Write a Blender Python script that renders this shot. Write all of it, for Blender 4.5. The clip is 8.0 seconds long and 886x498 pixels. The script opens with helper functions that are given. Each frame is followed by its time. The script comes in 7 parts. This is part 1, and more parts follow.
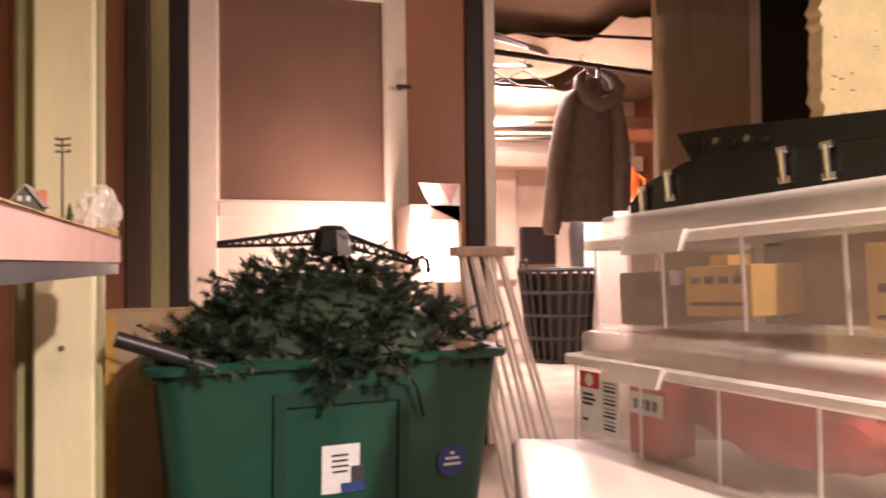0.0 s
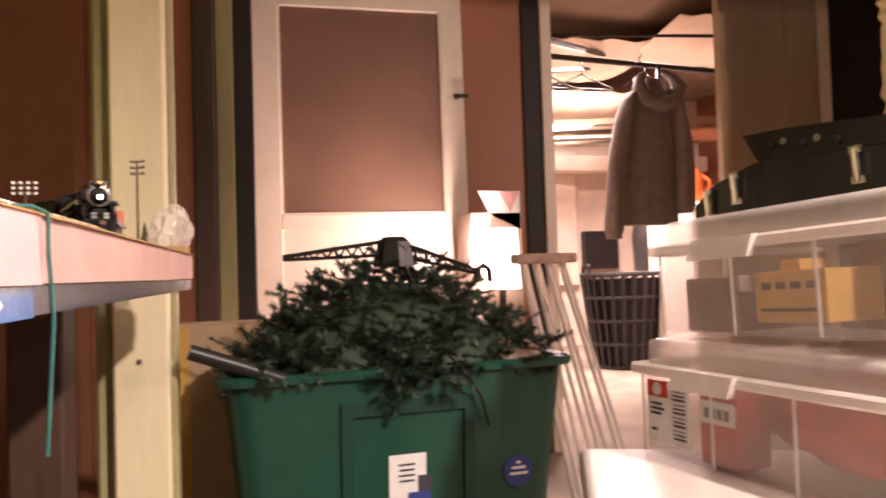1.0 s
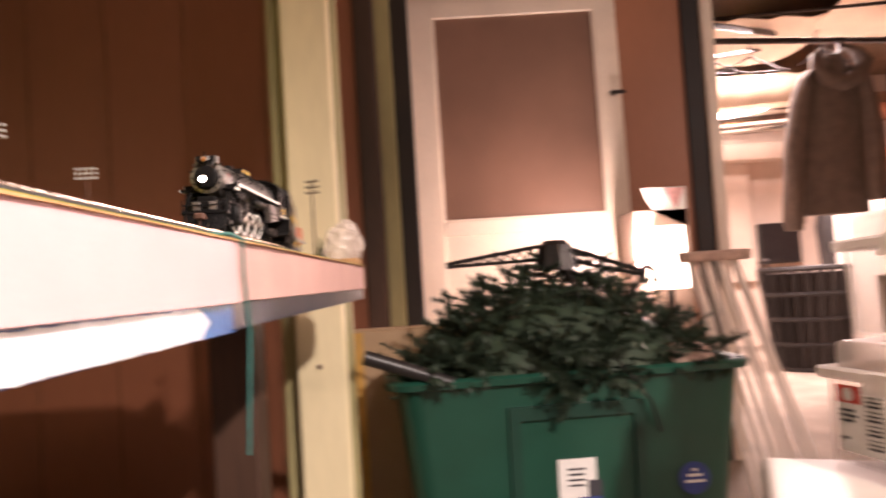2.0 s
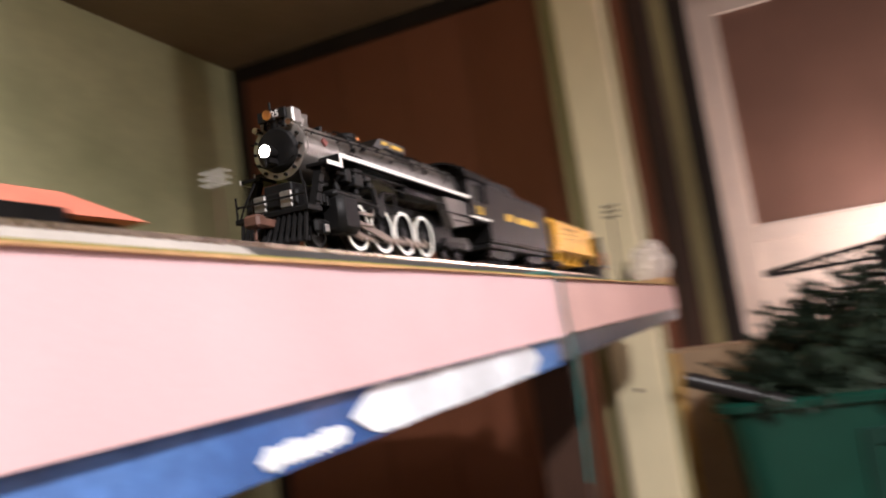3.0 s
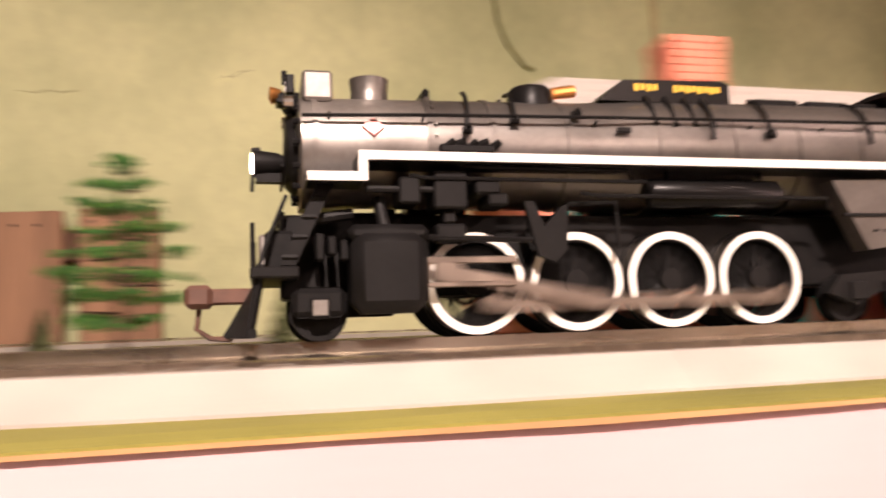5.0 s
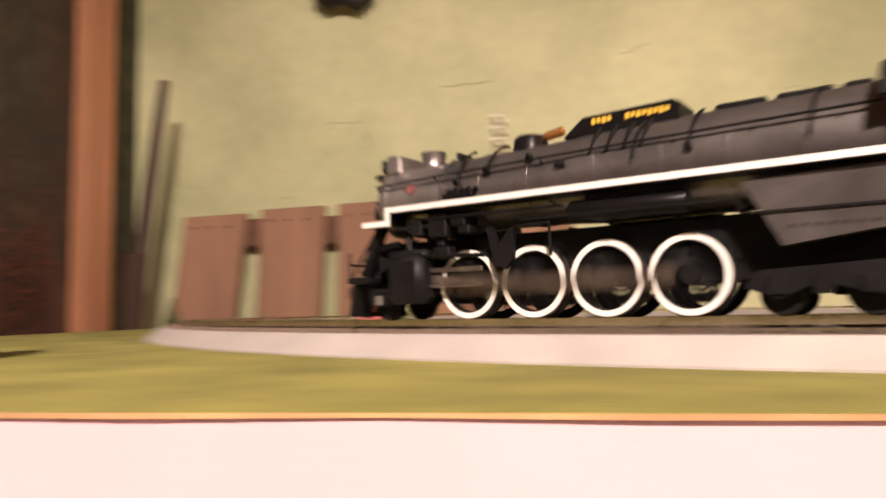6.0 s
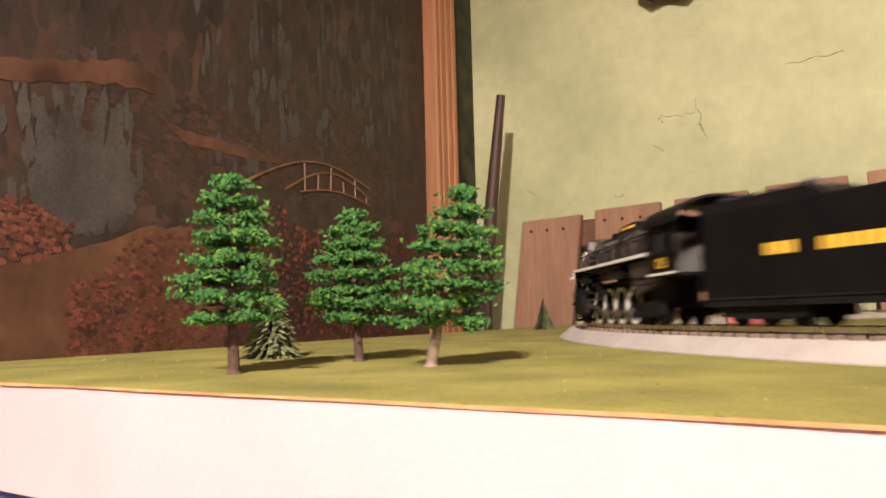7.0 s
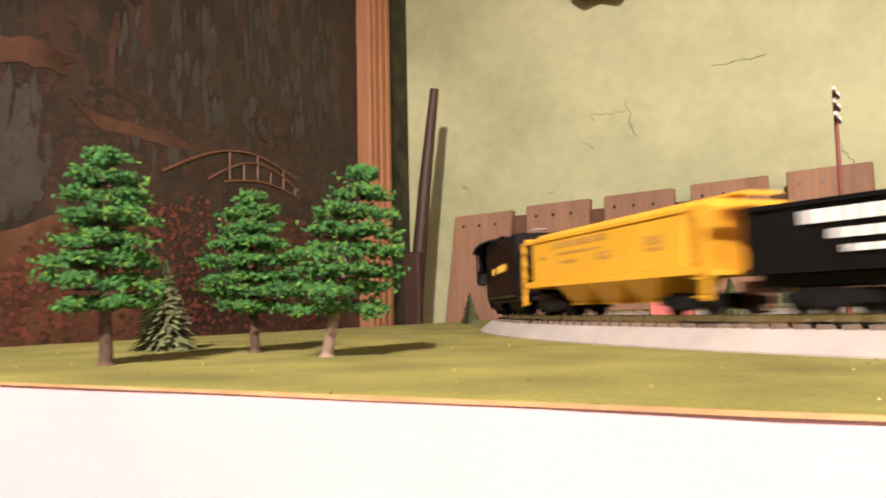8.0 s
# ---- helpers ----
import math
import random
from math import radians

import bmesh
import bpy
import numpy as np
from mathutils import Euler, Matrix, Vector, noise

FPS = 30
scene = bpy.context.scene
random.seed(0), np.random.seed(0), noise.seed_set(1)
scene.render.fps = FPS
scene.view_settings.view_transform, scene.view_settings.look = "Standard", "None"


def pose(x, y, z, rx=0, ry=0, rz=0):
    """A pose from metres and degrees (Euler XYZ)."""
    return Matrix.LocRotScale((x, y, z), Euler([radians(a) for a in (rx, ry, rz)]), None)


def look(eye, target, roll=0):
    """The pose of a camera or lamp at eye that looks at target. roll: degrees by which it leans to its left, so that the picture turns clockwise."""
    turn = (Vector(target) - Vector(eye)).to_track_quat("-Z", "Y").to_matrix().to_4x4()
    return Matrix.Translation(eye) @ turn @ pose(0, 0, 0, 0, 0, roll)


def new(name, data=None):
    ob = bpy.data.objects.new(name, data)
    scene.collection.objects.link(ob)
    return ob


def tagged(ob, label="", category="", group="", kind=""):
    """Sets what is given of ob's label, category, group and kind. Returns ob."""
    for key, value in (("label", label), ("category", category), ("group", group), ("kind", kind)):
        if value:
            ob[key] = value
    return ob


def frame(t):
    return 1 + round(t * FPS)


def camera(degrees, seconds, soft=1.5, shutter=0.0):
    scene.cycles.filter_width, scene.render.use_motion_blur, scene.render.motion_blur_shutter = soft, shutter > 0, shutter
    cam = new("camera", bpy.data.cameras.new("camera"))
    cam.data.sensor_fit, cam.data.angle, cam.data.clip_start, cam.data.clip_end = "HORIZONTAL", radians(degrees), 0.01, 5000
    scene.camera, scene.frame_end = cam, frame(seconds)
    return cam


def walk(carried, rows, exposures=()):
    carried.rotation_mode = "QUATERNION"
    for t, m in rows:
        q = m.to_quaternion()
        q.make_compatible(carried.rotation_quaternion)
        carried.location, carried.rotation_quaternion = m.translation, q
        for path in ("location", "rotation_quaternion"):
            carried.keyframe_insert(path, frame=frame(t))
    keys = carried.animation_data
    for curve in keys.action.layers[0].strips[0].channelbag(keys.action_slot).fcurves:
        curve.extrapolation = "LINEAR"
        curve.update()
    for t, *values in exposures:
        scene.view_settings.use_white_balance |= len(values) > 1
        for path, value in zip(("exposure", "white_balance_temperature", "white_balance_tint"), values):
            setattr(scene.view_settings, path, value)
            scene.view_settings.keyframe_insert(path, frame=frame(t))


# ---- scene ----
T = 0.76                                    # table top above the floor
PATH = [
    (0.0, 0.2755, -0.1126, -0.0386, -108.01, 1.07, 0.52),
    (0.5, 0.2737, -0.1141, -0.0358, -104.91, 1.37, 1.09),
    (1.0, 0.2718, -0.1102, -0.0340, -103.23, 1.71, 1.75),
    (1.2, 0.2726, -0.1126, -0.0346, -101.26, 1.75, 2.02),
    (2.3, 0.2568, -0.1064, -0.0285, -84.65, 3.24, 4.85),
    (2.5, 0.2569, -0.1035, -0.0291, -80.09, 3.99, 6.02),
    (2.9, 0.2482, -0.1038, -0.0254, -70.33, 6.02, 8.03),
    (3.2, 0.2383, -0.1078, -0.0200, -59.35, 8.21, 8.30),
    (3.5, 0.2105, -0.1051, -0.0111, -49.56, 9.70, 7.46),
    (3.7, 0.1801, -0.1000, -0.0060, -42.34, 9.55, 7.26),
    (3.9, 0.1396, -0.0907, -0.0005, -35.73, 10.88, 7.84),
    (4.1, 0.0962, -0.0908, 0.0075, -30.18, 8.59, 5.83),
    (4.2, 0.0750, -0.0963, 0.0127, -27.56, 6.34, 4.56),
    (4.5, -0.0000, -0.1023, 0.0146, -21.79, 6.08, 3.68),
    (4.8, -0.0725, -0.1061, 0.0138, -17.01, 5.67, 2.01),
    (5.0, -0.1255, -0.1042, 0.0146, -13.75, 6.12, 2.05),
    (5.2, -0.1797, -0.1027, 0.0147, -10.50, 5.26, 2.09),
    (6.3, -0.3968, -0.1006, 0.0153, 16.44, 4.70, 1.01),
    (6.5, -0.4186, -0.1053, 0.0161, 21.88, 4.88, 1.23),
    (7.0, -0.4070, -0.1352, 0.0200, 31.64, 5.20, 1.45),
    (7.5, -0.4025, -0.1260, 0.0174, 29.13, 4.75, 1.28),
    (8.0, -0.4025, -0.1159, 0.0165, 26.77, 4.83, 1.28),
]
cam = camera(62.57, 8.0, soft=1.8, shutter=0.85)
walk(cam, [(t, pose(x, y, z + T, 90 + p, r, w)) for t, x, y, z, w, p, r in PATH],
     exposures=[(0.0, 0.24, 6600, 26), (1.2, 0.24, 6600, 26), (2.5, 0.28, 6300, 26), (3.0, -0.22, 5650, 16), (3.7, -0.22, 5650, 16),
                (4.5, -0.12, 6450, 22), (5.2, -0.14, 6900, 31), (6.5, -0.08, 6650, 29), (7.0, 0.14, 6500, 22), (8.0, 0.16, 6300, 22)])

# ---- light ----
world = bpy.data.worlds.new("world")
world.use_nodes = True
world.node_tree.nodes["Background"].inputs[0].default_value = (1.0, 0.78, 0.6, 1)
world.node_tree.nodes["Background"].inputs[1].default_value = 0.085
scene.world = world


def lamp(name, kind, at, watts, colour, size, aim=None):
    data = bpy.data.lights.new(name, kind)
    data.energy, data.color = watts, colour
    if kind == "AREA":
        data.size = size
    else:
        data.shadow_soft_size = size
    ob = new(name, data)
    ob.matrix_world = look(at, aim) if aim else Matrix.Translation(at)
    return ob


WARM = (1.0, 0.90, 0.76)
clamp = lamp("clamp_lamp", "SPOT", (-0.20, -1.00, T + 0.85), 190, WARM, 0.035, (-0.28, -0.59, T - 0.06))
clamp.data.spot_size, clamp.data.spot_blend = radians(150), 0.5
lamp("far_room_light", "AREA", (4.9, -2.2, T + 1.30), 200, (1.0, 0.80, 0.70), 1.0, (4.9, -2.2, 0))
lamp("corner_lamp", "POINT", (2.60, -0.78, T + 0.03), 30, (1.0, 0.80, 0.68), 0.04)
# added out of view to lift the pale wall and varnished door
lamp("back_fill", "POINT", (0.95, -2.25, T + 0.74), 50, (1.0, 0.82, 0.68), 0.05)
# unseen fill added to brighten the boxes, tote and brown wall
lamp("room_fill", "POINT", (0.60, -0.42, T + 0.62), 6.0, (1.0, 0.80, 0.67), 0.05)


# ---- materials ----
def mat(name, col, rough=0.6, metal=0.0, var=0.12, scale=30.0, bump=0.0, fine=200.0, col2=None, coat=0.0, island=0.0, emit=0.0, trans=0.0, alpha=1.0, stretch=(1, 1, 1)):
    """A procedural surface: two scales of noise on the colour, roughness and relief."""
    m = bpy.data.materials.new(name)
    m.use_nodes = True
    nt = m.node_tree
    b = nt.nodes["Principled BSDF"]
    tc = nt.nodes.new("ShaderNodeTexCoord")
    mp = nt.nodes.new("ShaderNodeMapping")
    mp.inputs["Scale"].default_value = stretch
    nt.links.new(tc.outputs["Object"], mp.inputs[0])
    n1 = nt.nodes.new("ShaderNodeTexNoise")
    n1.inputs["Scale"].default_value, n1.inputs["Detail"].default_value = scale, 5
    n2 = nt.nodes.new("ShaderNodeTexNoise")
    n2.inputs["Scale"].default_value, n2.inputs["Detail"].default_value = fine, 3
    for n in (n1, n2):
        nt.links.new(mp.outputs[0], n.inputs["Vector"])
    mix = nt.nodes.new("ShaderNodeMix")
    mix.data_type = "RGBA"
    dark = [max(0, v * (1 - var * 1.6)) for v in col]
    mix.inputs["A"].default_value = (*(col2 or dark), 1)
    mix.inputs["B"].default_value = (*[min(1, v * (1 + var)) for v in col], 1)
    ramp = nt.nodes.new("ShaderNodeMapRange")
    ramp.inputs[1].default_value, ramp.inputs[2].default_value = 0.3, 0.7
    nt.links.new(n1.outputs["Fac"], ramp.inputs[0])
    fac = ramp.outputs[0]
    if island:
        g = nt.nodes.new("ShaderNodeNewGeometry")
        m2 = nt.nodes.new("ShaderNodeMix")
        m2.inputs[0].default_value = island
        nt.links.new(fac, m2.inputs[2])
        nt.links.new(g.outputs["Random Per Island"], m2.inputs[3])
        fac = m2.outputs[0]
    nt.links.new(fac, mix.inputs["Factor"])
    m3 = nt.nodes.new("ShaderNodeMix")
    m3.data_type, m3.blend_type = "RGBA", "MULTIPLY"
    m3.inputs["Factor"].default_value = min(0.6, var * 2)
    nt.links.new(mix.outputs["Result"], m3.inputs["A"])
    nt.links.new(n2.outputs["Fac"], m3.inputs["B"])
    sat = nt.nodes.new("ShaderNodeHueSaturation")
    sat.inputs["Value"].default_value = 1 + min(0.6, var * 2) * 0.5
    nt.links.new(m3.outputs["Result"], sat.inputs["Color"])
    nt.links.new(sat.outputs[0], b.inputs["Base Color"])
    rr = nt.nodes.new("ShaderNodeMapRange")
    rr.inputs[3].default_value, rr.inputs[4].default_value = max(0.02, rough - 0.1), min(1, rough + 0.1)
    nt.links.new(n1.outputs["Fac"], rr.inputs[0])
    nt.links.new(rr.outputs[0], b.inputs["Roughness"])
    b.inputs["Metallic"].default_value = metal
    b.inputs["Coat Weight"].default_value = coat
    b.inputs["Transmission Weight"].default_value = trans
    b.inputs["Alpha"].default_value = alpha
    if emit:
        b.inputs["Emission Color"].default_value = (*col, 1)
        b.inputs["Emission Strength"].default_value = emit
    if bump:
        bp = nt.nodes.new("ShaderNodeBump")
        bp.inputs["Strength"].default_value, bp.inputs["Distance"].default_value = bump, 0.3 / fine
        nt.links.new(n2.outputs["Fac"], bp.inputs["Height"])
        nt.links.new(bp.outputs[0], b.inputs["Normal"])
    return m


# darker pink: the weaker light past the joint is put into the colour
FOAM_SHADED = mat("shaded_pink_foam", (0.55, 0.34, 0.30), 0.8, var=0.08, scale=14, bump=0.15, fine=500)
# dark navy print, with the dimness of the eastern end in the colour
PRINT_DARK = mat("printed_board_shaded", (0.022, 0.028, 0.045), 0.4, var=0.4, scale=14)
FOAM = mat("pink_foam", (0.64, 0.425, 0.435), 0.75, var=0.05, scale=14, bump=0.15, fine=500)
MAT_EDGE = mat("mat_backing", (0.50, 0.29, 0.13), 0.9, var=0.2, scale=60)
GRASS = mat("grass_mat", (0.245, 0.225, 0.048), 1.0, var=0.25, scale=26, bump=1.0, fine=900, col2=(0.165, 0.155, 0.03))
GRASS_TUFT = mat("grass_tuft", (0.26, 0.24, 0.055), 1.0, var=0.3, scale=200)
PRINT_BLUE = mat("printed_board", (0.10, 0.20, 0.45), 0.25, var=0.5, scale=9, col2=(0.03, 0.08, 0.25), coat=0.4)
# white that stands for lamp reflection on the glossy blue board
BOARD_GLARE = mat("board_glare_white", (0.75, 0.78, 0.82), 0.25, var=0.12, scale=30, coat=0.4)
BALLAST = mat("grey_roadbed", (0.41, 0.375, 0.335), 0.8, var=0.08, scale=60, bump=0.5, fine=1500)
BALLAST_DARK = mat("black_roadbed", (0.045, 0.043, 0.04), 0.7, var=0.2, scale=60, bump=0.5, fine=1500)
TIE = mat("brown_tie", (0.16, 0.115, 0.08), 0.85, var=0.3, scale=80)
RAIL = mat("steel_rail", (0.62, 0.55, 0.46), 0.28, 1.0, var=0.15, scale=90)
LOCO = mat("loco_black", (0.0065, 0.006, 0.006), 0.33, var=0.15, scale=80, bump=0.05, fine=900)
LOCO_GREY = mat("smokebox_graphite", (0.33, 0.308, 0.285), 0.35, 0.8, var=0.15, scale=80, bump=0.05, fine=900)
BOILER = mat("boiler_satin_black", (0.19, 0.176, 0.163), 0.35, 0.8, var=0.15, scale=80, bump=0.05, fine=900)
LOCO_FLAT = mat("loco_matt_black", (0.008, 0.0075, 0.0075), 0.5, var=0.2, scale=90, bump=0.1, fine=900)
for m_ in (LOCO, LOCO_FLAT):
    m_.node_tree.nodes["Principled BSDF"].inputs["Specular IOR Level"].default_value = 0.15
WHITE_TRIM = mat("white_trim_paint", (0.80, 0.78, 0.72), 0.4, var=0.04, scale=80)
STEEL = mat("rod_steel", (0.30, 0.25, 0.21), 0.38, 0.9, var=0.2, scale=100)
BRASS = mat("copper_bell", (0.75, 0.33, 0.10), 0.3, 0.9, var=0.1, scale=90)
YELLOW_LETTER = mat("yellow_lettering", (0.80, 0.50, 0.05), 0.5, var=0.05, scale=90)
WHITE_LETTER = mat("white_lettering", (0.78, 0.78, 0.76), 0.5, var=0.05, scale=90)
INK_PINK = mat("faded_pink_ink", (0.74, 0.40, 0.38), 0.6, var=0.1, scale=60)
RED_MARK = mat("red_mark", (0.66, 0.17, 0.15), 0.5, var=0.08, scale=90)
DECAL = mat("glossy_red_decal", (0.62, 0.25, 0.23), 0.30, 0.8, var=0.05, scale=90)
RUST = mat("coupler_rust", (0.13, 0.06, 0.04), 0.6, var=0.25, scale=150)
HEADLIGHT = mat("headlight_glow", (1.0, 0.86, 0.62), 0.3, var=0.0, emit=60.0)
GLASS_DARK = mat("cab_glass", (0.03, 0.035, 0.035), 0.08, var=0.1)
TENDER_GREEN = mat("cab_green", (0.02, 0.20, 0.09), 0.5, var=0.1)
HOPPER = mat("yellow_car_paint", (0.80, 0.42, 0.03), 0.45, var=0.07, scale=50, bump=0.05, fine=700)
HOPPER_DK = mat("faded_print", (0.42, 0.24, 0.05), 0.6, var=0.15, scale=150)
CORAL = mat("coral_siding", (0.72, 0.22, 0.14), 0.75, var=0.07, scale=60, bump=0.15, fine=800)
BRICK_RED = mat("chimney_brick", (0.66, 0.22, 0.14), 0.8, var=0.12, scale=150, bump=0.3, fine=900, island=0.4)
TEAL = mat("teal_trim", (0.0, 0.36, 0.31), 0.5, var=0.08, scale=80)
TEAL_DK = mat("dark_teal_pane", (0.005, 0.09, 0.07), 0.2, var=0.2, scale=60)
ROOF = mat("grey_shingle", (0.42, 0.38, 0.34), 0.85, var=0.15, scale=120, bump=0.4, fine=900, island=0.3)
PAPER = mat("paper_poster", (0.75, 0.70, 0.60), 0.7, var=0.1, scale=90)
WALL_GREEN = mat("green_plaster", (0.62, 0.63, 0.36), 0.72, var=0.12, scale=3.4, bump=0.35, fine=36, col2=(0.45, 0.48, 0.26))
WALL_PALE = mat("pale_plaster", (0.72, 0.64, 0.36), 0.8, var=0.1, scale=5, bump=0.5, fine=50)
STAIN = mat("wall_stain", (0.27, 0.25, 0.12), 0.9, var=0.3, scale=40)
PANEL = mat("brown_panelling", (0.24, 0.085, 0.042), 0.5, var=0.08, scale=1.6, fine=60, bump=0.08, stretch=(1, 1, 0.25))
# lighter copy of PANEL: the passage wall's extra light is in the colour
PANEL_LIT = mat("lit_panelling", (0.36, 0.150, 0.078), 0.5, var=0.08, scale=1.6, fine=60, bump=0.08, stretch=(1, 1, 0.25))
PANEL_GAP = mat("panel_groove", (0.22, 0.085, 0.036), 0.7, var=0.2, scale=20)
CEIL = mat("tan_ceiling", (0.28, 0.20, 0.135), 0.85, var=0.12, scale=4, bump=0.15, fine=60)
DARK_WOOD = mat("dark_wood", (0.075, 0.036, 0.022), 0.55, var=0.3, scale=6, fine=90, stretch=(1, 1, 0.15))
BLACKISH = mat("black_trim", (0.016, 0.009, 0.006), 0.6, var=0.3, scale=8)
CREAM = mat("cream_paint", (0.80, 0.70, 0.45), 0.5, var=0.06, scale=7, bump=0.12, fine=60, stretch=(1, 1, 0.3))
OLIVE = mat("olive_paint_and_shade", (0.35, 0.31, 0.15), 0.6, var=0.15, scale=7, bump=0.12, fine=60, stretch=(1, 1, 0.3))
WOOD = mat("pine_trim", (0.46, 0.21, 0.10), 0.45, var=0.2, scale=10, fine=120, bump=0.12, stretch=(1, 1, 0.08))
PALLET = mat("weathered_board", (0.36, 0.20, 0.12), 0.8, var=0.22, scale=14, fine=150, bump=0.35, stretch=(1, 1, 0.1), island=0.2)
PALLET_DK = mat("pallet_rail", (0.17, 0.085, 0.05), 0.85, var=0.25, scale=14, fine=120, bump=0.3)
DOOR_WHITE = mat("door_paint", (0.78, 0.66, 0.54), 0.45, var=0.05, scale=6, bump=0.08, fine=60)
SCREEN = mat("brown_mesh_panel", (0.20, 0.105, 0.07), 0.5, var=0.12, scale=3, bump=0.1, fine=900)
METAL_DK = mat("dark_metal", (0.06, 0.05, 0.045), 0.4, 0.8, var=0.3, scale=60)
CONCRETE = mat("concrete_floor", (0.30, 0.24, 0.19), 0.8, var=0.2, scale=4, bump=0.3, fine=80)
TOTE = mat("green_tote_plastic", (0.009, 0.068, 0.044), 0.38, var=0.07, scale=12, bump=0.1, fine=400)
# darker copy of TOTE that paints the shade along the moulded arch
TOTE_SHADE = mat("tote_shaded_green", (0.006, 0.045, 0.030), 0.45, var=0.07, scale=12, bump=0.1, fine=400)
NEEDLE = mat("artificial_needles", (0.035, 0.06, 0.035), 0.6, var=0.35, scale=40, island=0.6, col2=(0.012, 0.025, 0.014))
PLASTIC_BLACK = mat("black_plastic", (0.018, 0.016, 0.016), 0.4, var=0.2, scale=30)
CLEAR = mat("clear_plastic", (0.93, 0.86, 0.80), 0.16, var=0.03, scale=30, alpha=0.17)
CLEAR_LID = mat("frosted_lid_plastic", (0.93, 0.86, 0.80), 0.3, var=0.03, scale=30, alpha=0.42)
CLEAR_RIB = mat("clear_plastic_rib", (0.92, 0.84, 0.78), 0.25, var=0.03, scale=30, alpha=0.62)
WHITE_PLASTIC = mat("white_plastic", (0.66, 0.59, 0.53), 0.4, var=0.04, scale=20)
CARD_YELLOW = mat("yellow_carton", (0.70, 0.40, 0.10), 0.7, var=0.1, scale=30)
RED_FABRIC = mat("red_fabric", (0.55, 0.09, 0.08), 0.9, var=0.2, scale=30, bump=0.4, fine=300)
GREY_FABRIC = mat("grey_fleece", (0.20, 0.17, 0.15), 0.95, var=0.12, scale=20, bump=0.5, fine=350)
SKIN_CLOTH = mat("crumpled_cloth", (0.60, 0.42, 0.34), 0.9, var=0.2, scale=30, bump=0.4, fine=200)
WHITE_PAPER = mat("white_label", (0.82, 0.80, 0.77), 0.5, var=0.04, scale=60)
INK = mat("label_ink", (0.05, 0.05, 0.06), 0.6, var=0.1, scale=60)
INK_BLUE = mat("label_blue", (0.03, 0.06, 0.24), 0.5, var=0.1, scale=60)
INK_RED = mat("label_red", (0.62, 0.06, 0.04), 0.5, var=0.1, scale=60)
ORANGE = mat("orange_plastic", (0.85, 0.18, 0.04), 0.35, var=0.06, scale=30)
CASE_BLACK = mat("case_black", (0.012, 0.011, 0.012), 0.22, var=0.25, scale=14, bump=0.1, fine=160, coat=0.3)
CHROME = mat("chrome", (0.75, 0.70, 0.64), 0.15, 1.0, var=0.08, scale=80)
FAR_WHITE = mat("far_white_paint", (0.72, 0.60, 0.50), 0.7, var=0.08, scale=4)
SHEET_LIGHT = mat("hung_sheet", (0.85, 0.72, 0.58), 0.8, var=0.08, scale=3)
GLOSSY_DOOR = mat("varnished_door", (0.42, 0.30, 0.19), 0.12, var=0.12, scale=3, fine=60, bump=0.05, coat=0.5, stretch=(1, 1, 0.15))
GLOW = mat("lamp_shade_glow", (1.0, 0.82, 0.66), 0.5, var=0.0, emit=5.0)
FOLIAGE = mat("model_foliage", (0.040, 0.15, 0.026), 0.9, var=0.35, scale=120, bump=0.9, fine=1100, island=0.55, col2=(0.010, 0.06, 0.012))
FOLIAGE_TIP = mat("model_foliage_tip", (0.10, 0.24, 0.025), 0.9, var=0.35, scale=160, bump=0.8, fine=1000, island=0.5)
PINE = mat("bottle_brush", (0.17, 0.19, 0.08), 0.9, var=0.4, scale=150, island=0.6)
BARK = mat("model_bark", (0.09, 0.05, 0.032), 0.9, var=0.3, scale=120, bump=0.4, fine=600)
BARK_PALE = mat("pale_bark", (0.24, 0.17, 0.12), 0.9, var=0.3, scale=120, bump=0.4, fine=600)
MUR_DARK = mat("mural_print", (0.056, 0.029, 0.020), 0.45, var=0.6, scale=7, fine=30, col2=(0.016, 0.014, 0.013))
MUR_GROUND = mat("mural_ground_print", (0.125, 0.058, 0.028), 0.5, var=0.3, scale=9, fine=60)
MUR_PATH = mat("mural_path_print", (0.105, 0.047, 0.027), 0.5, var=0.4, scale=12, fine=60)
MUR_BRIDGE = mat("mural_bridge_print", (0.19, 0.088, 0.045), 0.5, var=0.2, scale=30)
BAG = mat("clear_bag", (0.85, 0.74, 0.66), 0.15, var=0.05, scale=30, alpha=0.45)
TEAL_CORD = mat("teal_cord", (0.025, 0.13, 0.115), 0.7, var=0.15, scale=60)


# ---- building helpers ----
def part(name, bm, material, parent=None, label="", smooth=None, kind=""):
    me = bpy.data.meshes.new(name)
    bmesh.ops.recalc_face_normals(bm, faces=bm.faces[:])
    bm.to_mesh(me)
    bm.free()
    me.materials.append(material)
    if smooth is not None:
        me.polygons.foreach_set("use_smooth", [True] * len(me.polygons))
        me.set_sharp_from_angle(angle=radians(smooth))
    ob = new(name, me)
    ob.parent = parent
    return tagged(ob, label=label, kind=kind)


def thing(name, label, category, at=None, group="", kind=""):
    ob = new(name)
    ob.empty_display_size = 0.02
    if at is not None:
        ob.matrix_world = at
    return tagged(ob, label, category, group, kind)


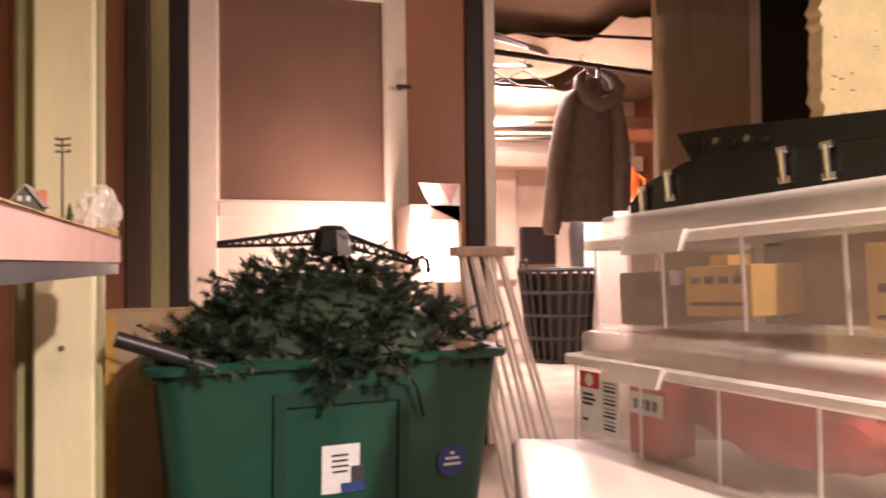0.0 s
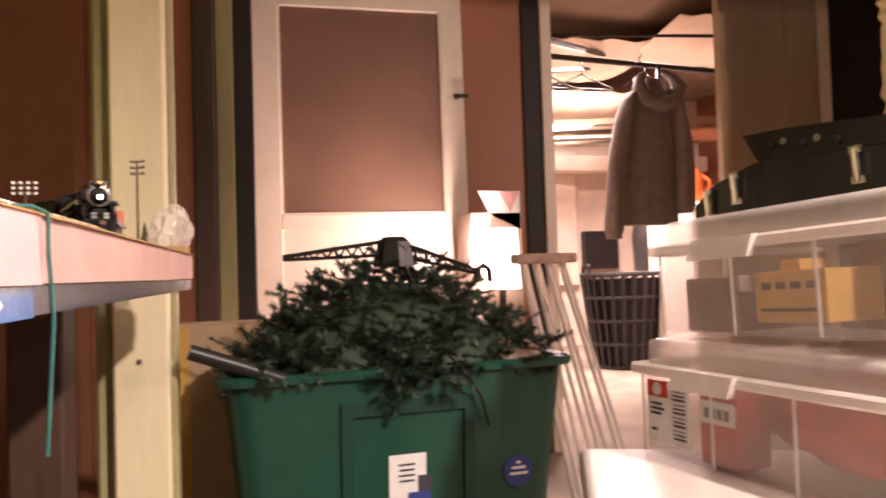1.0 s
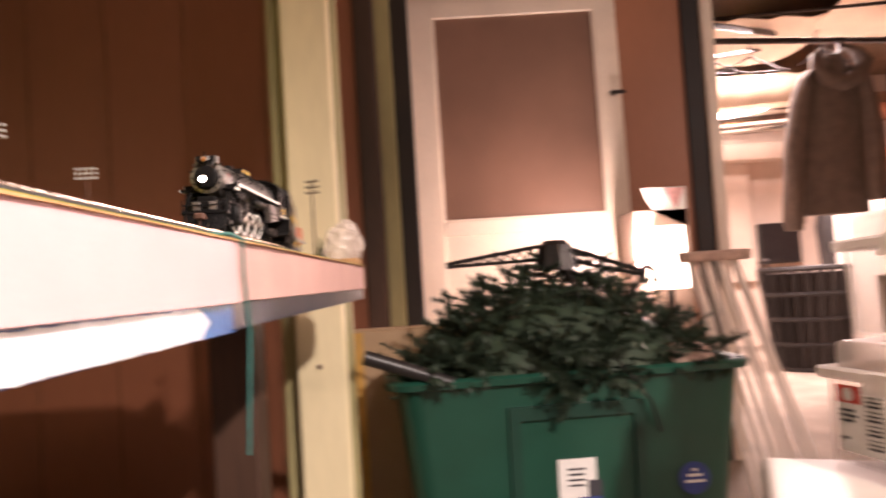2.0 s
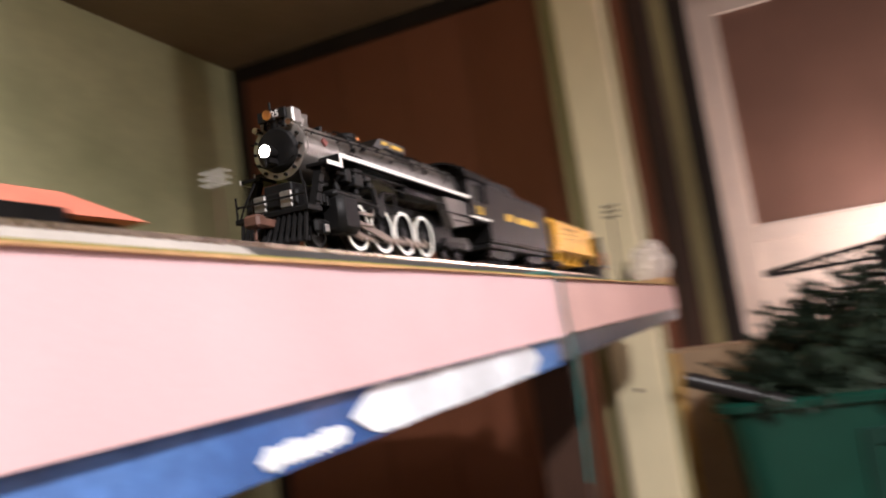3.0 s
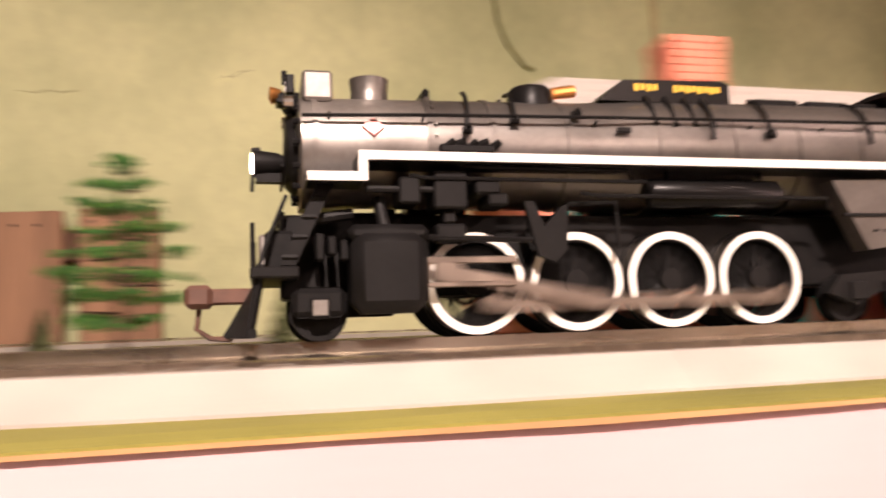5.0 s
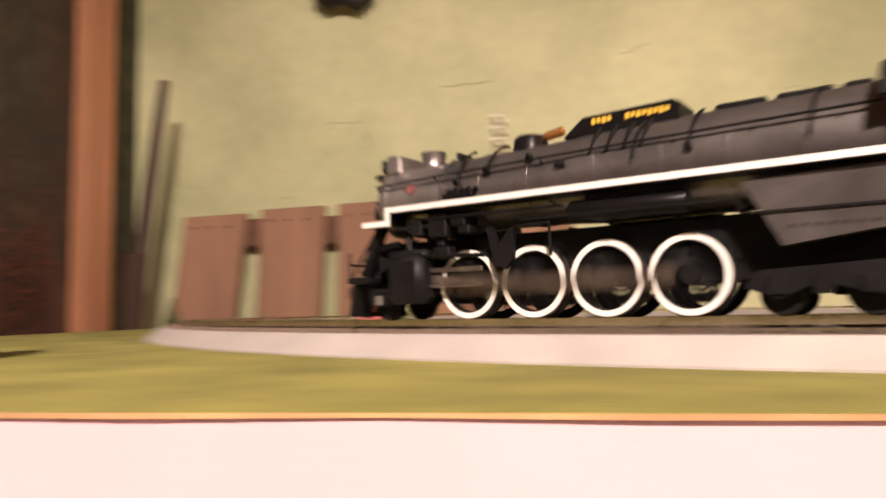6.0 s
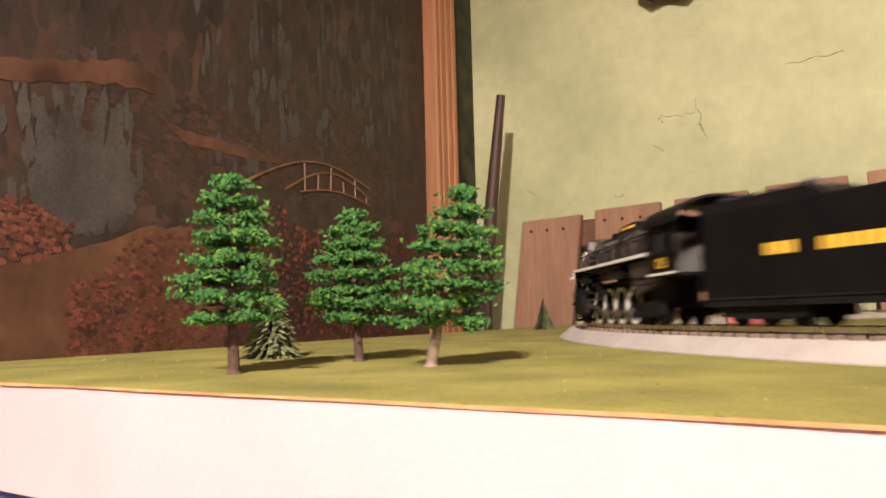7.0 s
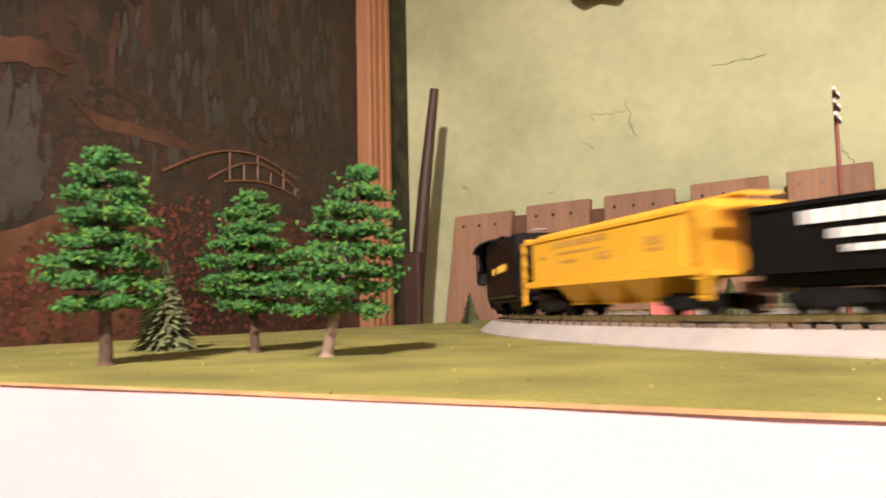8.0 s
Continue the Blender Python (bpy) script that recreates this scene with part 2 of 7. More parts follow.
def box(bm, x0, x1, y0, y1, z0, z1, bevel=0.0, seg=1, m=None):
    vs = [bm.verts.new(Vector((x, y, z))) for z in (z0, z1) for x, y in ((x0, y0), (x1, y0), (x1, y1), (x0, y1))]
    fs = [bm.faces.new([vs[i] for i in f]) for f in ((0, 3, 2, 1), (4, 5, 6, 7), (0, 1, 5, 4), (1, 2, 6, 5), (2, 3, 7, 6), (3, 0, 4, 7))]
    if bevel:
        es = list({e for f in fs for e in f.edges})
        r = bmesh.ops.bevel(bm, geom=es, offset=bevel, segments=seg, affect="EDGES", profile=0.6)
        vs = list({v for f in r["faces"] for v in f.verts} | {v for v in vs if v.is_valid})
    if m is not None:
        for v in vs:
            v.co = m @ v.co
    return vs


def prism(bm, pts, y0, y1, axis="y"):
    """A profile of (x, z) points drawn out along y (or along x, with (y, z) points)."""
    f = (lambda a, b, c: Vector((a, c, b))) if axis == "y" else (lambda a, b, c: Vector((c, a, b)))
    if axis == "z":
        f = lambda a, b, c: Vector((a, b, c))
    n = len(pts)
    a = [bm.verts.new(f(p[0], p[1], y0)) for p in pts]
    b = [bm.verts.new(f(p[0], p[1], y1)) for p in pts]
    bm.faces.new(a)
    bm.faces.new(b[::-1])
    for i in range(n):
        bm.faces.new((a[i], b[i], b[(i + 1) % n], a[(i + 1) % n]))
    return a + b


def tube(bm, pts, r, n=8, cap=True):
    """A round bar along points; r is a number or one radius per point."""
    pts = [Vector(p) for p in pts]
    rs = r if isinstance(r, (list, tuple)) else [r] * len(pts)
    rings = []
    for i, p in enumerate(pts):
        d = (pts[min(i + 1, len(pts) - 1)] - pts[max(i - 1, 0)]).normalized()
        u = d.orthogonal().normalized() if i == 0 else (u - d * u.dot(d)).normalized()
        w = d.cross(u)
        rings.append([bm.verts.new(p + rs[i] * (math.cos(6.28318 * k / n) * u + math.sin(6.28318 * k / n) * w)) for k in range(n)])
    for a, b in zip(rings, rings[1:]):
        for k in range(n):
            bm.faces.new((a[k], a[(k + 1) % n], b[(k + 1) % n], b[k]))
    if cap:
        bm.faces.new(rings[0][::-1])
        bm.faces.new(rings[-1])
    return [v for ring in rings for v in ring]


def ring(bm, c, r_out, r_in, y0, y1, n=40):
    """A flat-sided ring round the y axis."""
    loops = []
    for r, y in ((r_out, y0), (r_out, y1), (r_in, y1), (r_in, y0)):
        loops.append([bm.verts.new((c[0] + r * math.cos(6.28318 * k / n), y, c[1] + r * math.sin(6.28318 * k / n))) for k in range(n)])
    for i in range(4):
        a, b = loops[i], loops[(i + 1) % 4]
        for k in range(n):
            bm.faces.new((a[k], a[(k + 1) % n], b[(k + 1) % n], b[k]))


def B():
    return bmesh.new()


def simple(name, material, label, category, kind="", *boxes, bevel=0.0):
    bm = B()
    for b in boxes:
        box(bm, *b, bevel=bevel)
    return tagged(part(name, bm, material), label, category, kind=kind)


def lettering(name, text, size, material, parent, m, depth=0.0001):
    cu = bpy.data.curves.new(name, "FONT")
    cu.body, cu.size, cu.extrude = text, size, depth
    cu.align_x, cu.align_y = "CENTER", "CENTER"
    cu.materials.append(material)
    ob = new(name, cu)
    ob.parent = parent
    ob.matrix_basis = m
    return ob


# ---- the room ----
YW, XB, XM = 1.30, 2.13, -1.20               # green wall, brown wall, mural wall
ZC, ZH = T + 0.91, T + 1.55                  # low ceiling over the layout, ceiling of the rooms behind
S = "structure"
simple("floor", CONCRETE, "worn bare concrete basement floor", "floor", S, (-1.6, 7.0, -4.2, 1.5, -0.1, 0.0))
simple("wall_north", WALL_GREEN, "patchy olive-green painted plaster wall behind the layout", "wall", S, (XM - 0.1, XB + 0.1, YW, YW + 0.12, 0, ZH))
simple("wall_west", MUR_DARK, "dark wall papered with an autumn woodland photo mural", "wall", S, (XM - 0.1, XM, -4.2, 1.10, 0, ZH))
simple("wall_south", PANEL, "brown panelled wall behind the camera", "wall", S, (XM - 0.1, 7.0, -4.3, -4.2, 0, ZH))
simple("ceiling", CEIL, "low tan ceiling over the train table", "ceiling", S, (XM - 0.1, XB + 0.06, -4.2, YW, ZC, ZC + 0.05))
simple("ceiling_high", CEIL, "tan ceiling of the passage and far room", "ceiling", S, (XB + 0.06, 7.0, -4.2, YW, ZH, ZH + 0.05))


def brown_wall():
    bm = B()
    box(bm, XB, XB + 0.06, 0.067, YW, 0, ZC)
    w = tagged(part("wall_east", bm, PANEL), "brown wood-panelled wall at the table's end", "wall", kind=S)
    y = 0.3
    while y < YW:
        bm = B()
        box(bm, XB - 0.003, XB, y, y + 0.004, 0, ZC - 0.06)
        part("groove", bm, PANEL_GAP, w)
        y += 0.203
    return w


brown_wall()
simple("trim_top", BLACKISH, "black strip along the top of the brown panelling", "trim", S, (XB - 0.02, XB, 0.067, YW, ZC - 0.045, ZC))
simple("trim_corner", BLACKISH, "black strip in the corner of brown and green walls", "trim", S, (XB - 0.02, XB, YW - 0.035, YW, 0, ZC - 0.045))
# jambs past the brown wall's end
simple("trim_jamb_dark", DARK_WOOD, "dark brown wooden door jamb", "trim", S, (XB - 0.01, XB + 0.08, 0.015, 0.067, 0, ZC), bevel=0.004)
simple("trim_jamb_olive", OLIVE, "olive painted jamb strip", "trim", S, (XB + 0.02, XB + 0.08, -0.028, 0.015, 0, ZC), bevel=0.003)
simple("trim_jamb_black", BLACKISH, "black painted jamb strip", "trim", S, (XB + 0.03, XB + 0.08, -0.075, -0.028, 0, ZC), bevel=0.003)
# wall with the doorway to the far room
XD = 2.97
simple("wall_passage", PANEL_LIT, "brown panelled wall between leaning door and doorway", "wall", S, (XD + 0.03, XD + 0.13, -1.10, 0.9, 0, ZH))
simple("wall_passage_end", PANEL, "brown panelled side wall of the passage", "wall", S, (XB + 0.06, XD + 0.13, 0.9, 1.0, 0, ZH))
simple("trim_door_dark", BLACKISH, "dark strip beside the doorway", "trim", S, (XD + 0.015, XD + 0.13, -1.17, -1.10, 0, ZH))
simple("trim_door_white", DOOR_WHITE, "white painted doorway jamb", "trim", S, (XD, XD + 0.13, -1.215, -1.17, 0, ZH), bevel=0.004)


def glossy_door():
    d = thing("door_2", "varnished tan door standing open in the doorway", "door", pose(XD, -2.0, 0.0), kind=S)
    bm = B()
    box(bm, 0.0, 0.04, -0.46, 0.03, 0.01, ZH - 0.01, bevel=0.004)
    part("door_leaf", bm, GLOSSY_DOOR, d)
    for y in (-0.30, -0.14):
        bm = B()
        box(bm, -0.008, 0.0, y, y + 0.012, 0.01, ZH - 0.01, bevel=0.003)
        part("moulding", bm, GLOSSY_DOOR, d)


glossy_door()
simple("trim_door_right", DOOR_WHITE, "white painted strip beside the open door", "trim", S, (XD - 0.01, XD + 0.1, -2.515, -2.462, 0, ZH), bevel=0.004)
# the darkness beside the doorway is put into this wall's black colour
simple("wall_dark", BLACKISH, "wall beside the doorway, coloured black for want of light", "wall", S, (XD, XD + 0.1, -3.4, -2.515, 0, ZH))


def broken_wall():
    """Pale plaster with a crumbled vertical edge."""
    bm = B()
    rnd = random.Random(4)
    pts = [(-4.2, 0), (-2.09, 0)]
    z = 0.0
    while z < ZC:
        pts.append((-2.085 + rnd.uniform(-0.012, 0.012), z))
        z += rnd.uniform(0.015, 0.05)
    pts += [(-2.09, ZC), (-4.2, ZC)]
    prism(bm, pts, 2.2, 2.26, axis="x")
    w = tagged(part("wall_pale", bm, WALL_PALE), "pale yellow plaster wall with a crumbled edge", "wall", kind=S)
    for i in range(16):
        bm = B()
        y, z, l = rnd.uniform(-2.4, -2.12), T + rnd.uniform(0.25, 0.75), rnd.uniform(0.005, 0.02)
        box(bm, 2.1975, 2.2, y, y + l, z, z + rnd.uniform(0.002, 0.006))
        part("chip", bm, STAIN, w)


broken_wall()
# far room
simple("wall_far", FAR_WHITE, "whitewashed wall at the back of the far room", "wall", S, (6.6, 6.7, -4.2, 1.0, 0, ZH))
simple("wall_far_side", FAR_WHITE, "whitewashed side wall of the far room", "wall", S, (XD + 0.13, 6.6, -0.4, -0.3, 0, ZH))


def post():
    p = thing("support_post", "cream painted wooden post beside the table's end", "post", pose(1.56, 0.0, 0.0))
    bm = B()
    box(bm, 0, 0.03, 0.058, 0.146, 0, ZC, bevel=0.004)
    part("front_board", bm, CREAM, p)
    # the shade strips either side of the post are this board's olive colour
    bm = B()
    box(bm, 0.03, 0.075, 0.050, 0.178, 0, ZC, bevel=0.005)
    part("backing_board", bm, OLIVE, p, "backing board, olive for the shade beside the post")
    bm = B()
    tube(bm, [(0.0005, 0.105, T - 0.165), (-0.001, 0.104, T - 0.172)], 0.004, 8)
    part("knot", bm, RUST, p, "rusty nail stain")


post()


def wall_marks():
    rnd = random.Random(9)
    w = thing("wall_cracks", "dark cracks and scuffs in the green plaster", "cracks", kind="stuff")
    for x, z, dx, dz in ((-0.704, 0.428, 0.010, -0.075), (-0.700, 0.375, 0.012, -0.03), (-0.775, 0.402, 0.004, -0.014), (-0.775, 0.40, 0.07, -0.004), (-0.79, 0.345, 0.02, -0.015), (-1.065, 0.282, 0.018, -0.006), (-0.875, 0.253, 0.02, 0.0),
                         (-0.55, 0.46, 0.10, 0.005), (-0.35, 0.30, 0.03, -0.05), (-0.2, 0.5, 0.06, 0.02), (0.1, 0.42, 0.12, -0.01)):
        bm = B()
        pts = [(x + dx * k / 7 + rnd.uniform(-0.004, 0.004), YW - 0.0005, T + z + dz * k / 7 + rnd.uniform(-0.004, 0.004)) for k in range(8)]
        tube(bm, pts, [rnd.uniform(0.0003, 0.0009) for _ in pts], 5)
        part("crack", bm, STAIN, w)
    bm = B()
    box(bm, 0.718, 0.738, YW - 0.002, YW, 0, ZC)
    tagged(part("seam_strip", bm, mat("seam_plaster", (0.55, 0.50, 0.27), 0.8, var=0.15, scale=12)), "pale plastered vertical seam in the green wall", "seam", kind=S)
    bm = B()
    tube(bm, [(0.325 + 0.005 * k, YW - 0.006, T + 0.90 - 0.036 * k) for k in range(8)] + [(0.378, YW - 0.006, T + 0.60), (0.415, YW - 0.006, T + 0.555), (0.435, YW - 0.006, T + 0.548)], 0.0045, 8)
    tagged(part("hanging_wire", bm, mat("wire_olive", (0.30, 0.29, 0.13), 0.6, var=0.15)), "thin olive wire hanging down the green wall", "wire")
    bm = B()
    tube(bm, [(-0.79, YW - 0.03, T + 0.652), (-0.765, YW - 0.04, T + 0.641), (-0.735, YW - 0.04, T + 0.645), (-0.705, YW - 0.03, T + 0.635), (-0.68, YW - 0.03, T + 0.652)], [0.014, 0.022, 0.018, 0.022, 0.014], 12)
    tagged(part("wall_pipe", bm, BLACKISH, smooth=60), "short black pipe bracket high on the green wall", "pipe")


wall_marks()


# mural: flat prints on the west wall
def mural():
    m = thing("wall_mural", "dark autumn woodland photo print with a small arched bridge", "mural", pose(XM, 0, T))
    rnd = random.Random(12)

    def flat(name, pts, material, lift):
        bm = B()
        prism(bm, pts, 0.0, lift, axis="x")
        part(name, bm, material, m)

    def ragged(pts, step=0.02, amp=0.005):
        """The outline with its edges broken up."""
        out = []
        for p, q in zip(pts, pts[1:] + pts[:1]):
            n = max(1, int(math.dist(p, q) / step))
            out += [(p[0] + (q[0] - p[0]) * k / n + rnd.uniform(-amp, amp), p[1] + (q[1] - p[1]) * k / n + rnd.uniform(-amp, amp)) for k in range(n)]
        return out

    def dabs(name, count, place, size, tall, material, lift):
        """Small overlapping spots of print; place() gives one's middle or None."""
        bm = B()
        for i in range(count):
            c = place()
            if c is None:
                continue
            r, a0 = rnd.uniform(*size), rnd.uniform(0, 6.28)
            bm.faces.new([bm.verts.new((lift + i * 2e-7, c[0] + r * rnd.uniform(0.6, 1.2) * math.cos(a0 + k * 1.0472), c[1] + tall * r * rnd.uniform(0.5, 1.2) * math.sin(a0 + k * 1.0472))) for k in range(6)])
        tagged(part(name, bm, material, m), kind="stuff")

    crest = lambda y: 0.075 + 0.10 * min(1, max(0, (y - 0.34) / 0.25)) + 0.014 * math.sin(y * 31) + 0.008 * math.sin(y * 77)

    def woods():
        y, z = rnd.uniform(-0.3, 1.1), rnd.uniform(0.10, 0.92)
        return None if 0.20 < z < 0.285 and 0.60 < y < 0.92 else (y, z)

    def columns():
        y = rnd.choice((0.30, 0.335, 0.37, 0.41, 0.56, 0.63, 0.70, 0.78, 0.83, 0.90, 0.97)) + rnd.gauss(0, 0.016)
        return y, (rnd.gauss(0.235, 0.03) if y < 0.45 else rnd.gauss(0.46, 0.10))

    def thicket():
        y = 0.345 + 0.70 * rnd.random() ** 1.3
        z = rnd.uniform(-0.2, crest(y))
        return y, z

    def left_bush():
        a, q = rnd.uniform(0, 6.28), rnd.random() ** 0.6
        return 0.255 + 0.10 * q * math.cos(a), 0.122 + 0.036 * q * math.sin(a)

    def high_bush():
        a, q = rnd.uniform(0, 6.28), rnd.random() ** 0.6
        return 0.845 + 0.045 * q * math.cos(a), 0.335 + 0.045 * q * math.sin(a)

    dk = mat("mural_tree_print", (0.040, 0.026, 0.018), 0.5, var=0.5, scale=14, col2=(0.018, 0.014, 0.012), island=0.45)
    gr = mat("mural_mist_print", (0.062, 0.054, 0.046), 0.5, var=0.35, scale=16, col2=(0.034, 0.030, 0.026), island=0.2)
    rd = mat("mural_leaf_print", (0.135, 0.043, 0.025), 0.5, var=0.6, scale=60, col2=(0.028, 0.014, 0.011), island=0.75)
    rust = mat("mural_rust_print", (0.054, 0.028, 0.019), 0.5, var=0.5, scale=30, col2=(0.026, 0.015, 0.011), island=0.5)
    dabs("tree_print", 1500, woods, (0.006, 0.020), 2.2, dk, 0.0004)
    dabs("hillside_print", 1500, lambda: (rnd.uniform(0.35, 1.08), rnd.gauss(0.25, 0.045)), (0.003, 0.010), 0.6, rust, 0.0009)
    dabs("trunk_print", 260, columns, (0.003, 0.008), 4.0, gr, 0.0012)
    def mist():
        a, q = rnd.uniform(0, 6.28), rnd.random() ** 0.5
        return 0.365 + 0.062 * q * math.cos(a), 0.178 + 0.05 * q * math.sin(a)

    dabs("mist_print", 260, mist, (0.006, 0.014), 1.2, gr, 0.0015)
    flat("path_print", ragged([(-0.3, 0.27), (0.28, 0.308), (0.36, 0.330), (0.42, 0.347), (0.455, 0.338), (0.46, 0.312), (0.40, 0.312), (0.28, 0.286), (-0.3, 0.23)], 0.012, 0.003), MUR_PATH, 0.0016)
    flat("path_print", ragged([(0.46, 0.286), (0.50, 0.276), (0.60, 0.274), (0.70, 0.268), (0.70, 0.258), (0.60, 0.256), (0.50, 0.258)], 0.012, 0.002), MUR_PATH, 0.0016)
    flat("ground_print", ragged([(-0.6, 0.07), (0.28, 0.088), (0.356, 0.107), (0.46, 0.142), (0.56, 0.15), (0.60, -0.3), (-0.6, -0.3)], 0.02, 0.004), MUR_GROUND, 0.0016)
    dabs("high_bush_print", 160, high_bush, (0.003, 0.008), 0.9, rust, 0.0018)
    dabs("bush_print", 520, left_bush, (0.0022, 0.0065), 0.9, rd, 0.0018)
    dabs("thicket_print", 5200, thicket, (0.0020, 0.0062), 0.8, rd, 0.0018)
    bm = B()
    arch = lambda k, y0, y1, z0, z1, h: z0 + (z1 - z0) * k + h * math.sin(math.pi * k)
    rails = ((0.604, 0.219, 0.904, 0.250, 0.040), (0.689, 0.220, 0.904, 0.232, 0.036), (0.725, 0.222, 0.904, 0.220, 0.012))
    for y0, z0, y1, z1, h in rails:
        tube(bm, [(0.0025, y0 + (y1 - y0) * k / 14, arch(k / 14, y0, y1, z0, z1, h)) for k in range(15)], 0.0021, 5)
    for k in range(6):
        f = 0.06 + 0.18 * k
        y = 0.725 + 0.179 * f
        g = (y - 0.604) / 0.300
        tube(bm, [(0.0025, y, 0.222 + 0.012 * math.sin(math.pi * f)), (0.0025, y, arch(g, 0, 0, 0.219, 0.250, 0.040) - (0.018 if k % 2 else 0))], 0.0017, 5)
    part("bridge_print", bm, MUR_BRIDGE, m, "tan arched footbridge print")


mural()
bm = B()
box(bm, XM - 0.02, XM + 0.03, 1.10, 1.185, 0, ZC, bevel=0.004)
for y in (1.113, 1.136, 1.160):
    box(bm, XM + 0.03, XM + 0.034, y, y + 0.012, 0, ZC, bevel=0.002)
tagged(part("trim_pine", bm, WOOD), "fluted reddish pine trim at the mural's edge", "trim", kind=S)
# the gap's darkness is put into this strip's dark olive colour
simple("trim_gap_dark", mat("gap_shade", (0.05, 0.048, 0.022), 0.9, var=0.5, scale=20), "dark olive strip for the shaded gap between trim and green wall", "trim", S, (XM - 0.1, XM + 0.005, 1.185, YW, 0, ZC))
bm = B()
tube(bm, [(-1.115, 1.13, 0.0), (-1.094, 1.13, T), (-1.066, 1.13, T + 0.25), (-1.039, 1.13, T + 0.45)], [0.018, 0.016, 0.013, 0.009], 10)
tagged(part("dark_stick", bm, DARK_WOOD, smooth=60), "dark wooden stick leaning in the corner", "stick")
bm = B()
box(bm, -1.10, -1.066, 1.10, 1.118, 0, T + 0.13, bevel=0.003)
tagged(part("dark_board", bm, DARK_WOOD), "short dark board standing in the corner", "board")


def pallet():
    p = thing("wooden_pallet", "weathered brown pallet boards standing behind the layout", "pallet", pose(0, 1.245, 0))
    zs = (0.209, 0.219, 0.2235, 0.231, 0.237)
    leans = (0.026, 0.010, 0.004, -0.002, -0.004)
    x = -1.051
    for i, z in enumerate(zs):
        w = 0.128
        bm = B()
        lean = 0.004 * (i % 2)
        k = leans[i] / 0.2 * (T + z)
        prism(bm, [(x - k, 0.0), (x - k + w, 0.0), (x + w, T + z + 0.004), (x, T + z)], -0.012 + lean, 0.006 + lean)
        bmesh.ops.bevel(bm, geom=bm.edges[:], offset=0.002, segments=1, affect="EDGES")
        part("board", bm, PALLET, p)
        for dx in (0.02, 0.055, 0.09):
            bm = B()
            tube(bm, [(x + dx, -0.0135 + lean, T + z - 0.022), (x + dx, -0.011 + lean, T + z - 0.022)], 0.0032, 8)
            part("nail", bm, METAL_DK, p)
        x += 0.1555
    bm = B()
    box(bm, -1.03, -0.31, 0.012, 0.048, T + 0.150, T + 0.205, bevel=0.003)
    part("rail", bm, PALLET_DK, p, "darker rail behind the boards")


pallet()

# ---- train table ----
XL, XR, YT = -0.81, 1.525, 1.225
XE, CUT, XJ = 1.388, 0.26, 0.668              # front corner cut off, joint of the foam boards


def wavy_edge(x):
    return 0.0007 * math.sin(x * 23) + 0.0005 * math.sin(x * 51 + 1) + 0.0004 * math.sin(x * 97)


def sag(x):
    """The mat's edge droops along the eastern stretch."""
    k = min(1.0, max(0.0, (x + 0.32) / 0.28))
    return 0.0009 * k * k * (3 - 2 * k)


